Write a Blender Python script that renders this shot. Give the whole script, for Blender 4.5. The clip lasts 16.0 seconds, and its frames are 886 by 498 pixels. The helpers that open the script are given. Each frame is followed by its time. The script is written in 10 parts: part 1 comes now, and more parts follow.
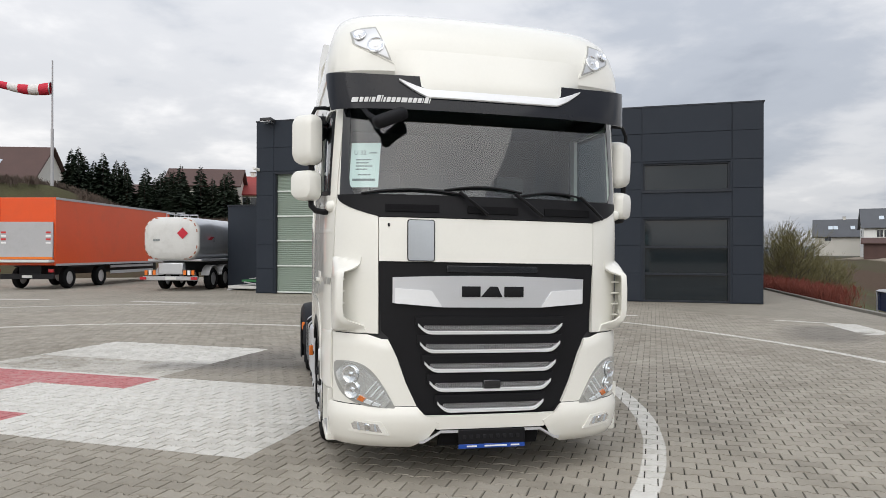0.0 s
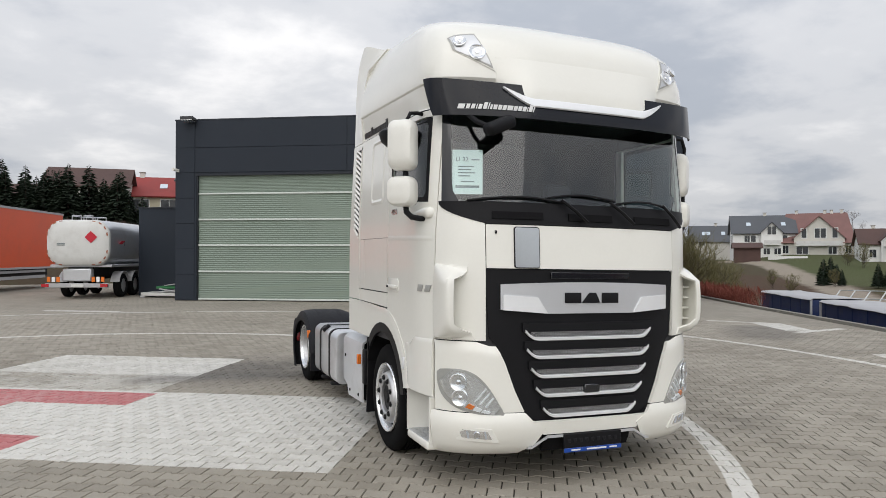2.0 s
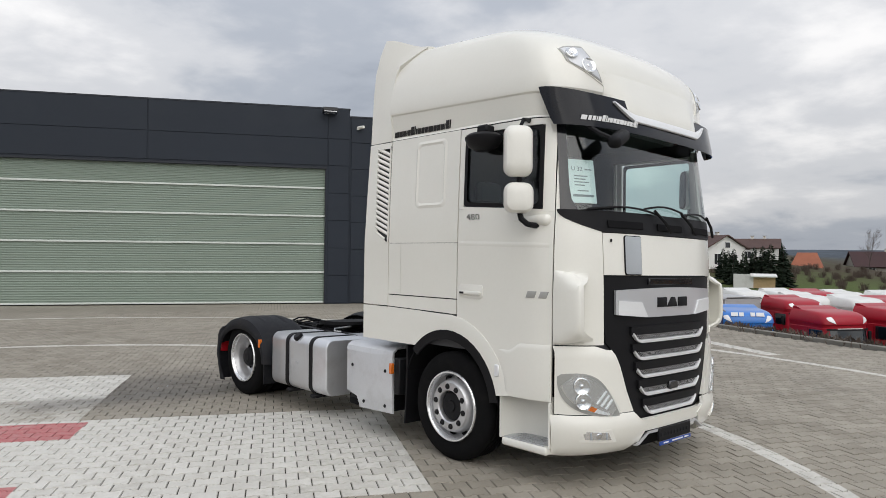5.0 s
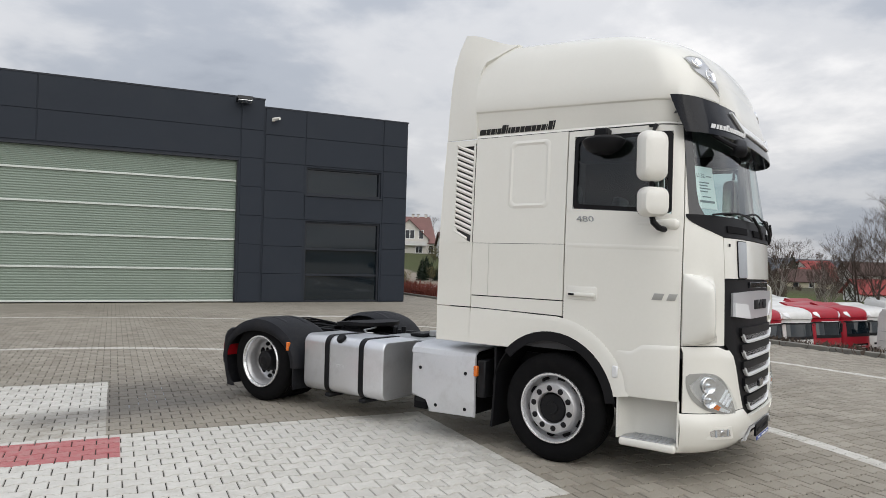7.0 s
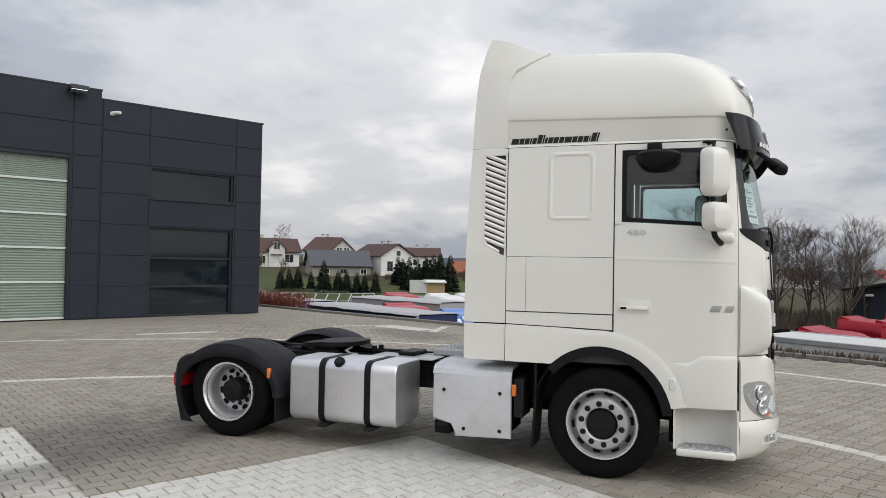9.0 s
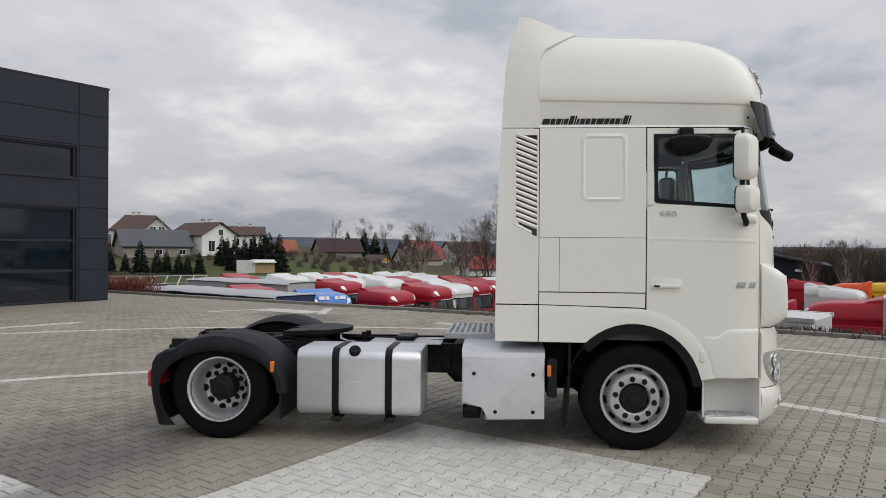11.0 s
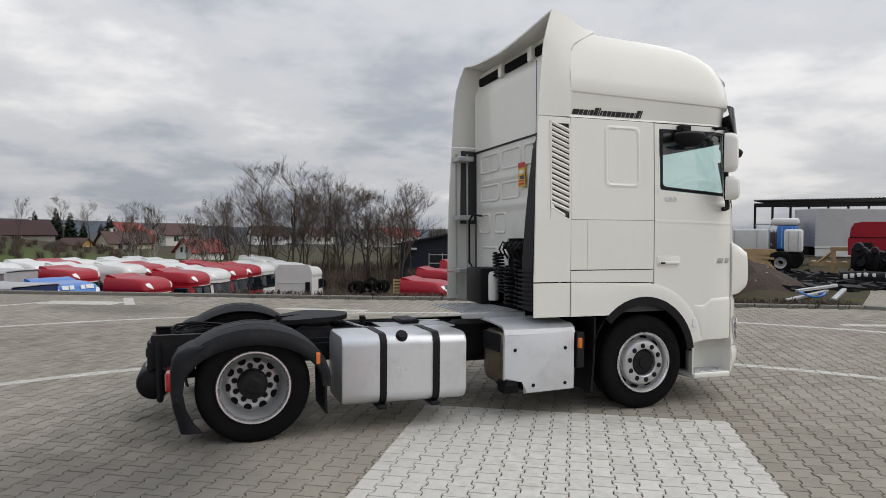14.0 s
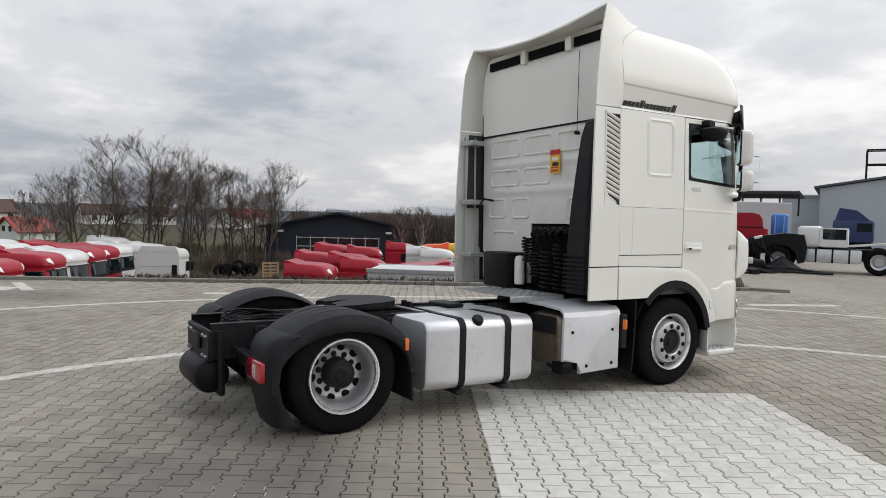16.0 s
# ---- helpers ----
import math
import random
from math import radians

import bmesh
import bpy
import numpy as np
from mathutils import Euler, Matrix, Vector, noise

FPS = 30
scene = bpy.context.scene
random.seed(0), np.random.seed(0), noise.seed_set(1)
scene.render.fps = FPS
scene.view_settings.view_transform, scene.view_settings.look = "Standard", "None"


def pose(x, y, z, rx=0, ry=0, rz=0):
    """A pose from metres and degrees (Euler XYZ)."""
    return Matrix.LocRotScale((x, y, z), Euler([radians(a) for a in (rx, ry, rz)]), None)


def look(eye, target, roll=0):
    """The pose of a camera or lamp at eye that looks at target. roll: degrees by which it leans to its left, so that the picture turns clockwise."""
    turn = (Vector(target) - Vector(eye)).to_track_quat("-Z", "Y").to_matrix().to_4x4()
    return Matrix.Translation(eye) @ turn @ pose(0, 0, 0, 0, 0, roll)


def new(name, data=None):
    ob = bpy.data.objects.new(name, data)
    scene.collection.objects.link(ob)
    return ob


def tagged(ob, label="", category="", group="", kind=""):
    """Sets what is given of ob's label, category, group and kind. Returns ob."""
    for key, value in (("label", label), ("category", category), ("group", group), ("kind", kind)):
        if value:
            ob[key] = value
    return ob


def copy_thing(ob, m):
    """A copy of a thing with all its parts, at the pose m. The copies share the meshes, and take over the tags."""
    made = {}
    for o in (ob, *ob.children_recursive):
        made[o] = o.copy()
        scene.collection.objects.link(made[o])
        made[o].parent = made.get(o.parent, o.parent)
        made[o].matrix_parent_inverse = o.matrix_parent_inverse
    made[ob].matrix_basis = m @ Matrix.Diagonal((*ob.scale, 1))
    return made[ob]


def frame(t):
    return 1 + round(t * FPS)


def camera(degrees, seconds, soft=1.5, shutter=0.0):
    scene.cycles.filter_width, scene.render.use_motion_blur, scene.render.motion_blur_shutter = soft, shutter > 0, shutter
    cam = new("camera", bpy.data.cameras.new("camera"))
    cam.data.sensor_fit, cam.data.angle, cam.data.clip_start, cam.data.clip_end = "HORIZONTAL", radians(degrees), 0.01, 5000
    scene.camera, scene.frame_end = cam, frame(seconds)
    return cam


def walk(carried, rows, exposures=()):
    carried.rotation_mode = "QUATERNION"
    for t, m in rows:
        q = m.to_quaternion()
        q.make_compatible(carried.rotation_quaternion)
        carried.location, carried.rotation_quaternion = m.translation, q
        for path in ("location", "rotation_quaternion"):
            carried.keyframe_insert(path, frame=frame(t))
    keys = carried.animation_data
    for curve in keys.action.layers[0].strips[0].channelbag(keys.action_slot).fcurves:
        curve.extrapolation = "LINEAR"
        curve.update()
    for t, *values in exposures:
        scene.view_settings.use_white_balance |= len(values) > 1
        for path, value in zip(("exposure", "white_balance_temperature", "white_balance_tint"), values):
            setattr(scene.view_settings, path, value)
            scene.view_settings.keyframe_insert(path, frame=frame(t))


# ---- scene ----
cam = camera(64.5, 16.0, soft=0.6)
METRES, EYE, TILT, LEAN, TURN = 16.0, 1.739, -0.830, 1.431, -13.01
ROWS = [
    (0.0, 0.0, 0.0, 0.0, -0.03, 0.97, -1.58),
    (0.5, -0.022, 0.0018, -0.0021, -1.39, 0.7, -2.16),
    (1.0, -0.0489, 0.0004, -0.0013, -3.88, 0.87, -1.72),
    (1.5, -0.0754, -0.001, -0.0002, -7.64, 1.05, -1.77),
    (2.0, -0.1018, 0.0075, -0.0013, -9.06, 1.55, -1.38),
    (2.5, -0.131, 0.0107, -0.0019, -11.94, 1.7, -1.61),
    (3.0, -0.1602, 0.0203, -0.0035, -15.47, 1.43, -1.37),
    (3.5, -0.1862, 0.0328, -0.0021, -18.06, 1.21, -1.28),
    (6.0, -0.327, 0.1096, -0.0016, -37.6, 2.19, -1.81),
    (6.5, -0.3531, 0.1328, -0.0022, -39.67, 2.12, -2.17),
    (7.0, -0.375, 0.16, -0.0038, -42.0, 2.06, -2.05),
    (7.5, -0.3953, 0.1865, -0.0041, -45.07, 1.31, -1.8),
    (8.0, -0.4152, 0.2166, -0.003, -50.0, -0.06, -0.66),
    (8.5, -0.4288, 0.2469, -0.0017, -54.42, 1.55, -1.02),
    (11.0, -0.4782, 0.3918, -0.0001, -72.69, 1.27, -0.08),
    (11.5, -0.4849, 0.4204, -0.0004, -78.18, 1.0, -1.26),
    (12.0, -0.4858, 0.4529, -0.0006, -81.12, 0.19, -1.73),
    (12.5, -0.4887, 0.4822, 0.0004, -82.95, 1.02, -1.56),
    (13.0, -0.4941, 0.5143, 0.0007, -88.49, 0.33, -0.8),
    (13.5, -0.4961, 0.5438, -0.0004, -91.05, 0.26, -0.4),
    (14.0, -0.4983, 0.5797, 0.0003, -96.04, -0.28, 0.51),
    (14.5, -0.4944, 0.6114, -0.0001, -100.26, -0.69, -0.72),
    (15.0, -0.4889, 0.6464, 0.0014, -101.09, 0.38, -0.76),
    (15.5, -0.4844, 0.6766, 0.0017, -104.89, -0.78, -1.17),
    (16.0, -0.4691, 0.7053, 0.001, -108.58, -1.67, -0.3),
]
walk(cam, [(t, pose(-1.58, -6.58, EYE, TILT, LEAN, TURN) @ pose(METRES * x, METRES * y, METRES * z, 90 + pitch, roll, yaw)) for t, x, y, z, yaw, pitch, roll in ROWS],
     exposures=((0.0, 0.34), (3.5, 0.14), (8.5, 0.2), (11.0, 0.0), (13.5, 0.06), (15.0, 0.12), (16.0, 0.25)))

# ---- daylight: bright overcast, a soft sun ahead of the truck ----
SUN_EL, SUN_AZ = radians(46), radians(-160)      # azimuth from +y, clockwise
world = bpy.data.worlds.new("overcast_sky")
scene.world = world
world.use_nodes = True
wn, wl = world.node_tree.nodes, world.node_tree.links
wn.clear()
w_out = wn.new("ShaderNodeOutputWorld")
w_bg = wn.new("ShaderNodeBackground")
w_sky = wn.new("ShaderNodeTexSky")
w_sky.sky_type, w_sky.sun_disc = "NISHITA", False
w_sky.sun_elevation, w_sky.sun_rotation = SUN_EL, SUN_AZ
w_sky.dust_density = 3.0
w_co = wn.new("ShaderNodeTexCoord")
w_sep = wn.new("ShaderNodeSeparateXYZ")
wl.new(w_co.outputs["Generated"], w_sep.inputs[0])


def w_math(op, a, b=None):
    n = wn.new("ShaderNodeMath")
    n.operation = op
    for i, v in enumerate((a, b)):
        if v is None:
            continue
        if isinstance(v, (int, float)):
            n.inputs[i].default_value = v
        else:
            wl.new(v, n.inputs[i])
    return n.outputs[0]


# cloud deck: the direction laid on a flat layer, so that the clouds flatten towards the horizon
w_up = w_math("ADD", w_math("ABSOLUTE", w_sep.outputs[2]), 0.22)
w_cx, w_cy = w_math("DIVIDE", w_sep.outputs[0], w_up), w_math("DIVIDE", w_sep.outputs[1], w_up)
w_cmb = wn.new("ShaderNodeCombineXYZ")
wl.new(w_cx, w_cmb.inputs[0]); wl.new(w_cy, w_cmb.inputs[1])


def w_noise(scale, detail, rough, off, dist=0.0):
    mp = wn.new("ShaderNodeMapping")
    mp.inputs["Location"].default_value = off
    wl.new(w_cmb.outputs[0], mp.inputs[0])
    n = wn.new("ShaderNodeTexNoise")
    n.inputs["Scale"].default_value, n.inputs["Detail"].default_value = scale, detail
    n.inputs["Roughness"].default_value, n.inputs["Distortion"].default_value = rough, dist
    wl.new(mp.outputs[0], n.inputs["Vector"])
    return n.outputs[0]


def w_ramp(fac, stops):
    r = wn.new("ShaderNodeValToRGB")
    r.color_ramp.interpolation = "EASE"
    e = r.color_ramp.elements
    while len(e) < len(stops):
        e.new(0.5)
    for el, (p, c) in zip(e, stops):
        el.position, el.color = p, (*c, 1)
    wl.new(fac, r.inputs[0])
    return r.outputs[0]


w_big = w_noise(0.42, 6, 0.55, (5.3, 1.2, 0.4), 0.1)
w_fine = w_noise(1.5, 7, 0.58, (7.7, 4.2, 1.3), 0.15)
w_mixn = w_math("ADD", w_math("MULTIPLY", w_big, 0.66), w_math("MULTIPLY", w_fine, 0.34))
w_cloud = w_ramp(w_mixn, [(0.33, (0.325, 0.36, 0.43)), (0.44, (0.51, 0.545, 0.61)), (0.52, (0.76, 0.77, 0.80)), (0.61, (1.09, 1.075, 1.07))])
w_skyc = wn.new("ShaderNodeVectorMath")
w_skyc.operation = "SCALE"
w_skyc.inputs["Scale"].default_value = 0.08
wl.new(w_sky.outputs[0], w_skyc.inputs[0])
w_blend = wn.new("ShaderNodeMix")
w_blend.data_type = "RGBA"
w_blend.inputs["Factor"].default_value = 0.9
wl.new(w_skyc.outputs[0], w_blend.inputs["A"])
wl.new(w_cloud, w_blend.inputs["B"])
wl.new(w_blend.outputs["Result"], w_bg.inputs["Color"])
# an overcast sky is brightest overhead
w_grad = w_math("ADD", 0.70, w_math("MULTIPLY", w_math("MAXIMUM", w_sep.outputs[2], 0.0), 0.72))
wl.new(w_grad, w_bg.inputs["Strength"])
wl.new(w_bg.outputs[0], w_out.inputs[0])
sun_data = bpy.data.lights.new("sun", "SUN")
sun_data.energy, sun_data.angle, sun_data.color = 1.1, radians(75), (1.0, 0.97, 0.92)
sun_dir = Vector((math.sin(SUN_AZ) * math.cos(SUN_EL), math.cos(SUN_AZ) * math.cos(SUN_EL), math.sin(SUN_EL)))
sun = new("sun", sun_data)
sun.matrix_world = look(sun_dir * 200, (0, 0, 0))

# ---- materials ----
def mat_nodes(name):
    m = bpy.data.materials.new(name)
    m.use_nodes = True
    nt = m.node_tree
    return m, nt, nt.nodes["Principled BSDF"]


def nmath(nt, op, a, b=None, c=None, clamp=False):
    n = nt.nodes.new("ShaderNodeMath")
    n.operation, n.use_clamp = op, clamp
    for i, v in enumerate((a, b, c)):
        if v is None:
            continue
        if isinstance(v, (int, float)):
            n.inputs[i].default_value = v
        else:
            nt.links.new(v, n.inputs[i])
    return n.outputs[0]


def nmix(nt, fac, a, b, blend="MIX"):
    n = nt.nodes.new("ShaderNodeMix")
    n.data_type, n.blend_type = "RGBA", blend
    for key, v in (("Factor", fac), ("A", a), ("B", b)):
        sock = [s for s in n.inputs if s.name == key and (s.type == "RGBA" or key == "Factor" and s.type == "VALUE")][0]
        if isinstance(v, (int, float)):
            sock.default_value = v
        elif isinstance(v, tuple):
            sock.default_value = (*v, 1)
        else:
            nt.links.new(v, sock)
    return [s for s in n.outputs if s.type == "RGBA"][0]


def nnoise(nt, scale, detail=4, rough=0.55, vec=None, dist=0.0):
    n = nt.nodes.new("ShaderNodeTexNoise")
    n.inputs["Scale"].default_value, n.inputs["Detail"].default_value = scale, detail
    n.inputs["Roughness"].default_value, n.inputs["Distortion"].default_value = rough, dist
    if vec is None:
        tc = nt.nodes.new("ShaderNodeTexCoord")
        vec = tc.outputs["Object"]
    nt.links.new(vec, n.inputs["Vector"])
    return n.outputs[0]


def nramp(nt, fac, stops):
    r = nt.nodes.new("ShaderNodeValToRGB")
    e = r.color_ramp.elements
    while len(e) < len(stops):
        e.new(0.5)
    for el, (p, c) in zip(e, stops):
        el.position, el.color = p, (*c, 1) if len(c) == 3 else c
    nt.links.new(fac, r.inputs[0])
    return r.outputs[0]


def nbump(nt, height, strength, distance, b):
    n = nt.nodes.new("ShaderNodeBump")
    n.inputs["Strength"].default_value, n.inputs["Distance"].default_value = strength, distance
    nt.links.new(height, n.inputs["Height"])
    nt.links.new(n.outputs[0], b.inputs["Normal"])


def shade(c, k):
    return tuple(min(1.0, x * k) for x in c)


def surface(name, color, rough=0.5, metal=0.0, var=0.12, scale=3.0, fine=60.0, bump=0.0, coat=0.0, spec=0.5, dirt=None):
    """A surface with variation at two scales: broad tone and fine grain, in colour, gloss and relief."""
    m, nt, b = mat_nodes(name)
    big, small = nnoise(nt, scale, 5), nnoise(nt, fine, 3)
    f = nmath(nt, "ADD", nmath(nt, "MULTIPLY", big, 0.65), nmath(nt, "MULTIPLY", small, 0.35))
    col = nramp(nt, f, [(0.3, shade(color, 1 - var)), (0.7, shade(color, 1 + var))])
    if dirt:
        patches = nramp(nt, nnoise(nt, scale * 2.3, 6, 0.65), [(0.5, (0, 0, 0)), (0.72, (1, 1, 1))])
        col = nmix(nt, nmath(nt, "MULTIPLY", patches, dirt[1]), col, dirt[0])
    nt.links.new(col, b.inputs["Base Color"])
    nt.links.new(nmath(nt, "ADD", rough - 0.08, nmath(nt, "MULTIPLY", f, 0.16), clamp=True), b.inputs["Roughness"])
    b.inputs["Metallic"].default_value = metal
    b.inputs["Specular IOR Level"].default_value = spec
    b.inputs["Coat Weight"].default_value = coat
    b.inputs["Coat Roughness"].default_value = 0.06
    if bump:
        nbump(nt, small, 0.6, bump, b)
    return m


def glass(name, tint, rough=0.0, mirror=0.075):
    """Clear sheet glass: a sharp reflection over a tinted see-through layer."""
    m, nt, b = mat_nodes(name)
    nt.nodes.remove(b)
    out = nt.nodes["Material Output"]
    tr, gl, mx, lw = (nt.nodes.new(k) for k in ("ShaderNodeBsdfTransparent", "ShaderNodeBsdfGlossy", "ShaderNodeMixShader", "ShaderNodeLayerWeight"))
    tr.inputs[0].default_value = (*tint, 1)
    gl.inputs["Roughness"].default_value = rough
    lw.inputs["Blend"].default_value = 0.5
    gloss = nmath(nt, "ADD", mirror, nmath(nt, "MULTIPLY", nmath(nt, "POWER", lw.outputs["Facing"], 4.0), 0.85))
    nt.links.new(gloss, mx.inputs[0])
    nt.links.new(tr.outputs[0], mx.inputs[1])
    nt.links.new(gl.outputs[0], mx.inputs[2])
    nt.links.new(mx.outputs[0], out.inputs["Surface"])
    return m


M = {}
M["white"] = surface("white_cab_paint", (0.82, 0.81, 0.75), 0.24, 0, 0.02, 1.2, 40, coat=0.6, dirt=((0.62, 0.58, 0.5), 0.05))
M["whiteplastic"] = surface("white_plastic", (0.81, 0.80, 0.745), 0.3, 0, 0.03, 2, 60, coat=0.3)
M["offwhite"] = surface("white_unpolished_panel", (0.78, 0.775, 0.73), 0.38, 0, 0.03, 1.5, 30, dirt=((0.5, 0.46, 0.4), 0.18))
M["black"] = surface("black_plastic", (0.0075, 0.0075, 0.009), 0.5, 0, 0.25, 3, 90, bump=0.0006, spec=0.2)
M["glossblack"] = surface("gloss_black_panel", (0.012, 0.013, 0.016), 0.1, 0, 0.1, 2, 50, coat=0.6)
# near-black for underbody parts, and painted-in shade for gaps, recesses and openings
M["darkgap"] = surface("dark_underbody_and_gaps", (0.008, 0.008, 0.009), 0.8, 0, 0.3, 4, 40, spec=0.1)
M["fender"] = surface("dark_grey_fender_plastic", (0.0125, 0.013, 0.016), 0.58, 0, 0.25, 4, 160, bump=0.0015, spec=0.2, dirt=((0.045, 0.042, 0.038), 0.3))
M["chassis"] = surface("dark_chassis_steel", (0.011, 0.0115, 0.0135), 0.55, 0.1, 0.3, 3, 60, bump=0.0008, spec=0.25, dirt=((0.05, 0.04, 0.033), 0.25))
M["rubber"] = surface("tyre_rubber", (0.0065, 0.0065, 0.007), 0.85, 0, 0.25, 4, 120, bump=0.001, spec=0.1, dirt=((0.02, 0.0185, 0.017), 0.3))
M["rim"] = surface("silver_painted_wheel", (0.56, 0.56, 0.57), 0.33, 0.65, 0.10, 5, 80, dirt=((0.3, 0.28, 0.26), 0.3))
M["stainless"] = surface("heat_stained_steel", (0.24, 0.19, 0.15), 0.35, 0.8, 0.3, 5, 40, dirt=((0.08, 0.05, 0.03), 0.4))
M["brightlip"] = surface("polished_rim_lip", (0.78, 0.79, 0.8), 0.22, 0.8, 0.05, 6, 60)
M["whitechrome"] = surface("bright_satin_trim", (0.80, 0.81, 0.82), 0.42, 0.2, 0.03, 4, 40)
M["hub"] = surface("dark_wheel_hub", (0.010, 0.010, 0.0115), 0.55, 0.0, 0.35, 9, 90, bump=0.002, spec=0.2, dirt=((0.03, 0.026, 0.022), 0.4))
M["silver"] = surface("silver_badge_panel", (0.64, 0.65, 0.67), 0.32, 0.5, 0.04, 3, 120)
M["silverpaint"] = surface("satin_silver_paint", (0.60, 0.61, 0.63), 0.33, 0.5, 0.05, 2, 90)
M["alu"] = surface("brushed_aluminium_tank", (0.70, 0.71, 0.73), 0.36, 0.72, 0.06, 1.6, 70, dirt=((0.40, 0.39, 0.37), 0.3))
M["cover"] = surface("silver_grey_cover", (0.66, 0.67, 0.69), 0.40, 0.35, 0.05, 2, 60, dirt=((0.35, 0.33, 0.31), 0.3))
M["chrome"] = surface("chrome_trim", (0.72, 0.73, 0.75), 0.14, 1.0, 0.04, 4, 60)
M["mesh"] = surface("grille_mesh_metal", (0.66, 0.67, 0.69), 0.35, 0.6, 0.1, 6, 80)
M["steel"] = surface("galvanised_plate", (0.50, 0.51, 0.52), 0.42, 0.7, 0.15, 4, 50, bump=0.0006, dirt=((0.2, 0.19, 0.18), 0.4))
M["amber"] = surface("amber_reflector", (0.72, 0.17, 0.02), 0.2, 0, 0.1, 8, 90, coat=0.5)
M["redlens"] = surface("red_lamp_lens", (0.42, 0.012, 0.02), 0.15, 0, 0.12, 9, 80, coat=0.7)
M["lampclear"] = surface("clear_lamp_segment", (0.70, 0.55, 0.55), 0.2, 0, 0.05, 9, 80, coat=0.5)
M["reflector"] = surface("lamp_reflector", (0.88, 0.89, 0.90), 0.14, 0.85, 0.06, 14, 60)
M["mirrorglass"] = surface("mirror_glass", (0.75, 0.77, 0.78), 0.1, 1.0, 0.02, 4, 40)
M["lampbezel"] = surface("grey_lamp_bezel", (0.38, 0.38, 0.36), 0.35, 0.2, 0.08, 6, 60)
M["greyplate"] = surface("grey_plastic_plate", (0.42, 0.45, 0.48), 0.38, 0, 0.05, 3, 60)
M["paper"] = surface("notice_paper", (0.82, 0.87, 0.86), 0.6, 0, 0.03, 5, 80)
M["ink"] = surface("printed_ink", (0.16, 0.19, 0.20), 0.6, 0, 0.1, 9, 90)
M["whiteink"] = surface("white_vinyl_lettering", (0.80, 0.80, 0.80), 0.5, 0, 0.02, 9, 90)
M["blackink"] = surface("black_vinyl_lettering", (0.015, 0.015, 0.016), 0.4, 0, 0.1, 9, 90)
M["blue"] = surface("blue_plate_strip", (0.01, 0.06, 0.32), 0.35, 0, 0.06, 6, 60)
M["yellow"] = surface("yellow_label", (0.75, 0.46, 0.03), 0.45, 0, 0.05, 6, 60)
M["redlabel"] = surface("red_label", (0.55, 0.03, 0.03), 0.45, 0, 0.05, 6, 60)
M["interior"] = surface("grey_cab_interior", (0.09, 0.09, 0.095), 0.7, 0, 0.15, 3, 50)
M["interiordark"] = surface("dark_cab_interior", (0.035, 0.035, 0.038), 0.65, 0, 0.2, 3, 60)
M["curtain"] = surface("cab_headliner", (0.065, 0.065, 0.067), 0.8, 0, 0.1, 3, 50)
M["screen"] = glass("tinted_windscreen", (0.74, 0.86, 0.85), mirror=0.11)
M["sideglass"] = glass("tinted_side_glass", (0.74, 0.88, 0.87))
M["lampglass"] = glass("clear_lamp_cover", (0.93, 0.95, 0.96))
M["visor"] = surface("smoked_visor", (0.007, 0.008, 0.012), 0.12, 0, 0.15, 2, 40, coat=0.0, spec=0.3)
M["ventback"] = surface("grey_vent_backing", (0.06, 0.06, 0.06), 0.6, 0, 0.1, 4, 40)
M["clad"] = surface("anthracite_cladding", (0.024, 0.030, 0.041), 0.55, 0.0, 0.09, 0.35, 18, dirt=((0.05, 0.055, 0.06), 0.15), spec=0.22)
M["cladtrim"] = surface("anthracite_trim", (0.019, 0.023, 0.031), 0.5, 0.3, 0.1, 0.6, 20)
M["greenpanel"] = surface("pale_green_door_slat", (0.215, 0.268, 0.222), 0.48, 0.05, 0.06, 0.5, 30, dirt=((0.24, 0.28, 0.24), 0.25))
M["whitetrim"] = surface("white_door_rail", (0.62, 0.66, 0.62), 0.45, 0.1, 0.05, 1, 40)
M["windowglass"] = surface("dark_window_glass", (0.006, 0.012, 0.017), 0.05, 0, 0.1, 0.4, 6, coat=0.4, spec=0.5)
M["concrete"] = surface("kerb_concrete", (0.22, 0.21, 0.185), 0.85, 0, 0.16, 1.5, 40, bump=0.004, dirt=((0.16, 0.15, 0.12), 0.5))
M["lampcase"] = surface("black_lamp_housing", (0.02, 0.02, 0.022), 0.4, 0.2, 0.1, 4, 60)


M["orange"] = surface("orange_trailer_paint", (0.74, 0.085, 0.012), 0.35, 0, 0.06, 0.6, 30, dirt=((0.5, 0.09, 0.03), 0.25))
M["trailerwhite"] = surface("grimy_white_panel", (0.62, 0.62, 0.60), 0.45, 0, 0.06, 0.8, 30, dirt=((0.35, 0.33, 0.30), 0.35))
M["trailergrey"] = surface("weathered_grey_tarpaulin", (0.42, 0.42, 0.43), 0.6, 0, 0.06, 0.8, 20, dirt=((0.3, 0.29, 0.28), 0.3))
M["redcab"] = surface("red_cab_paint", (0.36, 0.008, 0.022), 0.38, 0, 0.08, 1.2, 30, coat=0.12, spec=0.35)
M["whitecab"] = surface("white_cab_shell_paint", (0.72, 0.72, 0.70), 0.35, 0, 0.05, 1.2, 30, coat=0.3, dirt=((0.45, 0.43, 0.4), 0.25))
M["bluecab"] = surface("blue_cab_paint", (0.02, 0.17, 0.55), 0.35, 0, 0.08, 1.2, 30, coat=0.4)
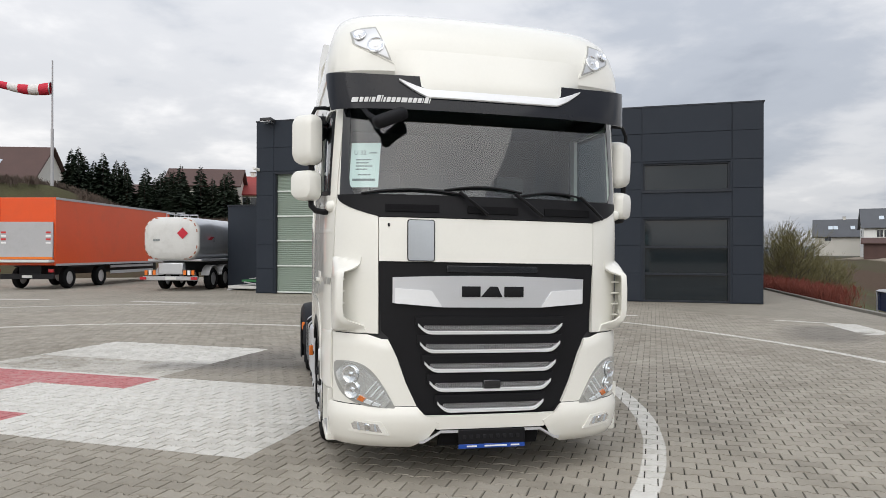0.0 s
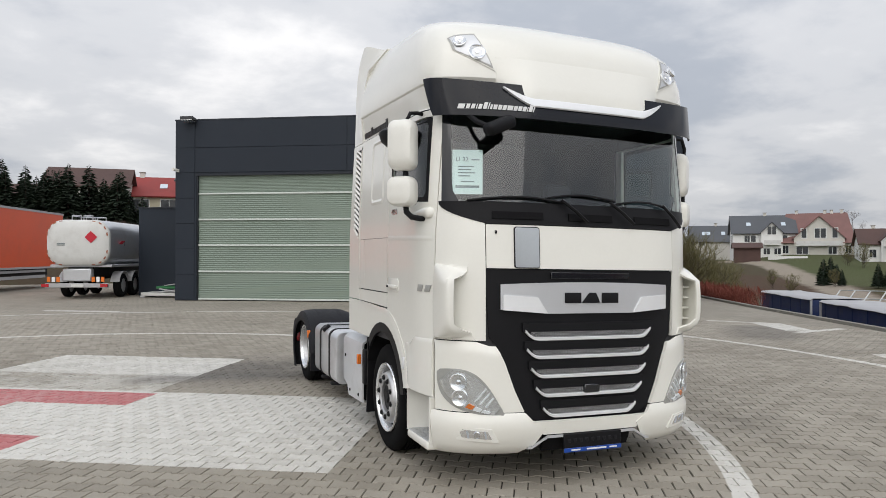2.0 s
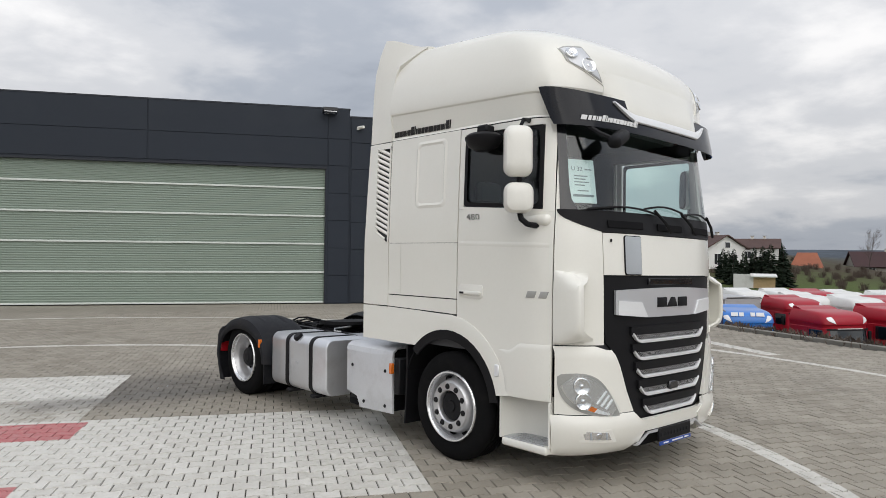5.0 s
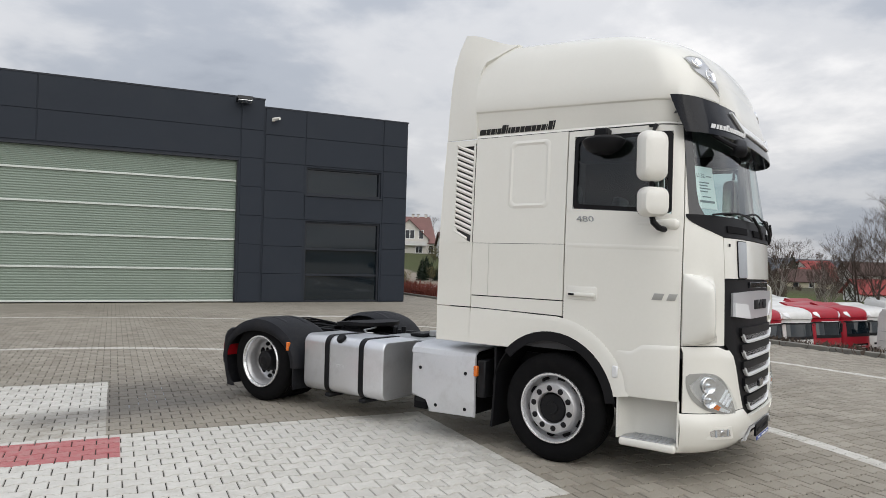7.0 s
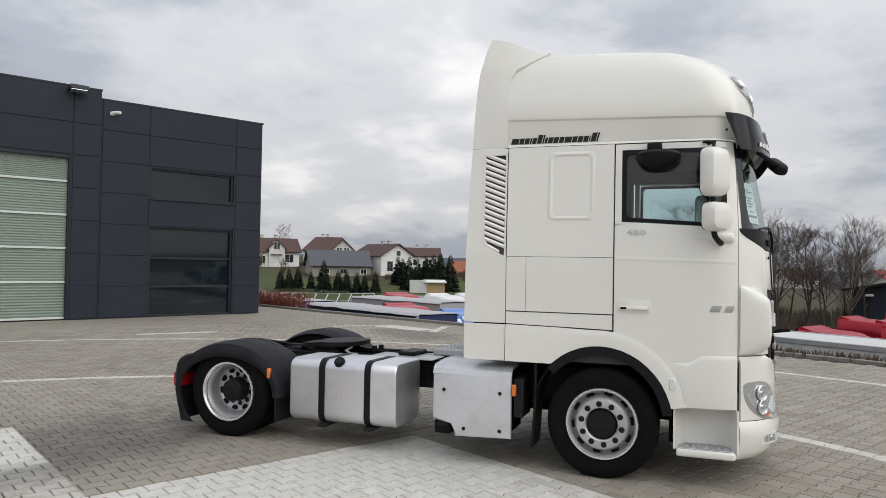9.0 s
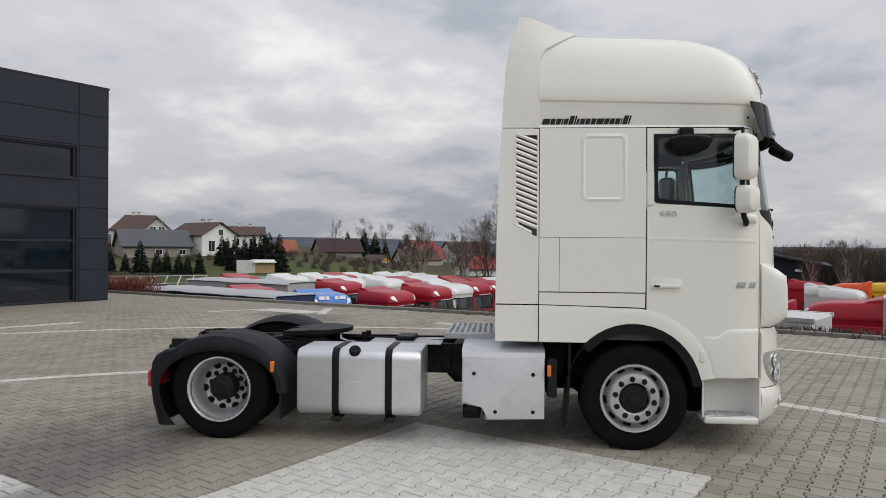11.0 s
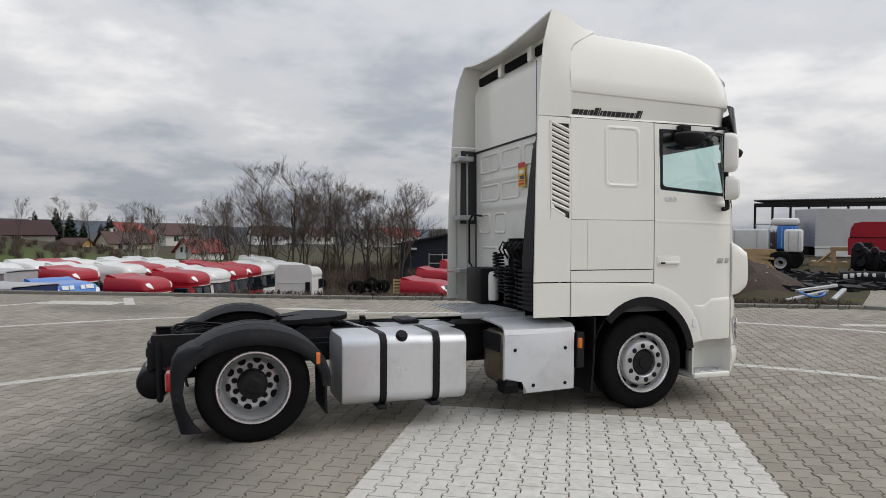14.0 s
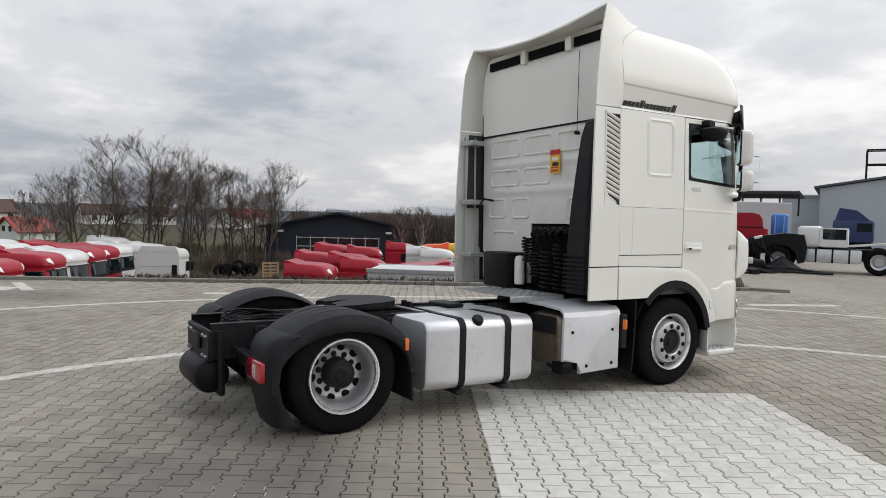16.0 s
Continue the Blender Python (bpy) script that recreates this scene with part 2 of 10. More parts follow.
M["navy"] = surface("navy_sideboard", (0.015, 0.03, 0.11), 0.5, 0, 0.15, 0.8, 25, dirt=((0.07, 0.07, 0.09), 0.4))
M["rust"] = surface("rusty_steel", (0.12, 0.06, 0.035), 0.8, 0.1, 0.3, 3, 30, bump=0.003)
M["wood"] = surface("raw_softwood", (0.42, 0.30, 0.16), 0.75, 0, 0.18, 4, 60, bump=0.002)
M["bark"] = surface("grey_brown_bark", (0.075, 0.06, 0.048), 0.95, 0, 0.3, 2, 20, bump=0.01)
M["birch"] = surface("pale_birch_bark", (0.36, 0.33, 0.29), 0.9, 0, 0.3, 4, 20, bump=0.005)
M["twig"] = surface("bare_twigs", (0.10, 0.075, 0.059), 0.95, 0, 0.25, 1, 10)
M["budding"] = surface("budding_twigs", (0.15, 0.135, 0.06), 0.95, 0, 0.25, 1, 10)
M["conifer"] = surface("dark_conifer_needles", (0.018, 0.032, 0.016), 0.9, 0, 0.4, 1.5, 15)
M["redtwig"] = surface("red_dogwood_twigs", (0.19, 0.05, 0.034), 0.9, 0, 0.3, 2, 20)
M["plaster"] = surface("pale_house_plaster", (0.62, 0.60, 0.55), 0.85, 0, 0.06, 0.4, 10)
M["whiteplaster"] = surface("white_house_plaster", (0.76, 0.76, 0.74), 0.85, 0, 0.05, 0.4, 10)
M["block"] = surface("bare_masonry", (0.30, 0.28, 0.24), 0.9, 0, 0.18, 0.8, 6, bump=0.01)
M["creamwall"] = surface("cream_plaster", (0.52, 0.48, 0.36), 0.85, 0, 0.06, 0.4, 10)
M["yellowwall"] = surface("ochre_boarding", (0.45, 0.29, 0.09), 0.8, 0, 0.12, 0.8, 10)
M["roofbrown"] = surface("dark_brown_tiles", (0.082, 0.045, 0.038), 0.75, 0, 0.2, 0.6, 8, bump=0.02)
M["roofgrey"] = surface("grey_roof_sheet", (0.085, 0.09, 0.10), 0.6, 0.1, 0.12, 0.4, 6)
M["roofred"] = surface("red_roof_tiles", (0.26, 0.04, 0.035), 0.7, 0, 0.18, 0.6, 8, bump=0.02)
M["rooforange"] = surface("orange_roof_tiles", (0.32, 0.11, 0.06), 0.75, 0, 0.2, 0.6, 8)
M["houseglass"] = surface("house_window_glass", (0.02, 0.025, 0.03), 0.08, 0, 0.1, 1, 10, coat=0.8)
M["sockred"] = surface("red_windsock_cloth", (0.55, 0.025, 0.05), 0.8, 0, 0.1, 2, 30)
M["sockwhite"] = surface("white_windsock_cloth", (0.72, 0.70, 0.68), 0.8, 0, 0.05, 2, 30)
M["tankermetal"] = surface("tanker_aluminium", (0.62, 0.63, 0.65), 0.3, 0.8, 0.06, 0.7, 30, dirt=((0.4, 0.39, 0.38), 0.3))
M["hazard"] = surface("hazard_red", (0.50, 0.01, 0.03), 0.45, 0, 0.05, 4, 30)
M["greenpaint"] = surface("green_machine_paint", (0.03, 0.17, 0.06), 0.5, 0, 0.1, 2, 30)
M["soil"] = surface("dug_soil", (0.055, 0.039, 0.029), 0.97, 0, 0.35, 1.2, 12, bump=0.05)
M["teal"] = surface("teal_tarpaulin", (0.16, 0.30, 0.28), 0.6, 0, 0.1, 1, 20)
M["hallgrey"] = surface("grey_hall_sheeting", (0.42, 0.46, 0.50), 0.5, 0.2, 0.08, 0.3, 8)
M["roofpink"] = surface("faded_pinkish_tiles", (0.20, 0.105, 0.095), 0.75, 0, 0.15, 0.6, 8, bump=0.02)
M["roofmaroon"] = surface("dark_maroon_tiles", (0.045, 0.018, 0.018), 0.75, 0, 0.2, 0.6, 8)
M["skylight"] = surface("roof_window_glass", (0.55, 0.62, 0.68), 0.1, 0, 0.03, 2, 20, coat=0.8)
# ---- mesh helpers ----
def finish(name, bm, material, parent=None, label="", smooth=True, angle=38, recalc=True):
    if recalc:
        bmesh.ops.recalc_face_normals(bm, faces=bm.faces)
    me = bpy.data.meshes.new(name)
    bm.to_mesh(me)
    bm.free()
    for mt in material if isinstance(material, (list, tuple)) else [material]:
        me.materials.append(M[mt] if isinstance(mt, str) else mt)
    if smooth and len(me.polygons):
        me.polygons.foreach_set("use_smooth", [True] * len(me.polygons))
        me.set_sharp_from_angle(angle=radians(angle))
    ob = new(name, me)
    if parent is not None:
        ob.parent = parent
    return tagged(ob, label)


def part(name, bm, material, parent, label="", **kw):
    """One mesh object under a thing or under a part."""
    return finish(name, bm, material, parent, label, **kw)


def thing(name, label, category, m=None, group="", kind=""):
    ob = tagged(new(name), label, category, group, kind)
    if m is not None:
        ob.matrix_basis = m
    return ob


def solo(name, bm, material, label, category, group="", kind="", m=None, **kw):
    ob = tagged(finish(name, bm, material, None, label, **kw), label, category, group, kind)
    if m is not None:
        ob.matrix_basis = m
    return ob


def bx(bm, x0, x1, y0, y1, z0, z1, bev=0.0, seg=1, m=None, mi=0):
    """A box with bevelled edges, added to bm."""
    t = bmesh.new()
    bmesh.ops.create_cube(t, size=1)
    bmesh.ops.transform(t, verts=t.verts, matrix=Matrix.LocRotScale(((x0 + x1) / 2, (y0 + y1) / 2, (z0 + z1) / 2), None, (abs(x1 - x0), abs(y1 - y0), abs(z1 - z0))))
    if bev:
        bmesh.ops.bevel(t, geom=list(t.edges), offset=bev, segments=seg, profile=0.5, affect="EDGES", clamp_overlap=True)
    merge(bm, t, m, mi)
    return bm


def merge(bm, t, m=None, mi=0):
    vs = [bm.verts.new(m @ v.co if m else v.co) for v in t.verts]
    t.verts.index_update()
    for f in t.faces:
        g = bm.faces.new([vs[v.index] for v in f.verts])
        g.material_index = mi
    t.free()
    return bm


def box(*a, **k):
    return bx(bmesh.new(), *a, **k)


def grid(bm, rows, close_u=False, mi=0):
    """Faces over rows of points. close_u joins each row's end to its start."""
    vr = [[bm.verts.new(p) for p in r] for r in rows]
    n = len(rows[0])
    for a, b in zip(vr, vr[1:]):
        for i in range(n if close_u else n - 1):
            j = (i + 1) % n
            bm.faces.new((a[i], a[j], b[j], b[i])).material_index = mi
    return vr


def sheet(bm, rows, thick, mi=0):
    """A panel of real thickness over rows of points: the face, its back and the rim."""
    R, n = len(rows), len(rows[0])
    P = [[Vector(p) for p in r] for r in rows]
    N = []
    for i in range(R):
        line = []
        for j in range(n):
            a, b = P[min(i + 1, R - 1)][j] - P[max(i - 1, 0)][j], P[i][min(j + 1, n - 1)] - P[i][max(j - 1, 0)]
            line.append(a.cross(b).normalized())
        N.append(line)
    f = [[bm.verts.new(p) for p in r] for r in P]
    k = [[bm.verts.new(p + q * thick) for p, q in zip(r, s)] for r, s in zip(P, N)]
    def q(*v):
        bm.faces.new(v).material_index = mi
    for i in range(R - 1):
        for j in range(n - 1):
            q(f[i][j], f[i][j + 1], f[i + 1][j + 1], f[i + 1][j])
            q(k[i][j], k[i + 1][j], k[i + 1][j + 1], k[i][j + 1])
    for i in range(R - 1):
        q(f[i][0], f[i + 1][0], k[i + 1][0], k[i][0])
        q(f[i][-1], k[i][-1], k[i + 1][-1], f[i + 1][-1])
    for j in range(n - 1):
        q(f[0][j], k[0][j], k[0][j + 1], f[0][j + 1])
        q(f[-1][j], f[-1][j + 1], k[-1][j + 1], k[-1][j])
    return bm


def lathe(bm, profile, seg=40, axis="x", at=(0, 0, 0), mi=0, closed=False):
    """profile: (radius, along) pairs turned round an axis through at."""
    rows = []
    for k in range(seg):
        a = 2 * math.pi * k / seg
        c, s = math.cos(a), math.sin(a)
        row = []
        for r, l in profile:
            p = {"x": (l, r * c, r * s), "y": (r * c, l, r * s), "z": (r * c, r * s, l)}[axis]
            row.append((p[0] + at[0], p[1] + at[1], p[2] + at[2]))
        rows.append(row)
    rows.append(rows[0])
    t = bmesh.new()
    grid(t, rows, close_u=closed)
    bmesh.ops.remove_doubles(t, verts=t.verts, dist=1e-5)
    return merge(bm, t, None, mi)


def rod(bm, a, b, r, seg=8, r2=None, mi=0):
    """A round bar from a to b, closed at both ends."""
    a, b = Vector(a), Vector(b)
    q = (b - a).to_track_quat("Z", "Y").to_matrix().to_4x4()
    t = bmesh.new()
    bmesh.ops.create_cone(t, cap_ends=True, segments=seg, radius1=r, radius2=r if r2 is None else r2, depth=(b - a).length)
    return merge(bm, t, Matrix.Translation((a + b) / 2) @ q, mi)


def pipe(bm, pts, r, seg=8, mi=0):
    """A tube along a line of points."""
    P = [Vector(p) for p in pts]
    rows = []
    up = Vector((0.13, 0.21, 0.97))
    for i, p in enumerate(P):
        d = (P[min(i + 1, len(P) - 1)] - P[max(i - 1, 0)]).normalized()
        u = d.cross(up).normalized() if abs(d.dot(up)) < 0.98 else d.cross(Vector((1, 0, 0))).normalized()
        v = d.cross(u)
        rows.append([p + (u * math.cos(2 * math.pi * k / seg) + v * math.sin(2 * math.pi * k / seg)) * r for k in range(seg)])
    vr = grid(bm, rows, close_u=True, mi=mi)
    bm.faces.new(vr[0][::-1]).material_index = mi
    bm.faces.new(vr[-1]).material_index = mi
    return bm


def prism(bm, poly, d, fn, bev=0.0, mi=0):
    """A polygon of (u, v) pairs pushed from depth d[0] to d[1]; fn(u, v, w) gives the place."""
    t = bmesh.new()
    a = [t.verts.new((u, v, d[0])) for u, v in poly]
    b = [t.verts.new((u, v, d[1])) for u, v in poly]
    n = len(poly)
    t.faces.new(a[::-1]); top = t.faces.new(b)
    for i in range(n):
        t.faces.new((a[i], a[(i + 1) % n], b[(i + 1) % n], b[i]))
    if bev:
        bmesh.ops.bevel(t, geom=list(top.edges), offset=bev, segments=2, profile=0.5, affect="EDGES", clamp_overlap=True)
    for v in t.verts:
        v.co = Vector(fn(*v.co))
    return merge(bm, t, None, mi)


def table(z, rows):
    """Smooth reading of rows (z, value...) at z."""
    if z <= rows[0][0]:
        return rows[0][1:]
    for a, b in zip(rows, rows[1:]):
        if z <= b[0]:
            k = (z - a[0]) / (b[0] - a[0])
            return tuple(p + (q - p) * k for p, q in zip(a[1:], b[1:]))
    return rows[-1][1:]


def span(a, b, n):
    return [a + (b - a) * i / (n - 1) for i in range(n)]


def rrect(w, h, r, k=5):
    """A rounded rectangle, w by h, about the origin."""
    out = []
    for cx, cy, a0 in ((w / 2 - r, h / 2 - r, 0), (-w / 2 + r, h / 2 - r, 90), (-w / 2 + r, -h / 2 + r, 180), (w / 2 - r, -h / 2 + r, 270)):
        for i in range(k + 1):
            a = radians(a0 + 90 * i / k)
            out.append((cx + r * math.cos(a), cy + r * math.sin(a)))
    return out

# ---- hall building ----
HALL = pose(-2.55, 22.98, 0, 0, 0, -29.77)      # x along the front, y into the building
hall = thing("hall_building", "anthracite clad workshop hall with a wide green sectional door", "building", HALL)
H1, H2, DEEP = 6.94, 6.69, 22.0
bm = bmesh.new()                                  # main block: walls round the door opening, 0.3 m thick
bx(bm, 0, 0.86, 0, 0.3, 0, H1)
bx(bm, 12.8, 13.62, 0, 0.3, 0, H1)
bx(bm, 0.86, 12.8, 0, 0.3, 4.86, H1)
bx(bm, 0, 0.3, 0.3, DEEP, 0, H1)
bx(bm, 0, 18.97, DEEP, DEEP + 0.3, 0, H2)
part("wall", bm, "clad", hall, smooth=False)
bm = bmesh.new()                                  # right block, set back 6 cm, with two window openings
F2 = 0.06
bx(bm, 13.62, 15.14, F2, F2 + 0.3, 0, H2)
bx(bm, 17.95, 18.97, F2, F2 + 0.3, 0, H2)
bx(bm, 15.14, 17.95, F2, F2 + 0.3, 4.76, H2)
bx(bm, 15.14, 17.95, F2, F2 + 0.3, 2.86, 3.80)
bx(bm, 18.67, 18.97, F2 + 0.3, DEEP, 0, H2)
part("wall", bm, "clad", hall, smooth=False)
part("roof", box(0.3, 13.5, 0.3, DEEP, H1 - 0.35, H1 - 0.15), "cladtrim", hall, smooth=False)
part("roof", box(13.5, 18.67, 0.36, DEEP, H2 - 0.35, H2 - 0.15), "cladtrim", hall, smooth=False)
bm = bmesh.new()
bx(bm, -0.02, 13.64, -0.025, 0.32, H1, H1 + 0.05)
bx(bm, -0.02, 0.32, 0.32, DEEP, H1, H1 + 0.05)
part("parapet_cap", bm, "cladtrim", hall, smooth=False)
bm = bmesh.new()
bx(bm, 13.64, 19.0, F2 - 0.025, F2 + 0.32, H2, H2 + 0.05)
bx(bm, 18.66, 19.0, F2 + 0.32, DEEP, H2, H2 + 0.05)
part("parapet_cap", bm, "cladtrim", hall, smooth=False)
# cladding panels: proud sheets with open joints
for x0, x1, zs, y in ((13.68, 15.08, (0.02, 0.98, 1.94, 2.9, 3.86, 4.82, 5.78, H2), F2), (18.01, 18.95, (0.02, 0.98, 1.94, 2.9, 3.86, 4.82, 5.78, H2), F2),
                      (15.1, 17.99, (4.82, 5.78, H2), F2), (15.1, 17.99, (2.9, 3.76), F2),
                      (0.02, 0.8, (0.02, 1.0, 1.98, 2.96, 3.94, 4.92, 5.88, H1), 0), (12.86, 13.6, (0.02, 1.0, 1.98, 2.96, 3.94, 4.92, 5.88, H1), 0),
                      (0.82, 6.83, (4.92, 5.88, H1), 0), (6.85, 12.84, (4.92, 5.88, H1), 0)):
    for a, b in zip(zs, zs[1:]):
        part("cladding_panel", box(x0 + 0.008, x1 - 0.008, y - 0.022, y, a + 0.008, b - 0.008, bev=0.006), "clad", hall, smooth=False)
# side wall panels on the free end of the right block
for k in range(4):
    part("cladding_panel", box(18.97, 18.99, 0.5 + k * 5.4, 5.8 + k * 5.4, 0.05, H2 - 0.02, bev=0.005), "clad", hall, smooth=False)
# sectional door: ribbed green slabs between pale rails
door = part("sectional_door", box(0.86, 12.8, 0.16, 0.2, 0.02, 4.86), "cladtrim", hall, "closed pale green sectional door with white rails", smooth=False)
zs = (0.06, 1.12, 2.13, 3.12, 4.12, 4.86)
for i, (a, b) in enumerate(zip(zs, zs[1:])):
    n = 12
    rows = []
    for k in range(n * 4 + 1):
        z = a + 0.035 + (b - a - 0.07) * k / (n * 4)
        rows.append([(0.9, 0.125 + (0.012 if k % 4 in (0, 1) else 0), z), (12.76, 0.125 + (0.012 if k % 4 in (0, 1) else 0), z)])
    bm = bmesh.new()
    sheet(bm, rows, 0.02)
    part("door_slab", bm, "greenpanel", door, smooth=False)
    part("door_rail", box(0.9, 12.76, 0.085, 0.16, a - 0.035, a + 0.03, bev=0.008), "whitetrim", door, smooth=False)
for x0, x1 in ((0.84, 0.9), (12.76, 12.82)):
    part("door_jamb", box(x0, x1, 0.02, 0.15, 0, 4.86, bev=0.006), "cladtrim", hall, smooth=False)
part("door_head", box(0.84, 12.82, -0.01, 0.15, 4.8, 4.88, bev=0.006), "cladtrim", hall, smooth=False)
# windows
for name, z0, z1, bars in (("window", 3.80, 4.76, ()), ("window", 0.0, 2.86, (0.96, 1.88))):
    win = part(name, box(15.2, 17.89, 0.22, 0.235, z0 + 0.05, z1 - 0.05), "windowglass", hall, "dark reflecting glazing", smooth=False)
    bm = bmesh.new()
    for x0, x1, a, b in ((15.14, 15.21, z0, z1), (17.88, 17.95, z0, z1), (15.21, 17.88, z0, z0 + 0.06), (15.21, 17.88, z1 - 0.06, z1)):
        bx(bm, x0, x1, 0.12, 0.26, a, b, bev=0.004)
    part("window_frame", bm, "cladtrim", win, smooth=False)
    for z in bars:
        part("glazing_bar", box(15.21, 17.88, 0.14, 0.25, z - 0.035, z + 0.035, bev=0.004), "cladtrim", win, smooth=False)
part("window_sill", box(15.1, 17.99, 0.0, 0.12, 3.74, 3.80, bev=0.006), "cladtrim", hall, smooth=False)
# low annex at the hall's end
annex = thing("annex_building", "low anthracite annex with a narrow dark door", "building", HALL)
bm = bmesh.new()
bx(bm, -3.2, -0.003, 2.8, 9.0, 0, 3.75)
part("wall", bm, "clad", annex, smooth=False)
part("parapet_cap", box(-3.23, -0.003, 2.77, 9.03, 3.75, 3.81), "cladtrim", annex, smooth=False)
part("door", box(-1.0, -0.2, 2.76, 2.8, 0.1, 2.3, bev=0.01), "cladtrim", annex, smooth=False)
part("glazing", box(-0.62, -0.34, 2.745, 2.76, 0.4, 2.1), "windowglass", annex, smooth=False)


def floodlight(x, z):
    ob = thing("floodlight", "black floodlight on the hall parapet", "lamp", HALL @ pose(x, -0.04, z, 0, 0, 0), group="hall floodlights")
    part("housing", box(-0.26, 0.26, -0.42, -0.06, 0.02, 0.16, bev=0.02, m=pose(0, 0, 0, -8, 0, 0)), "lampcase", ob)
    part("lens", box(-0.22, 0.22, -0.40, -0.1, 0.005, 0.02, m=pose(0, 0, 0, -8, 0, 0)), "reflector", ob)
    part("bracket", box(-0.05, 0.05, -0.12, 0.12, 0.04, 0.1, bev=0.01), "lampcase", ob)


floodlight(0.66, H1 - 0.12)
floodlight(12.9, H1 - 0.22)


def wall_camera(x, z, y, turn):
    ob = thing("security_camera", "white tubular security camera on the facade", "camera", HALL @ pose(x, y, z, 0, 0, turn))
    part("body", lathe(bmesh.new(), [(0, -0.34), (0.05, -0.34), (0.055, -0.3), (0.055, -0.08), (0.03, -0.05), (0, -0.05)], 16, "y", (0, 0, 0.02)), "whiteplastic", ob)
    part("bracket", box(-0.04, 0.04, -0.1, 0, -0.06, 0.06, bev=0.01), "whiteplastic", ob)


wall_camera(13.9, 6.3, F2 - 0.022, 35)
wall_camera(0.14, 5.0, -0.022, -10)

# ---- ground ----
PAD = (-1.87, -0.5)


def mask_half(nt, xy, nx, ny, c):
    """Signed distance to a line: nx * x + ny * y - c."""
    return nmath(nt, "SUBTRACT", nmath(nt, "ADD", nmath(nt, "MULTIPLY", xy[0], nx), nmath(nt, "MULTIPLY", xy[1], ny)), c)


def mask_rect(nt, p, a0, a1, b0, b1):
    """Distance inside a rectangle in the axes p = (a, b): positive inside."""
    ins = None
    for q, lo, hi in ((p[0], a0, a1), (p[1], b0, b1)):
        for d in (nmath(nt, "SUBTRACT", q, lo), nmath(nt, "SUBTRACT", hi, q)):
            ins = d if ins is None else nmath(nt, "MINIMUM", ins, d)
    return ins


def ndist(nt, sep, a, c):
    """Distance on the ground from the line between a and c."""
    ex, ey = c[0] - a[0], c[1] - a[1]
    L2 = ex * ex + ey * ey
    px, py = nmath(nt, "SUBTRACT", sep.outputs[0], a[0]), nmath(nt, "SUBTRACT", sep.outputs[1], a[1])
    u = nmath(nt, "ADD", nmath(nt, "MULTIPLY", px, ex / L2), nmath(nt, "MULTIPLY", py, ey / L2), clamp=True)
    dx, dy = nmath(nt, "SUBTRACT", px, nmath(nt, "MULTIPLY", u, ex)), nmath(nt, "SUBTRACT", py, nmath(nt, "MULTIPLY", u, ey))
    return nmath(nt, "SQRT", nmath(nt, "ADD", nmath(nt, "MULTIPLY", dx, dx), nmath(nt, "MULTIPLY", dy, dy)))


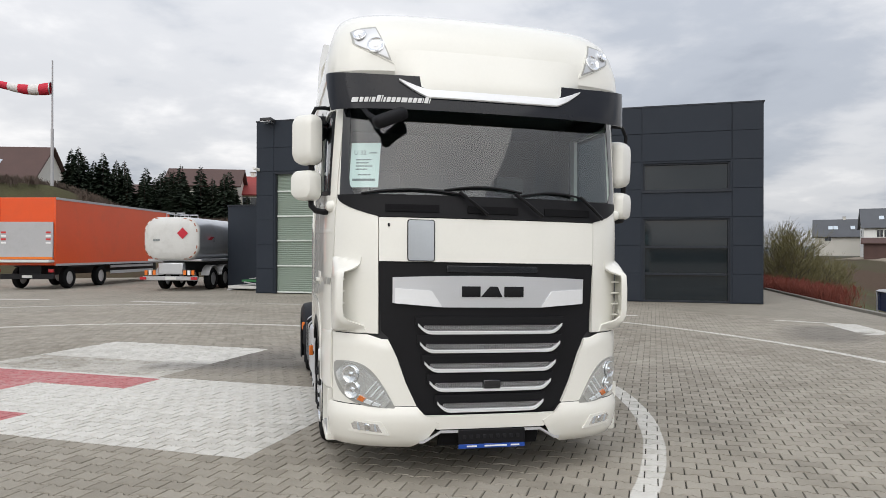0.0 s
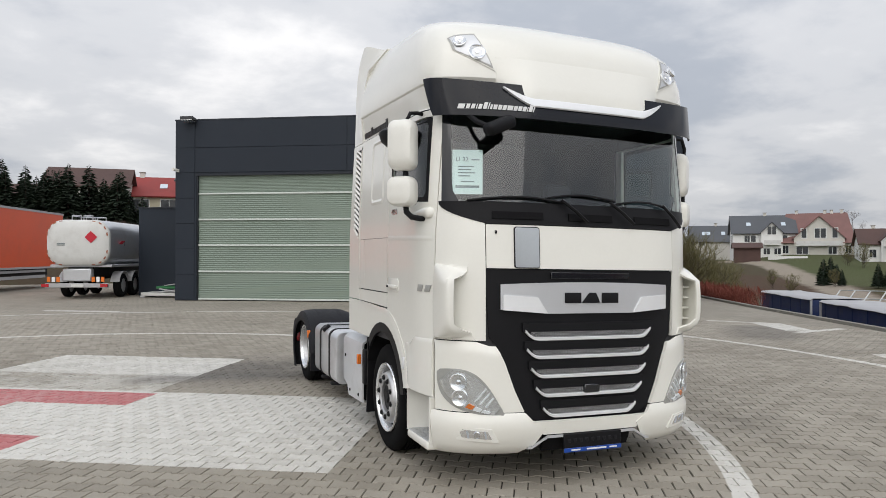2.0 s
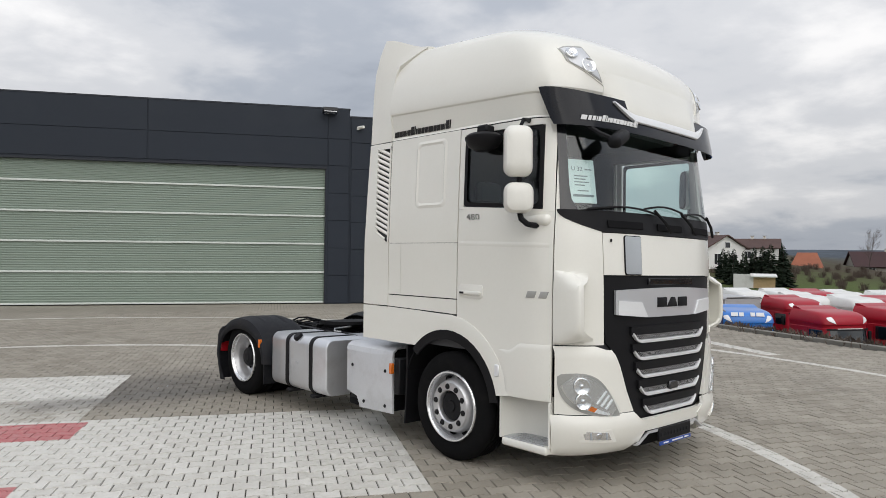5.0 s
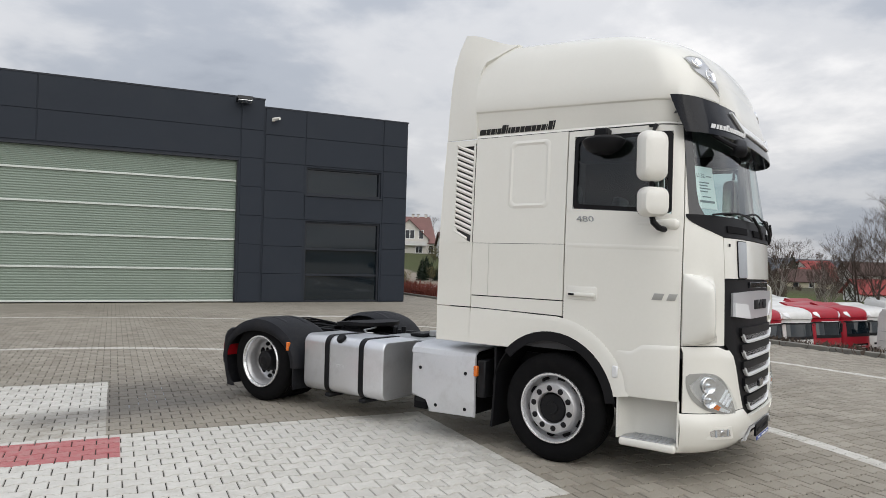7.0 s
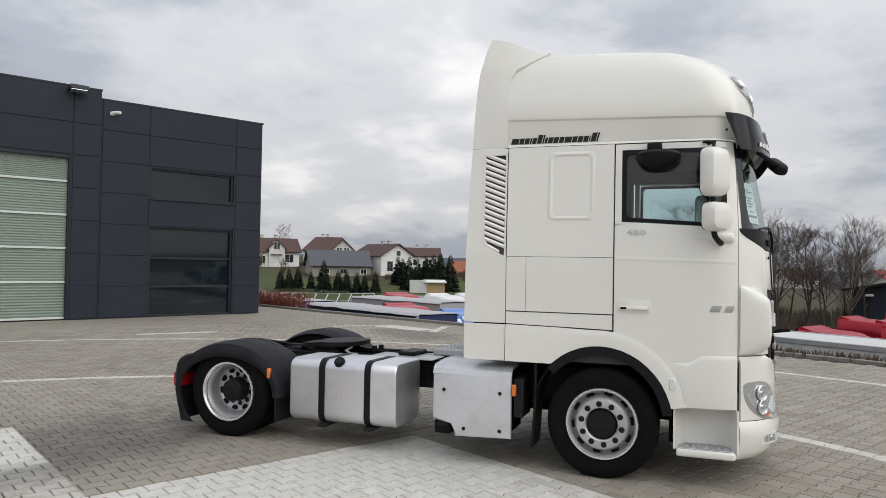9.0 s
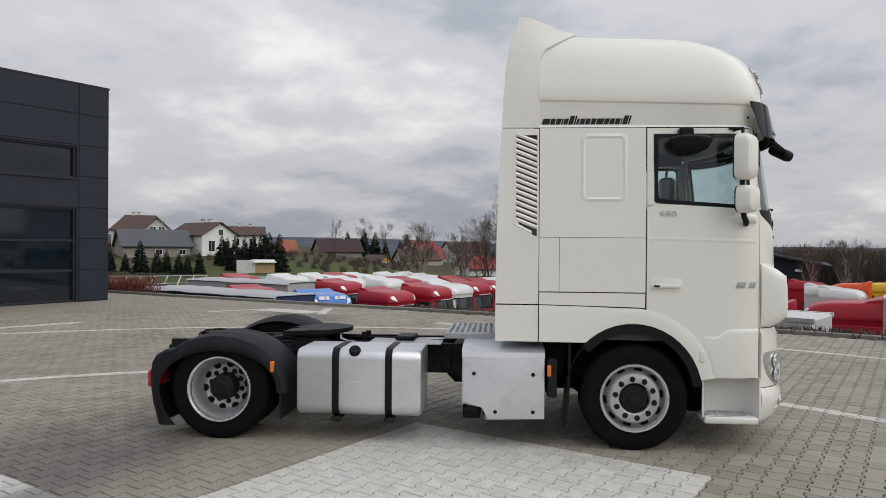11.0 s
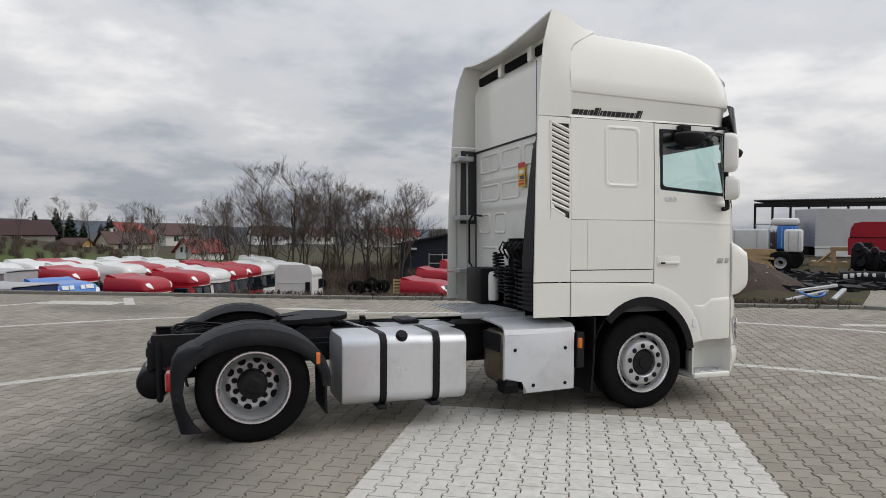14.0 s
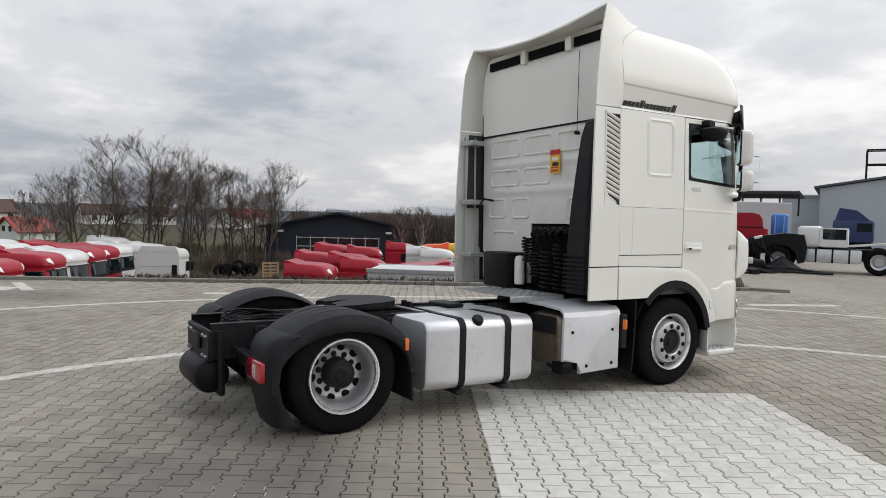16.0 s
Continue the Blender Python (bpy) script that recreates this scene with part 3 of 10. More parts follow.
def paving(name, joints):
    """Grey concrete setts with the landing-pad paint worn into them. joints: whether the block pattern is in the material too."""
    m, nt, b = mat_nodes(name)
    geo = nt.nodes.new("ShaderNodeNewGeometry")
    sep = nt.nodes.new("ShaderNodeSeparateXYZ")
    nt.links.new(geo.outputs["Position"], sep.inputs[0])
    x, y = sep.outputs[0], sep.outputs[1]
    pos = geo.outputs["Position"]
    big, mid, fine = nnoise(nt, 0.22, 5, 0.6, pos), nnoise(nt, 1.9, 5, 0.6, pos), nnoise(nt, 70, 3, 0.6, pos)
    tone = nmath(nt, "ADD", nmath(nt, "MULTIPLY", big, 0.5), nmath(nt, "ADD", nmath(nt, "MULTIPLY", mid, 0.3), nmath(nt, "MULTIPLY", fine, 0.2)))
    if not joints:
        rnd = geo.outputs["Random Per Island"]
        tone = nmath(nt, "ADD", tone, nmath(nt, "MULTIPLY", nmath(nt, "SUBTRACT", rnd, 0.5), 0.16))
    col = nramp(nt, tone, [(0.28, (0.20, 0.178, 0.144)), (0.5, (0.305, 0.277, 0.23)), (0.74, (0.40, 0.367, 0.312))])
    stain = nramp(nt, nnoise(nt, 0.55, 6, 0.66, pos), [(0.55, (0, 0, 0)), (0.75, (1, 1, 1))])
    col = nmix(nt, nmath(nt, "MULTIPLY", stain, 0.4), col, (0.12, 0.11, 0.095))
    # oil and damp round the parking place behind the rear axle
    dx, dy = nmath(nt, "SUBTRACT", x, -1.9), nmath(nt, "SUBTRACT", y, 5.1)
    spot = nmath(nt, "SQRT", nmath(nt, "ADD", nmath(nt, "MULTIPLY", dx, nmath(nt, "MULTIPLY", dx, 0.42)), nmath(nt, "MULTIPLY", dy, nmath(nt, "MULTIPLY", dy, 0.55))))
    spot = nmath(nt, "SUBTRACT", 1.75, nmath(nt, "ADD", spot, mid), clamp=True)
    col = nmix(nt, nmath(nt, "MULTIPLY", spot, 0.62), col, (0.085, 0.08, 0.078))
    # old damp patch by the arrow and dark tyre marks behind the rear axle
    patch = nmath(nt, "MULTIPLY", nmath(nt, "SUBTRACT", nmath(nt, "ADD", 0.75, nmath(nt, "MULTIPLY", mid, 0.7)), ndist(nt, sep, (9.3, 5.6), (10.3, 6.7))), 1.6, clamp=True)
    marks = None
    for q0, q1 in (((-1.36, 4.21), (-2.01, 4.47)), ((-2.01, 4.47), (-2.66, 4.54)), ((-2.66, 4.54), (-3.25, 4.64))):
        d = ndist(nt, sep, q0, q1)
        marks = d if marks is None else nmath(nt, "MINIMUM", marks, d)
    marks = nmath(nt, "MULTIPLY", nmath(nt, "SUBTRACT", nmath(nt, "ADD", 0.25, nmath(nt, "MULTIPLY", mid, 0.5)), marks), 2.2, clamp=True)
    col = nmix(nt, nmath(nt, "MULTIPLY", patch, 0.55), col, (0.115, 0.108, 0.10))
    # landing-pad axes
    px, py = nmath(nt, "SUBTRACT", x, PAD[0]), nmath(nt, "SUBTRACT", y, PAD[1])
    a = nmath(nt, "ADD", nmath(nt, "MULTIPLY", px, -0.868), nmath(nt, "MULTIPLY", py, 0.4966))
    bb = nmath(nt, "ADD", nmath(nt, "MULTIPLY", px, 0.4966), nmath(nt, "MULTIPLY", py, 0.868))
    p = (a, bb)
    cross = nmath(nt, "MAXIMUM", mask_rect(nt, p, 0.0, 9.7, 0.0, 2.95), mask_rect(nt, p, 3.22, 6.5, -2.9, 5.84))
    red = nmath(nt, "MAXIMUM", mask_rect(nt, p, 3.1, 6.6, 0.1, 0.75), mask_rect(nt, p, 3.1, 6.6, 2.15, 2.86))
    red = nmath(nt, "MAXIMUM", red, mask_rect(nt, p, 4.5, 5.2, 0.7, 2.2))
    worn_band = mask_rect(nt, p, 3.0, 7.0, 2.92, 4.15)

    def ring(cx, cy, r, half):
        ux, uy = nmath(nt, "SUBTRACT", x, cx), nmath(nt, "SUBTRACT", y, cy)
        d = nmath(nt, "SQRT", nmath(nt, "ADD", nmath(nt, "MULTIPLY", ux, ux), nmath(nt, "MULTIPLY", uy, uy)))
        return nmath(nt, "SUBTRACT", half, nmath(nt, "ABSOLUTE", nmath(nt, "SUBTRACT", d, r)))

    white = nmath(nt, "MAXIMUM", cross, nmath(nt, "MAXIMUM", ring(-5.58, 2.99, 8.23, 0.1), ring(-6.15, 3.65, 13.9, 0.09)))
    for x0, y0, x1, y1, half in ((10.65, 8.9, 11.6, 7.75, 0.1), (11.55, 7.75, 10.85, 6.05, 0.36), (6.3, 11.95, 7.8, 10.7, 0.16), (8.85, 2.65, 7.85, 0.8, 0.16), (3.15, -7.6, 2.3, -9.6, 0.16),
                                 (-4.25, 17.85, -6.5, 19.2, 0.2), (-9.5, 20.6, -12.5, 21.4, 0.2), (12.2, 6.0, 10.4, 5.8, 0.12)):
        L = math.hypot(x1 - x0, y1 - y0)
        ex, ey = (x1 - x0) / L, (y1 - y0) / L
        along = mask_half(nt, (x, y), ex, ey, ex * x0 + ey * y0)
        across = mask_half(nt, (x, y), -ey, ex, -ey * x0 + ex * y0)
        white = nmath(nt, "MAXIMUM", white, mask_rect(nt, (along, across), 0, L, -half, half))
    edge = nmath(nt, "MULTIPLY", nmath(nt, "SUBTRACT", mid, 0.5), 0.035)
    wmask = nmath(nt, "MULTIPLY", nmath(nt, "ADD", white, edge), 90, clamp=True)
    rmask = nmath(nt, "MULTIPLY", nmath(nt, "ADD", red, edge), 90, clamp=True)
    wear = nramp(nt, nnoise(nt, 9, 6, 0.7, pos), [(0.36, (1, 1, 1)), (0.6, (0.0, 0.0, 0.0))])
    scuff = nramp(nt, nnoise(nt, 0.9, 5, 0.7, pos), [(0.42, (0, 0, 0)), (0.68, (1, 1, 1))])
    band = nmath(nt, "MULTIPLY", worn_band, 12, clamp=True)
    keep = nmath(nt, "SUBTRACT", 0.96, nmath(nt, "MULTIPLY", nmath(nt, "MULTIPLY", wear, 0.35), nmath(nt, "ADD", 0.4, scuff)))
    keep = nmath(nt, "SUBTRACT", keep, nmath(nt, "MULTIPLY", band, nmath(nt, "ADD", 0.35, nmath(nt, "MULTIPLY", scuff, 0.6))), clamp=True)
    wcol = nramp(nt, tone, [(0.28, (0.50, 0.482, 0.44)), (0.6, (0.66, 0.643, 0.60))])
    col = nmix(nt, nmath(nt, "MULTIPLY", wmask, keep), col, wcol)
    col = nmix(nt, nmath(nt, "MULTIPLY", rmask, nmath(nt, "MULTIPLY", keep, 0.9)), col, (0.42, 0.075, 0.085))
    col = nmix(nt, nmath(nt, "MULTIPLY", marks, 0.5), col, (0.10, 0.096, 0.092))
    h = fine
    if joints:
        br = nt.nodes.new("ShaderNodeTexBrick")
        cb = nt.nodes.new("ShaderNodeCombineXYZ")
        nt.links.new(a, cb.inputs[0])
        nt.links.new(bb, cb.inputs[1])
        nt.links.new(cb.outputs[0], br.inputs["Vector"])
        for key, v in (("Scale", 1.0), ("Mortar Size", 0.006), ("Brick Width", 0.2), ("Row Height", 0.165), ("Mortar Smooth", 0.2)):
            br.inputs[key].default_value = v
        col = nmix(nt, nmath(nt, "MULTIPLY", br.outputs["Fac"], 0.8), col, (0.07, 0.065, 0.055))
        # dark bedding sand under the laid blocks
        bed = mask_rect(nt, (x, y), -9.35, 12.35, -10.85, 16.85)
        ux, uy = nmath(nt, "ADD", x, 1.5), nmath(nt, "SUBTRACT", y, 2.5)
        rad = nmath(nt, "SUBTRACT", 14.35, nmath(nt, "SQRT", nmath(nt, "ADD", nmath(nt, "MULTIPLY", ux, ux), nmath(nt, "MULTIPLY", uy, uy))))
        bed = nmath(nt, "MULTIPLY", nmath(nt, "MINIMUM", bed, rad), 90, clamp=True)
        col = nmix(nt, bed, col, (0.05, 0.045, 0.037))
    nt.links.new(col, b.inputs["Base Color"])
    b.inputs["Roughness"].default_value = 0.82
    b.inputs["Specular IOR Level"].default_value = 0.3
    nbump(nt, h, 0.5, 0.003, b)
    return m


M["paving"] = paving("paving_blocks", False)
M["pavingfar"] = paving("paving_far", True)
# ---- the ground: one sheet from the yard to the horizon ----
KERB = [(26, 34), (20.2, 21.6), (15.7, 12.3), (13.9, 8.2), (12.0, 3.8), (10.8, 1.1), (9.6, -2.0), (8.3, -4.4), (7.1, -6.5), (6.1, -8.7), (5.2, -10.6)]
CX, CY = -5.0, 2.0


def kerb_radius(az):
    """Distance from the pad's middle to the kerb along a bearing in degrees, or None where the yard runs on."""
    d = (math.cos(radians(az)), math.sin(radians(az)))
    for (x0, y0), (x1, y1) in zip(KERB, KERB[1:]):
        ex, ey = x1 - x0, y1 - y0
        den = d[0] * ey - d[1] * ex
        if abs(den) < 1e-9:
            continue
        r = ((x0 - CX) * ey - (y0 - CY) * ex) / den
        u = ((x0 - CX) * d[1] - (y0 - CY) * d[0]) / den
        if r > 0 and -1e-6 <= u <= 1 + 1e-6:
            return r
    return None


def smooth01(a, b, v):
    t = max(0.0, min(1.0, (v - a) / (b - a)))
    return t * t * (3 - 2 * t)


def land(x, y):
    """Height of the land at x, y."""
    r, az = math.hypot(x - CX, y - CY), math.degrees(math.atan2(y - CY, x - CX))
    h = 0.0
    k = kerb_radius(az)
    if -52 < az < 47:
        k = k or 30.0
        edge = smooth01(-46, -34, az) * (1 - smooth01(38, 46, az))
        h -= (2.4 * smooth01(k + 0.35, k + 2.6, r) + 0.85 * smooth01(k + 3, k + 9, r)) * edge
        h += smooth01(62, 112, r) * 1.6 * smooth01(3, 17, az) * edge + smooth01(95, 165, r) * (4.2 * smooth01(8, 24, az) + 0.6 * smooth01(-10, 4, az)) * edge
        h += (0.65 * (1 - smooth01(-26, -20, az)) + 0.5 * (1 - smooth01(-37, -32, az))) * smooth01(-46, -40, az) * smooth01(k + 1.5, k + 6, r) * (1 - smooth01(26, 36, r))
    # earth bank and hillside behind the parked trailers
    side = smooth01(80, 92, az) * (1 - smooth01(150, 175, az))
    h += side * (smooth01(39.5, 47, r) * (3.8 + 2.5 * smooth01(96, 106, az)) + smooth01(52, 90, r) * 2.0)
    h += smooth01(47, 60, az) * (1 - smooth01(80, 90, az)) * smooth01(60, 110, r) * 1.5
    h += smooth01(300, 1500, r) * (9 + 7 * math.sin(radians(az * 3.1)) + 4 * math.sin(radians(az * 11)))
    if r > 30 and abs(h) > 0.3:
        h += 0.35 * noise.noise(Vector((x * 0.06, y * 0.06, 0))) + 0.12 * noise.noise(Vector((x * 0.3, y * 0.3, 3)))
    return h


bm = bmesh.new()
azs = [i * 1.25 for i in range(-144, 144)]
rows = []
for az in azs:
    k = kerb_radius(az) if -58 < az < 60 else None
    k = k or 30.0
    rs = [k * q for q in (0.12, 0.3, 0.5, 0.7, 0.85, 0.95)] + [k + q for q in (0.0, 0.3, 0.8, 1.3, 1.9, 2.6, 3.6, 5, 7, 9.5, 13, 17, 22, 28, 35, 43, 52, 62, 74, 90, 110, 135, 170, 220, 300, 450, 700, 1100, 1700, 2600, 4000)]
    c, s = math.cos(radians(az)), math.sin(radians(az))
    rows.append([(CX + r * c, CY + r * s, land(CX + r * c, CY + r * s) - 0.012) for r in rs])
vr = grid(bm, rows + [rows[0]])
bmesh.ops.remove_doubles(bm, verts=bm.verts, dist=1e-4)
mid = bm.verts.new((CX, CY, -0.012))
bm.verts.ensure_lookup_table()
first = sorted([v for v in bm.verts if v is not mid and math.hypot(v.co.x - CX, v.co.y - CY) < 4.2 and len(v.link_edges) == 3], key=lambda v: math.atan2(v.co.y - CY, v.co.x - CX))
for a, b in zip(first, first[1:] + first[:1]):
    bm.faces.new((mid, a, b))


def earth(name):
    """Paved yard inside, then verge, field and wood by where they lie; distance haze is coloured in eastward."""
    m, nt, b = mat_nodes(name)
    geo = nt.nodes.new("ShaderNodeNewGeometry")
    pos = geo.outputs["Position"]
    sep = nt.nodes.new("ShaderNodeSeparateXYZ")
    nt.links.new(pos, sep.inputs[0])
    n1, n2, n3 = nnoise(nt, 0.05, 6, 0.6, pos), nnoise(nt, 0.5, 6, 0.65, pos), nnoise(nt, 6, 5, 0.7, pos)
    f = nmath(nt, "ADD", nmath(nt, "MULTIPLY", n1, 0.4), nmath(nt, "ADD", nmath(nt, "MULTIPLY", n2, 0.35), nmath(nt, "MULTIPLY", n3, 0.25)))
    col = nramp(nt, f, [(0.3, (0.040, 0.030, 0.022)), (0.44, (0.075, 0.056, 0.038)), (0.54, (0.070, 0.066, 0.036)), (0.64, (0.09, 0.09, 0.045)), (0.76, (0.15, 0.125, 0.085))])
    # distance haze put into the colour: land turns bluish from x = 110 on
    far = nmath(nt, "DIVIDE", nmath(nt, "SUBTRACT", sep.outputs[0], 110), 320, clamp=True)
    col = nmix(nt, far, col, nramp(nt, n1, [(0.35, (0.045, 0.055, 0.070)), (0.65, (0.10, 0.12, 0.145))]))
    gx, gy = nmath(nt, "SUBTRACT", sep.outputs[0], 80), nmath(nt, "SUBTRACT", sep.outputs[1], 20)
    gd = nmath(nt, "SQRT", nmath(nt, "ADD", nmath(nt, "MULTIPLY", nmath(nt, "MULTIPLY", gx, gx), 0.5), nmath(nt, "MULTIPLY", gy, gy)))
    grass = nmath(nt, "SUBTRACT", 1.6, nmath(nt, "DIVIDE", gd, nmath(nt, "ADD", 14, nmath(nt, "MULTIPLY", n2, 16))), clamp=True)
    col = nmix(nt, nmath(nt, "MULTIPLY", grass, 0.85), col, nramp(nt, n3, [(0.3, (0.06, 0.085, 0.025)), (0.7, (0.11, 0.15, 0.045))]))
    # bare soil, a strip of grass and a worn dirt track on the eastern slope
    edge = nmath(nt, "MULTIPLY", nmath(nt, "SUBTRACT", n2, 0.5), 5.0)
    for pts, wide, soft, amount, ends in (
            (((62, 47), (73, 66)), 6.0, 2.5, 0.9, ((0.055, 0.034, 0.024), (0.105, 0.068, 0.048))),
            (((83, 57), (98, 76), (104, 88)), 6.5, 3.0, 0.6, ((0.06, 0.08, 0.03), (0.11, 0.135, 0.055))),
            (((52, 30), (73.9, 56.7), (91.5, 81.6), (103.6, 107)), 1.7, 1.2, 0.95, ((0.23, 0.195, 0.155), (0.36, 0.315, 0.26)))):
        near = None
        for a, c in zip(pts, pts[1:]):
            d = ndist(nt, sep, a, c)
            near = d if near is None else nmath(nt, "MINIMUM", near, d)
        m_ = nmath(nt, "DIVIDE", nmath(nt, "SUBTRACT", wide + soft, nmath(nt, "ADD", near, nmath(nt, "MULTIPLY", edge, min(1.0, wide / 4)))), soft, clamp=True)
        col = nmix(nt, nmath(nt, "MULTIPLY", m_, amount), col, nramp(nt, n3, [(0.3, ends[0]), (0.7, ends[1])]))
    nt.links.new(col, b.inputs["Base Color"])
    b.inputs["Roughness"].default_value = 0.95
    b.inputs["Specular IOR Level"].default_value = 0.15
    nbump(nt, n3, 0.8, 0.08, b)
    return m


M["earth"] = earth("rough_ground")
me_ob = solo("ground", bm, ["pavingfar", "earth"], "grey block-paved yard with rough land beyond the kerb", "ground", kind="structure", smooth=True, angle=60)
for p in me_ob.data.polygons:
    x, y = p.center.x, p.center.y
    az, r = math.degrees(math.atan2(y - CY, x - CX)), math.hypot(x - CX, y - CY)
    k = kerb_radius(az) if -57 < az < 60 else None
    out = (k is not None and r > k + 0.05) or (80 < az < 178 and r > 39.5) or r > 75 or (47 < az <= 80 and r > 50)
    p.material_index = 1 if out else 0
ground = me_ob
# kerb stones
n = 0
for (x0, y0), (x1, y1) in zip(KERB[1:], KERB[2:]):
    L = math.hypot(x1 - x0, y1 - y0)
    ang = math.degrees(math.atan2(y1 - y0, x1 - x0))
    c = max(1, round(L / 1.0))
    for i in range(c):
        t = (i + 0.5) / c
        ob = part("kerb_stone", box(-L / c / 2 + 0.006, L / c / 2 - 0.006, -0.075, 0.075, -0.15, 0.075, bev=0.015), "concrete", ground)
        ob.matrix_basis = pose(x0 + (x1 - x0) * t, y0 + (y1 - y0) * t, 0.0, 0, 0, ang)
for i in range(1):
    ob = part("kerb_stone", box(-0.5, 0.5, -0.075, 0.075, -0.15, 0.075, bev=0.015), "concrete", ground)
    ob.matrix_basis = pose(4.85 - 0.75 * i, -10.95 - 0.55 * i, 0, 0, 0, 36)

# ---- tractor truck: x across (the near side is -x), y from the front (-) to the rear (+), front axle at y = 0 ----
truck = thing("tractor_truck", "white low-deck tractor unit with a high-roof sleeper cab, parked", "truck")
W_TAB = [(0.22, 1.225), (0.5, 1.245), (1.2, 1.245), (1.9, 1.24), (2.4, 1.225), (2.9, 1.205), (3.15, 1.2)]
F_TAB = [(0.22, -1.36), (0.34, -1.42), (0.5, -1.445), (1.0, -1.44), (1.64, -1.43), (1.97, -1.41), (2.13, -1.385), (2.9, -1.245)]
YC = -0.72


def side_x(y, z, off=0.0):
    """Half width of the cab at y, z."""
    w, f = table(z, W_TAB)[0], table(z, F_TAB)[0]
    if y >= YC:
        return w + off
    k = min(1.0, (YC - y) / (YC - f))
    return w * (1 - k ** 3) ** (1 / 3) + off


def front_y(x, z, off=0.0):
    """The front face at x, z."""
    w, f = table(z, W_TAB)[0], table(z, F_TAB)[0]
    k = min(1.0, abs(x) / w)
    return YC - (YC - f) * (1 - k ** 3) ** (1 / 3) - off


def fpatch(bm, zs, xl, xr, n, thick=0.025, off=0.0, mi=0):
    """A panel on the front face: for each height z from xl(z) to xr(z)."""
    rows = []
    for z in zs:
        w = table(z, W_TAB)[0]
        a, b = [math.asin(max(-1, min(1, q / w))) for q in (xl(z), xr(z))]
        row = []
        for t in span(a, b, n):
            x = w * math.sin(t)
            row.append((x, front_y(x, z, off), z))
        rows.append(row)
    return sheet(bm, rows, thick, mi)


def spatch(bm, sgn, zs, y0, y1, n, thick=0.025, off=0.0, mi=0):
    """A panel on the side sgn (-1 near, 1 far): for each z from y0(z) to y1(z)."""
    rows = [[(sgn * side_x(y, z, off), y, z) for y in span(y0(z), y1(z), n)] for z in zs]
    if sgn > 0:
        rows = [r[::-1] for r in rows]
    return sheet(bm, rows, thick, mi)


def const(v):
    return lambda z: v


G = 0.0019       # half a panel gap
# inner shell: dark lining behind all panel gaps, open at the windows
bm = bmesh.new()
for s in (-1, 1):
    spatch(bm, s, span(0.98, 2.16, 5), const(0.88), const(-1.02), 10, 0.02, -0.03)
    spatch(bm, s, span(2.16, 2.9, 4), const(0.88), const(-0.06), 6, 0.02, -0.03)
    spatch(bm, s, span(2.85, 3.1, 3), const(0.88), const(-1.0), 8, 0.02, -0.03)
fpatch(bm, span(0.5, 2.06, 8), const(-1.15), const(1.15), 16, 0.02, -0.04)
bx(bm, -1.15, 1.15, -1.1, 0.86, 1.0, 1.05)
part("inner_shell", bm, "interiordark", truck)
# headliner and rear lining
bm = bmesh.new()
bx(bm, -1.14, 1.14, -1.0, 0.84, 2.98, 3.0)
bx(bm, -1.14, 1.14, 0.80, 0.83, 1.06, 2.98)
part("headliner", bm, "curtain", truck)
# rear side panels: four per side, with raised fields
for s in (-1, 1):
    bm = bmesh.new()
    spatch(bm, s, span(1.90 + G, 2.89, 8), const(0.862 - G), const(-0.085 + G), 8)
    ob = part("side_panel", bm, "white", truck)
    bm = bmesh.new()                                  # raised rim of the stowage field
    for q in (0.0, ):
        ring = [(0.285 + u, 2.53 + v) for u, v in rrect(0.42, 0.62, 0.06)]
        rin = [(0.285 + u, 2.53 + v) for u, v in rrect(0.37, 0.57, 0.05)]
        for (a, b), (c, d), (e, f), (g, h) in zip(ring, ring[1:] + ring[:1], rin[1:] + rin[:1], rin):
            vs = []
            for y, z, o in ((a, b, 0.0005), (c, d, 0.0005), (e, f, 0.009), (g, h, 0.009)):
                vs.append(bm.verts.new((s * side_x(y, z, o), y, z)))
            bm.faces.new(vs)
        rin2 = [(0.285 + u, 2.53 + v) for u, v in rrect(0.33, 0.53, 0.04)]
        for (a, b), (c, d), (e, f), (g, h) in zip(rin, rin[1:] + rin[:1], rin2[1:] + rin2[:1], rin2):
            bm.faces.new([bm.verts.new((s * side_x(y, z, o), y, z)) for y, z, o in ((a, b, 0.009), (c, d, 0.009), (e, f, 0.0005), (g, h, 0.0005))])
    bmesh.ops.remove_doubles(bm, verts=bm.verts, dist=1e-4)
    part("pressed_field", bm, "white", ob)
    bm = bmesh.new()
    spatch(bm, s, span(1.41 + G, 1.90 - G, 4), const(0.68 - G), const(-0.085 + G), 6)
    part("stowage_flap", bm, "white", truck, "locker flap low on the cab side")
    bm = bmesh.new()
    spatch(bm, s, span(1.41 + G, 1.90 - G, 4), const(0.862 - G), const(0.68 + G), 4)
    part("side_panel", bm, "white", truck)
# lower side panel with the front wheel arch
ARC_C, ARC_R = (0.0, 0.50), 0.625


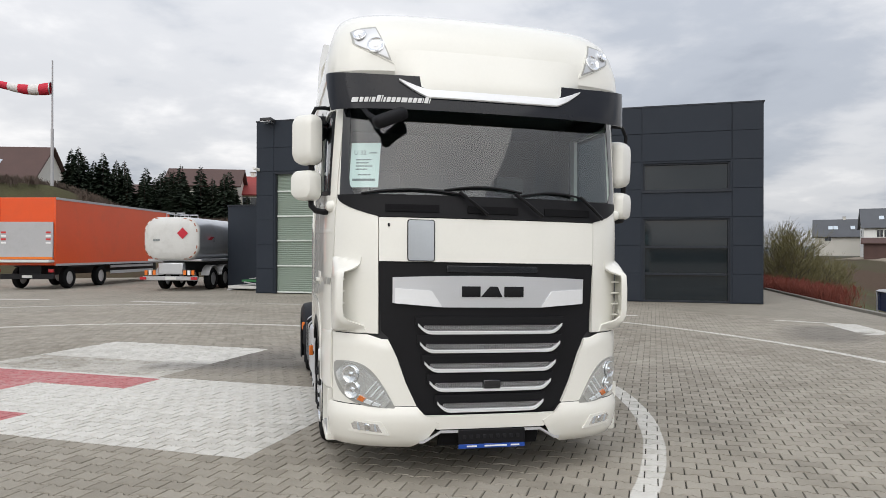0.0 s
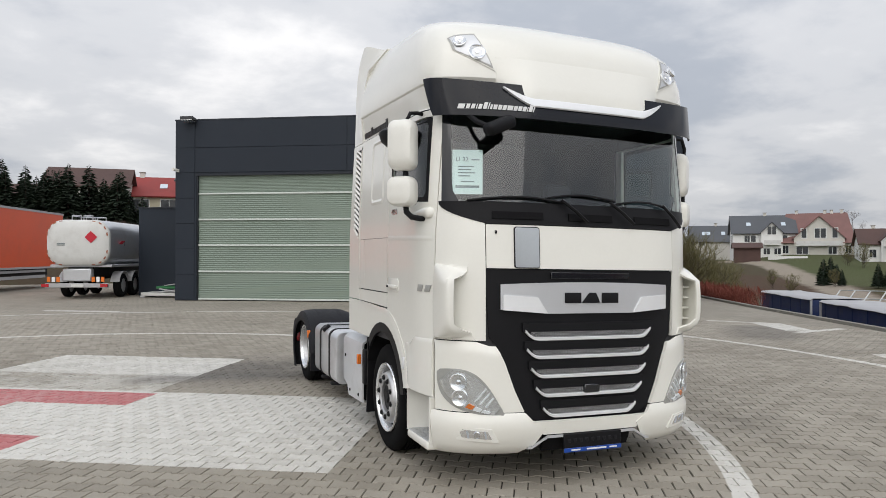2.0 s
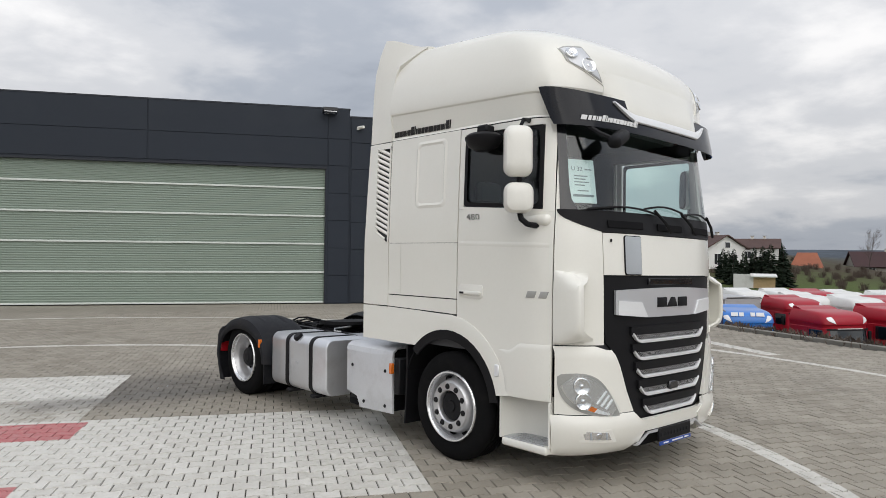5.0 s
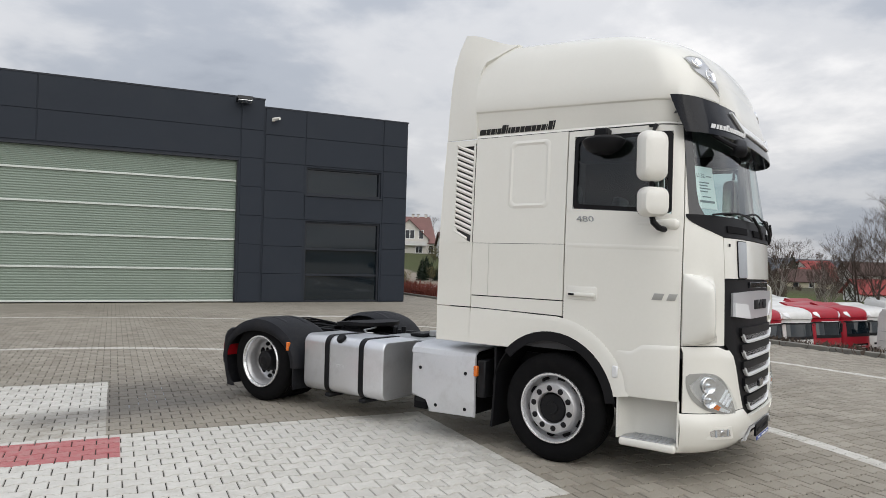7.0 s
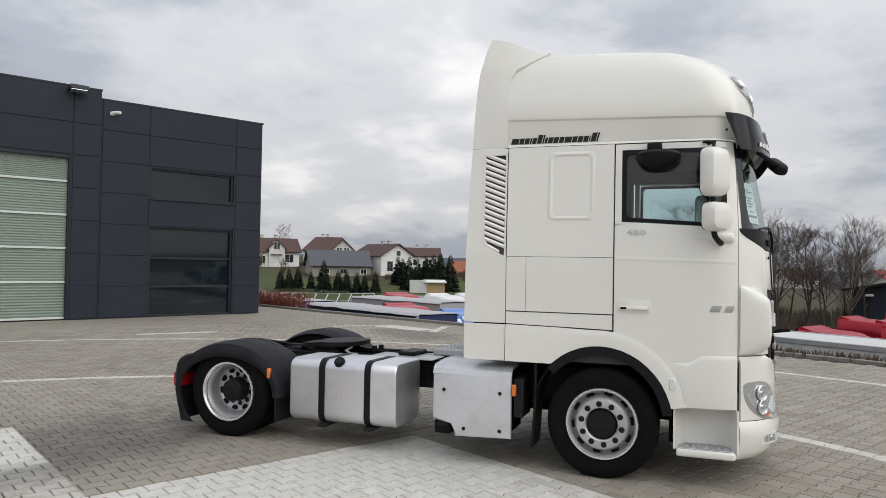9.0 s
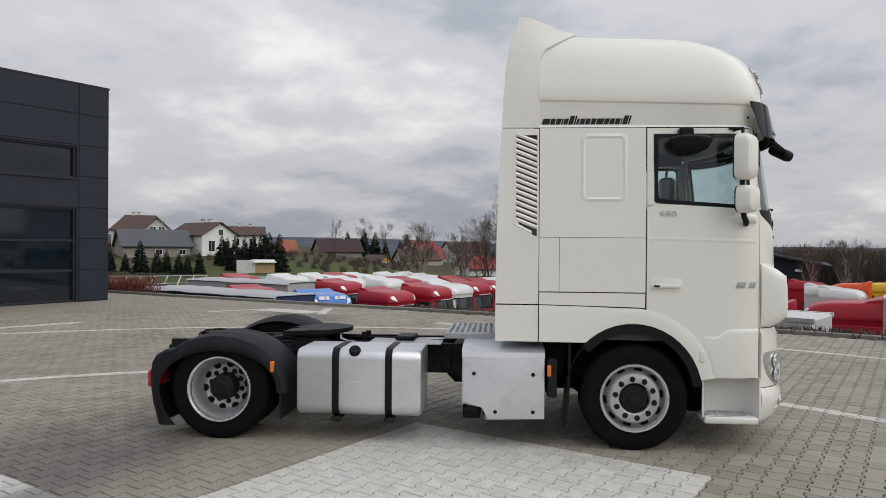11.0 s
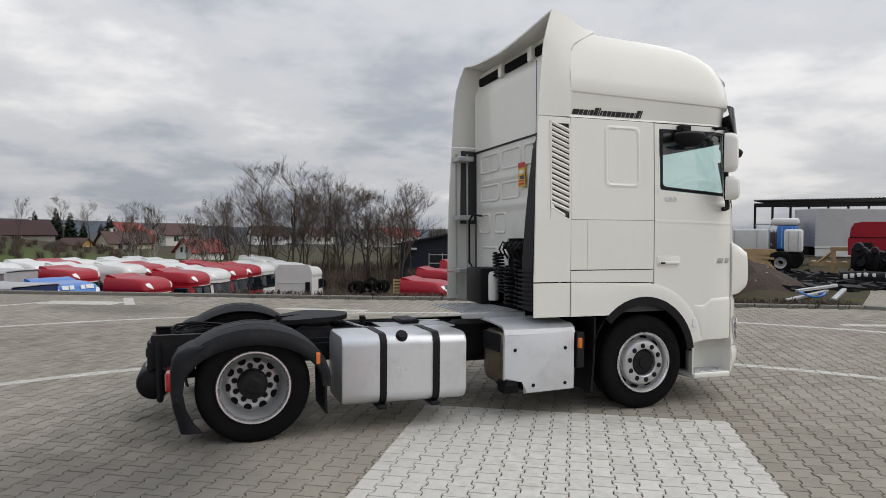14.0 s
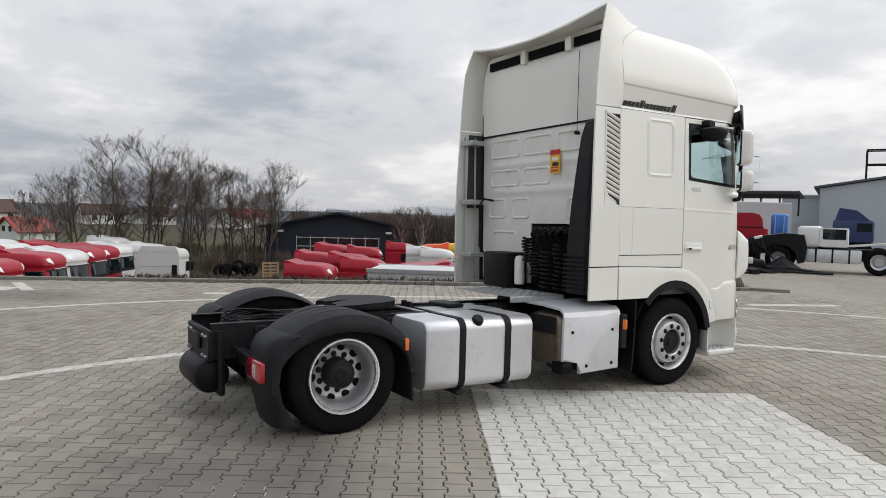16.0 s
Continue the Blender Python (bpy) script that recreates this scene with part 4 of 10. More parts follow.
for s in (-1, 1):
    low, high = [], []
    for y in span(0.858, 0.46, 5):
        low.append((y, 0.957)); high.append((y, 1.288 - 0.02 * (0.86 - y)))
    n = 18
    for i in range(n + 1):
        k = i / n
        a = radians(47 + 120 * k)                     # 47 deg: rear of the arch; 167 deg: its front foot
        low.append((ARC_C[0] + 0.60 * math.cos(a) + 0.02, ARC_C[1] + 0.63 * math.sin(a)))
        b = radians(52 + 112 * k)
        r = 0.76
        high.append((0.44 - 0.36 * min(1, k / 0.38), 1.28 - 0.012 * min(1, k / 0.38)) if k < 0.38 else
                    (0.03 + 0.745 * math.cos(radians(86 + 82 * (k - 0.38) / 0.62)), 0.5 + 0.77 * math.sin(radians(86 + 82 * (k - 0.38) / 0.62))))
    rows = []
    for j in range(5):
        q = j / 4
        rows.append([])
        for (y0, z0), (y1, z1) in zip(low, high):
            y, z = y0 + (y1 - y0) * q, z0 + (z1 - z0) * q
            rows[-1].append((s * (side_x(max(y, -0.7), z, 0.012 if q < 0.9 else 0.005)), y, z))
    if s > 0:
        rows = [r[::-1] for r in rows]
    bm = bmesh.new()
    sheet(bm, rows, 0.03)
    part("wheel_arch", bm, "white", truck, "white flared front wheel arch panel")
    # narrow panel above the arch
    bm = bmesh.new()
    rows = []
    for q in span(0, 1, 3):
        row = []
        for y in span(0.858, -0.081, 8):
            lo = 1.296 - 0.02 * (0.86 - y) - 0.01 * max(0, 0.1 - y)
            row.append((s * side_x(y, 1.35), y, lo + (1.402 - lo) * q))
        rows.append(row)
    sheet(bm, rows if s < 0 else [r[::-1] for r in rows], 0.025)
    part("sill_panel", bm, "white", truck)
    # arch liner
    rows = []
    for i in range(17):
        a = radians(10 + 165 * i / 16)
        rows.append([(s * x, 0.02 + 0.585 * math.cos(a), 0.5 + 0.615 * math.sin(a)) for x in (1.235, 0.8)])
    bm = bmesh.new()
    sheet(bm, rows if s < 0 else [r[::-1] for r in rows], 0.012)
    # liner coloured near black so the deep arch reads as shaded
    part("arch_liner", bm, "darkgap", truck)
    # black lip of the arch
    bm = bmesh.new()
    rows = []
    for i in range(17):
        a = radians(42 + 130 * i / 16)
        rows.append([(s * (side_x(-0.2, 1.0, 0.016)), 0.02 + r * 0.96 * math.cos(a), 0.5 + r * math.sin(a)) for r in (0.55, 0.633)])
    sheet(bm, rows if s > 0 else [r[::-1] for r in rows], 0.02)
    part("arch_lip", bm, "black", truck)
# doors
for s in (-1, 1):
    bm = bmesh.new()
    sill = lambda y: 2.21 + 0.06 * (y + 0.15)
    bot = lambda y: 1.245 if y > -0.12 else max(0.662, 0.5 + 0.757 * math.sqrt(max(0.0, 1 - ((y - 0.03) / 0.735) ** 2))) if y > -0.66 else 0.662
    rows = []
    for k in range(13):
        q = k / 12
        row = []
        for y in span(-0.095, -0.66, 12) + span(-0.70, -1.085, 7):
            z0, z1 = bot(y), sill(y)
            z = z0 + (z1 - z0) * q
            step = 0.018 if z < 1.12 - 0.0 and y < -0.66 else 0.0
            row.append((s * side_x(y, z, 0.0), y, z))
        rows.append(row if s < 0 else row[::-1])
    sheet(bm, rows, 0.03)
    spatch(bm, s, span(2.18, 2.885, 6), const(-0.095), const(-0.15), 3, 0.03)
    spatch(bm, s, span(2.835, 2.885, 2), const(-0.15), const(-1.0), 10, 0.03)
    rows = [[(s * side_x(y, z), y, z) for y in span(-0.985 - (2.85 - z) * 0.02, -1.06 - (2.85 - z) * 0.035, 4)] for z in span(2.14, 2.885, 6)]
    sheet(bm, rows if s < 0 else [r[::-1] for r in rows], 0.03)
    door = part("cab_door", bm, "white", truck, "closed white cab door")
    crease = lambda y: table(-y, [(0.5, 1.03), (0.70, 1.033), (0.73, 1.045), (0.79, 1.09), (0.82, 1.10), (1.08, 1.106)])[0]
    bm = bmesh.new()
    rows = []
    for q, o in ((0.0, 0.006), (0.1, 0.011), (0.5, 0.012), (0.9, 0.011), (0.97, 0.007), (1.0, 0.0)):
        row = []
        for y in span(-0.575, -1.08, 22):
            z = bot(y) + 0.004 + (crease(y) - bot(y) - 0.004) * q
            row.append((s * side_x(y, z, o * min(1.0, (-0.56 - y) / 0.12) - 0.002), y, z))
        rows.append(row if s < 0 else row[::-1])
    sheet(bm, rows, 0.012)
    part("lower_door_panel", bm, "white", door)
    # black rubber seal and glass
    bm = bmesh.new()
    def frame_line(i, r):
        y0, y1, top = -0.155 - i, -1.0 + i, 2.832 - i
        b0, b1 = sill(y0) + 0.004 + i, sill(y1) + 0.004 + i
        pts = []
        for cy, cz, a0 in ((y0 - r, b0 + r, 270), (y0 - r, top - r, 0), (y1 + r + 0.012, top - r, 90), (y1 + r, b1 + r, 180)):
            for k in range(6):
                a = radians(a0 + 18 * k)
                pts.append((cy + r * math.cos(a), cz + r * math.sin(a)))
        return pts
    outer, inner = frame_line(0.0, 0.03), frame_line(0.034, 0.045)
    for (a, b), (c, d), (e, f), (g, h) in zip(outer, outer[1:] + outer[:1], inner[1:] + inner[:1], inner):
        bm.faces.new([bm.verts.new((s * side_x(y, z, 0.004), y, z)) for y, z in ((a, b), (c, d), (e, f), (g, h))])
    bmesh.ops.remove_doubles(bm, verts=bm.verts, dist=1e-4)
    part("window_seal", bm, "black", door)
    rows = [[(s * side_x(y, z, -0.012), y, z) for y in span(-0.17, -0.975, 8)] for z in span(2.17, 2.82, 5)]
    bm = bmesh.new()
    grid(bm, rows)
    pane = part("window_pane", bm, "sideglass", door, "tinted side window")
    pane.visible_shadow = False
    # handle recess
    bm = bmesh.new()
    prism(bm, [(-0.262 + u, 1.487 + v) for u, v in rrect(0.28, 0.115, 0.03)], (0.0, 0.006), lambda u, v, w: (s * side_x(u, v, w), u, v), 0.003)
    hp = part("handle_recess", bm, "whiteplastic", door)
    part("door_handle", box(s * 1.245, s * 1.275, -0.385, -0.14, 1.455, 1.487, bev=0.012, seg=2), "whiteplastic", door, "white door handle with a dark lock")
    # grey plate stands in for the shadow inside the grip
    part("grip_shadow", box(s * 1.243, s * 1.2475, -0.37, -0.235, 1.488, 1.525, bev=0.002), "steel", door)
    part("lock", box(s * 1.27, s * 1.278, -0.205, -0.15, 1.462, 1.48, bev=0.004), "black", door)
    # raised swage line along the door
    bm = bmesh.new()
    rows = [[(s * side_x(y, 1.895 + dz + 0.02 * (y + 0.1), o), y, 1.895 + dz + 0.02 * (y + 0.1)) for y in span(-0.1, -1.06, 14)] for dz, o in ((-0.02, 0.0005), (-0.004, 0.003), (0.004, 0.003), (0.02, 0.0005))]
    grid(bm, rows)
    part("swage_line", bm, "white", door)
# A-pillars and front corners
for s in (-1, 1):
    bm = bmesh.new()
    zs = span(1.11, 2.14, 8)
    rows = []
    for z in zs:
        w = table(z, W_TAB)[0]
        t0, t1 = math.asin(0.868 / w), math.asin(min(1, side_x(-1.093, z) / w))
        rows.append([(s * w * math.sin(t), front_y(w * math.sin(t), z), z) for t in span(t0, t1, 9)])
    sheet(bm, rows if s > 0 else [r[::-1] for r in rows], 0.03)
    rows = []
    for z in span(2.14, 2.9, 6):
        w = table(z, W_TAB)[0]
        x0 = side_x(-1.07 - (2.85 - z) * 0.03, z)
        rows.append([(s * q, front_y(q, z), z) for q in span(1.085 + (2.9 - z) * 0.012, x0, 4)])
    sheet(bm, rows if s > 0 else [r[::-1] for r in rows], 0.03)
    part("corner_panel", bm, "white", truck, "white cab corner and windscreen pillar")
    # air deflector: a scooped blade standing off the corner
    bm = bmesh.new()
    rows = []
    for z in (1.117, 1.126, 1.14, 1.165, 1.2, 1.24, 1.30, 1.38, 1.46, 1.53, 1.57, 1.60, 1.63, 1.655, 1.672, 1.682):
        y_f = table(z, [(1.117, -1.15), (1.126, -1.235), (1.14, -1.28), (1.165, -1.315), (1.2, -1.335), (1.3, -1.345), (1.5, -1.34), (1.57, -1.33), (1.62, -1.29), (1.655, -1.22), (1.682, -1.13)])[0]
        x_in = table(z, [(1.117, 0.95), (1.165, 0.97), (1.18, 1.05), (1.24, 1.125), (1.3, 1.132), (1.5, 1.13), (1.57, 1.12), (1.595, 1.06), (1.61, 1.0), (1.682, 0.99)])[0]
        e = math.sin(math.pi * min(1, max(0.0, (z - 1.117) / 0.565))) ** 0.3
        x_out = side_x(-1.105, z) + 0.006 + 0.022 * e
        ring = []
        for k in range(13):
            t = k / 12
            x = x_out + (x_in - x_out) * t ** 2.1
            y = -1.105 + (y_f + 1.105) * math.sin(math.pi / 2 * min(1.0, t / 0.72)) ** 0.9
            ring.append((s * x, min(y, front_y(x, z, 0.008)), z))
        rows.append(ring)
    sheet(bm, rows if s < 0 else [r[::-1] for r in rows], 0.02)
    part("air_deflector", bm, "white", truck, "white corner air deflector")
    for z in (1.24, 1.33, 1.42, 1.51):
        part("deflector_vane", box(s * 1.06, s * 1.17, -1.2, -1.13, z - 0.006, z + 0.006), "whiteplastic", truck)
# bonnet flap
bm = bmesh.new()
fpatch(bm, span(1.655, 1.985, 5), const(-0.862), const(0.862), 22)
flap = part("bonnet_flap", bm, "white", truck, "white front flap below the windscreen")
# black cowl below the glass, rounded at its ends
bm = bmesh.new()
def cowl_w(z):
    return 1.155 - 0.30 * (1 - min(1.0, (z - 1.99) / 0.16)) ** 2.2
fpatch(bm, span(1.992, 2.16, 8), lambda z: -cowl_w(z), cowl_w, 30, 0.03, 0.008)
cowl = part("windscreen_cowl", bm, "black", truck, "black cowl panel carrying the wipers")
for x in (-0.62, 0.0, 0.62):
    bm = bmesh.new()
    fpatch(bm, span(2.03, 2.085, 3), const(x - 0.2), const(x + 0.2), 8, 0.01, 0.02)
    # dark sheet laid on the cowl, its colour giving the shade of a recess
    part("cowl_recess", bm, "darkgap", cowl)
# windscreen with its black border
bm = bmesh.new()
rows = []
for z in span(2.14, 2.88, 8):
    x1 = 1.13 - (z - 2.14) * 0.045
    w = table(z, W_TAB)[0]
    a = math.asin(x1 / w)
    rows.append([(w * math.sin(t), front_y(w * math.sin(t), z, 0.002), z) for t in span(-a, a, 32)])
grid(bm, rows)
ws = part("windscreen", bm, "screen", truck, "large tinted windscreen")
ws.visible_shadow = False
for s in (-1, 1):
    bm = bmesh.new()
    rows = []
    for z in span(2.13, 2.88, 8):
        x1 = 1.14 - (z - 2.14) * 0.045
        rows.append([(s * x, front_y(x, z, 0.006), z) for x in span(x1 - 0.055 - 0.06 * max(0, (2.26 - z) / 0.13), x1, 4)])
    sheet(bm, rows if s > 0 else [r[::-1] for r in rows], 0.006)
    part("screen_border", bm, "glossblack", ws)
# wipers
for x0, x1, z1 in ((-0.27, -0.99, 2.165), (0.17, -0.38, 2.20), (0.72, 0.22, 2.175)):
    bm = bmesh.new()
    a = (x0 + 0.22, front_y(x0 + 0.22, 2.02, 0.05), 2.02)
    b = (x0, front_y(x0, 2.19, 0.05), 2.19)
    pipe(bm, [a, ((a[0] + b[0]) / 2, (a[1] + b[1]) / 2 - 0.015, (a[2] + b[2]) / 2), b], 0.013, 6)
    wp = part("wiper_arm", bm, "black", truck)
    bm = bmesh.new()
    pipe(bm, [(x, front_y(x, z1 + 0.02, 0.03), z1 + 0.035 * math.sin(math.pi * k / 6)) for k, x in enumerate(span(x0 + 0.06, x1, 7))], 0.009, 5)
    part("wiper_blade", bm, "black", wp)
# high roof
# rows: height at the front, half width, front, start of the nose curve, rise towards the rear
ROOF = [(2.895, 1.204, -1.225, -0.72, 0.0), (2.912, 1.188, -1.215, -0.72, 0.01), (3.075, 1.214, -1.225, -0.74, 0.055), (3.088, 1.226, -1.25, -0.76, 0.055), (3.12, 1.231, -1.268, -0.775, 0.05), (3.26, 1.22, -1.265, -0.745, 0.03),
        (3.40, 1.194, -1.225, -0.69, 0.02), (3.52, 1.159, -1.16, -0.61, 0.04), (3.61, 1.116, -1.035, -0.476, 0.071), (3.67, 1.069, -0.87, -0.33, 0.095), (3.71, 0.998, -0.67, -0.105, 0.088), (3.735, 0.846, -0.4, 0.171, 0.07), (3.75, 0.48, 0.0, 0.5, 0.06)]


def roof_ring(z, w, f, c, rise=0.0, back=0.875, n=3.0, k=15, m=6):
    pts = [(-w, y, z) for y in span(back, c, m)]
    for i in range(1, 2 * k):
        t = math.pi * i / (2 * k)
        cs, sn = math.cos(t), math.sin(t)
        pts.append((-w * math.copysign(abs(cs) ** (2 / n), cs), c - (c - f) * sn ** (2 / n), z))
    pts += [(w, y, z) for y in span(c, back, m)]
    return [(x, y, q + rise * (y + 1.2) / 2.075) for x, y, q in pts]


bm = bmesh.new()
rows = [roof_ring(*r) for r in ROOF]
vr = grid(bm, rows)
bm.faces.new(vr[-1])
bm.faces.new([r[0] for r in vr] + [r[-1] for r in vr[::-1]])
part("high_roof", bm, "white", truck, "white high cab roof", angle=30)


def roof_pt(x, z, off=0.0):
    w, f, c = table(z, ROOF)[:3]
    k = min(1, abs(x) / w)
    return (x, c - (c - f) * (1 - k ** 3) ** (1 / 3) - off, z)


def on_roof(bm, poly, thick, off, n=10, mi=0):
    """A curved plate on the roof's front between two edge lines of (x, z)."""
    rows = [[roof_pt(a[0] + (b[0] - a[0]) * t, a[1] + (b[1] - a[1]) * t, off) for t in span(0, 1, n)] for a, b in poly]
    return sheet(bm, rows, thick, mi)


# roof headlamps
def dish(bm, p, n, r, depth):
    """A shallow reflector bowl at p, opening along n."""
    t = lathe(bmesh.new(), [(0, -depth * 0.2), (r * 0.22, -depth * 0.3), (r * 0.3, -depth), (r * 0.6, -depth * 0.8), (r * 0.9, -depth * 0.25), (r, 0.0), (r * 1.07, -0.002), (r * 1.07, -depth * 1.1)], 20, "z")
    return merge(bm, t, Matrix.Translation(p) @ n.to_track_quat("Z", "Y").to_matrix().to_4x4())


def roof_n(x, z):
    a, b, c = (Vector(roof_pt(*q)) for q in ((x, z), (x + 0.01, z), (x, z + 0.01)))
    return (b - a).cross(c - a).normalized()


def roof_lamp_edges(t, k):
    """Upper and lower edge of the lamp at t from its outer end, drawn in by k."""
    tt = max(0.0, k + (1 - 2 * k) * t)
    a = Vector((1.06 - 0.19 * tt, 3.475 + 0.012 * tt - 0.03 * (1 - tt) ** 5))
    b = Vector((1.045 - 0.28 * tt ** 0.9, 3.345 - 0.15 * tt ** 0.75))
    return a.lerp(b, k), b.lerp(a, k)


for s in (-1, 1):
    lamp = None
    for k, off, th, nm, mt in ((-0.05, 0.007, 0.02, "lamp_surround", "white"), (0.0, 0.012, 0.02, "roof_lamp", "lampbezel"), (0.055, 0.0145, 0.006, "lamp_housing", "silverpaint")):
        lines = []
        for t in span(0, 1, 11):
            a, b = roof_lamp_edges(t, k)
            lines.append(((s * a.x, a.y), (s * b.x, b.y)))
        if s > 0:
            lines = [(b, a) for a, b in lines]
        ob = part(nm, on_roof(bmesh.new(), lines, th, off, 8), mt, lamp or truck, "clear-glass spot lamp set in the roof" if nm == "roof_lamp" else "")
        lamp = ob if nm == "roof_lamp" else lamp
    for x, z, r in ((0.985, 3.405, 0.05), (0.875, 3.315, 0.062)):
        p = Vector(roof_pt(s * x, z)) + roof_n(s * x, z) * 0.024
        part("reflector_bowl", dish(bmesh.new(), p, roof_n(s * x, z), r, 0.016), "reflector", lamp)
# sun visor
bm = bmesh.new()
rows = []
for z, off, xm in ((2.80, 0.135, 1.205), (2.86, 0.125, 1.217), (2.94, 0.10, 1.229), (3.02, 0.075, 1.235), (3.07, 0.06, 1.237)):
    row = []
    for i in range(45):
        x = xm * math.sin(math.pi / 2 * (-1 + 2 * i / 44))
        k = abs(x) / 1.24
        y = -0.91 - (0.355 + off) * (1 - k ** 3.2) ** (1 / 2.6)
        lift = 0.045 * k ** 6
        row.append((x, y, z + lift * (1 if z > 2.9 else 0.3)))
    rows.append(row)
sheet(bm, rows, 0.008)
vis = part("sun_visor", bm, "visor", truck, "smoked dark sun visor above the windscreen")
def visor_y(x, z, off):
    k = abs(x) / 1.24
    o = table(z, [(2.80, 0.135), (2.86, 0.125), (2.94, 0.10), (3.02, 0.075), (3.07, 0.06), (3.14, 0.045)])[0]
    return -0.91 - (0.355 + o) * (1 - k ** 3.2) ** (1 / 2.6) - off


def trim_z(x):
    """Middle height of the silver bar: level, then sweeping up at its ends."""
    return 2.93 + 0.105 * max(0.0, (abs(x) - 0.50) / 0.22) ** 1.3


bm = bmesh.new()
rows = []
for x in span(-0.72, 0.72, 49):
    k = 1 - 0.8 * max(0, (abs(x) - 0.5) / 0.22) ** 1.5
    rows.append([(x, visor_y(x, trim_z(x) + dz * k, o), trim_z(x) + dz * k) for dz, o in ((-0.036, -0.012), (-0.036, 0.012), (-0.028, 0.022), (0.022, 0.026), (0.032, 0.018), (0.032, -0.012))])
vr = grid(bm, rows, close_u=True)
bm.faces.new(vr[0]); bm.faces.new(vr[-1][::-1])
part("visor_trim", bm, "whitechrome", vis, "silver trim bar on the visor")
bm = bmesh.new()
rows = []
for x in span(-0.74, 0.74, 49):
    z0 = trim_z(x) + 0.026
    e = max(0.0, 1 - max(0.0, (abs(x) - 0.45) / 0.29) ** 2)
    y1 = roof_pt(x, 3.29, 0.002)[1]
    y0 = visor_y(x, z0, 0.012) * e + (roof_pt(x, 3.16, 0.002)[1]) * (1 - e)
    def mid_y(q):
        return y0 + (y1 - y0) * q - 0.006 * math.sin(math.pi * q)
    rows.append([(x, y0 + 0.07, z0), (x, y0 + 0.008, z0)] + [(x, mid_y(q), z0 + (3.29 - z0) * q) for q in (0.05, 0.35, 0.7, 1.0)] + [(x, y1 + 0.05, 3.29)])
vr = grid(bm, rows, close_u=True)
bm.faces.new(vr[0]); bm.faces.new(vr[-1][::-1])
part("roof_brow", bm, "white", truck, "white roof brow above the visor trim")
# rear collar and roof spoiler
SEC = [(-1.245, 0.957, 1.25), (-1.245, 1.29, 1.252), (-1.245, 1.9, 1.245), (-1.225, 2.4, 1.23), (-1.205, 2.895, 1.207), (-1.2, 3.15, 1.195), (-1.2, 3.4, 1.175), (-1.195, 3.6, 1.15), (-1.18, 3.78, 1.10), (-1.15, 3.925, 1.05),
       (-1.02, 3.90, 1.07), (-0.85, 3.865, 1.09), (-0.6, 3.83, 1.1), (-0.3, 3.81, 1.1), (0, 3.80, 1.1)]
FRO = [(-1.245, 0.957), (-1.245, 1.29), (-1.245, 1.9), (-1.225, 2.4), (-1.207, 2.895), (-1.232, 3.17), (-1.202, 3.41), (-1.178, 3.55), (-1.166, 3.63), (-1.058, 3.79), (-1.0, 3.80), (-0.85, 3.81), (-0.6, 3.815), (-0.3, 3.82), (0, 3.82)]
FY = [0.866] * 7 + [0.85, 0.812, 0.531, 0.535, 0.54, 0.55, 0.56, 0.56]


def collar_rows(i0, i1, n=7):
    rows = []
    for (rx, rz, ry), (fx, fz), fy in list(zip(SEC, FRO, FY))[i0:i1]:
        row = []
        for t in span(0, 1, n):
            e = t * t * (3 - 2 * t)
            row.append((fx + (rx - fx) * e + 0.004, fy + (ry - fy) * t, fz + (rz - fz) * e))
        rows.append(row)
    return rows


def mirrored(rows):
    return [[(-x, y, z) for x, y, z in r][::-1] for r in rows]


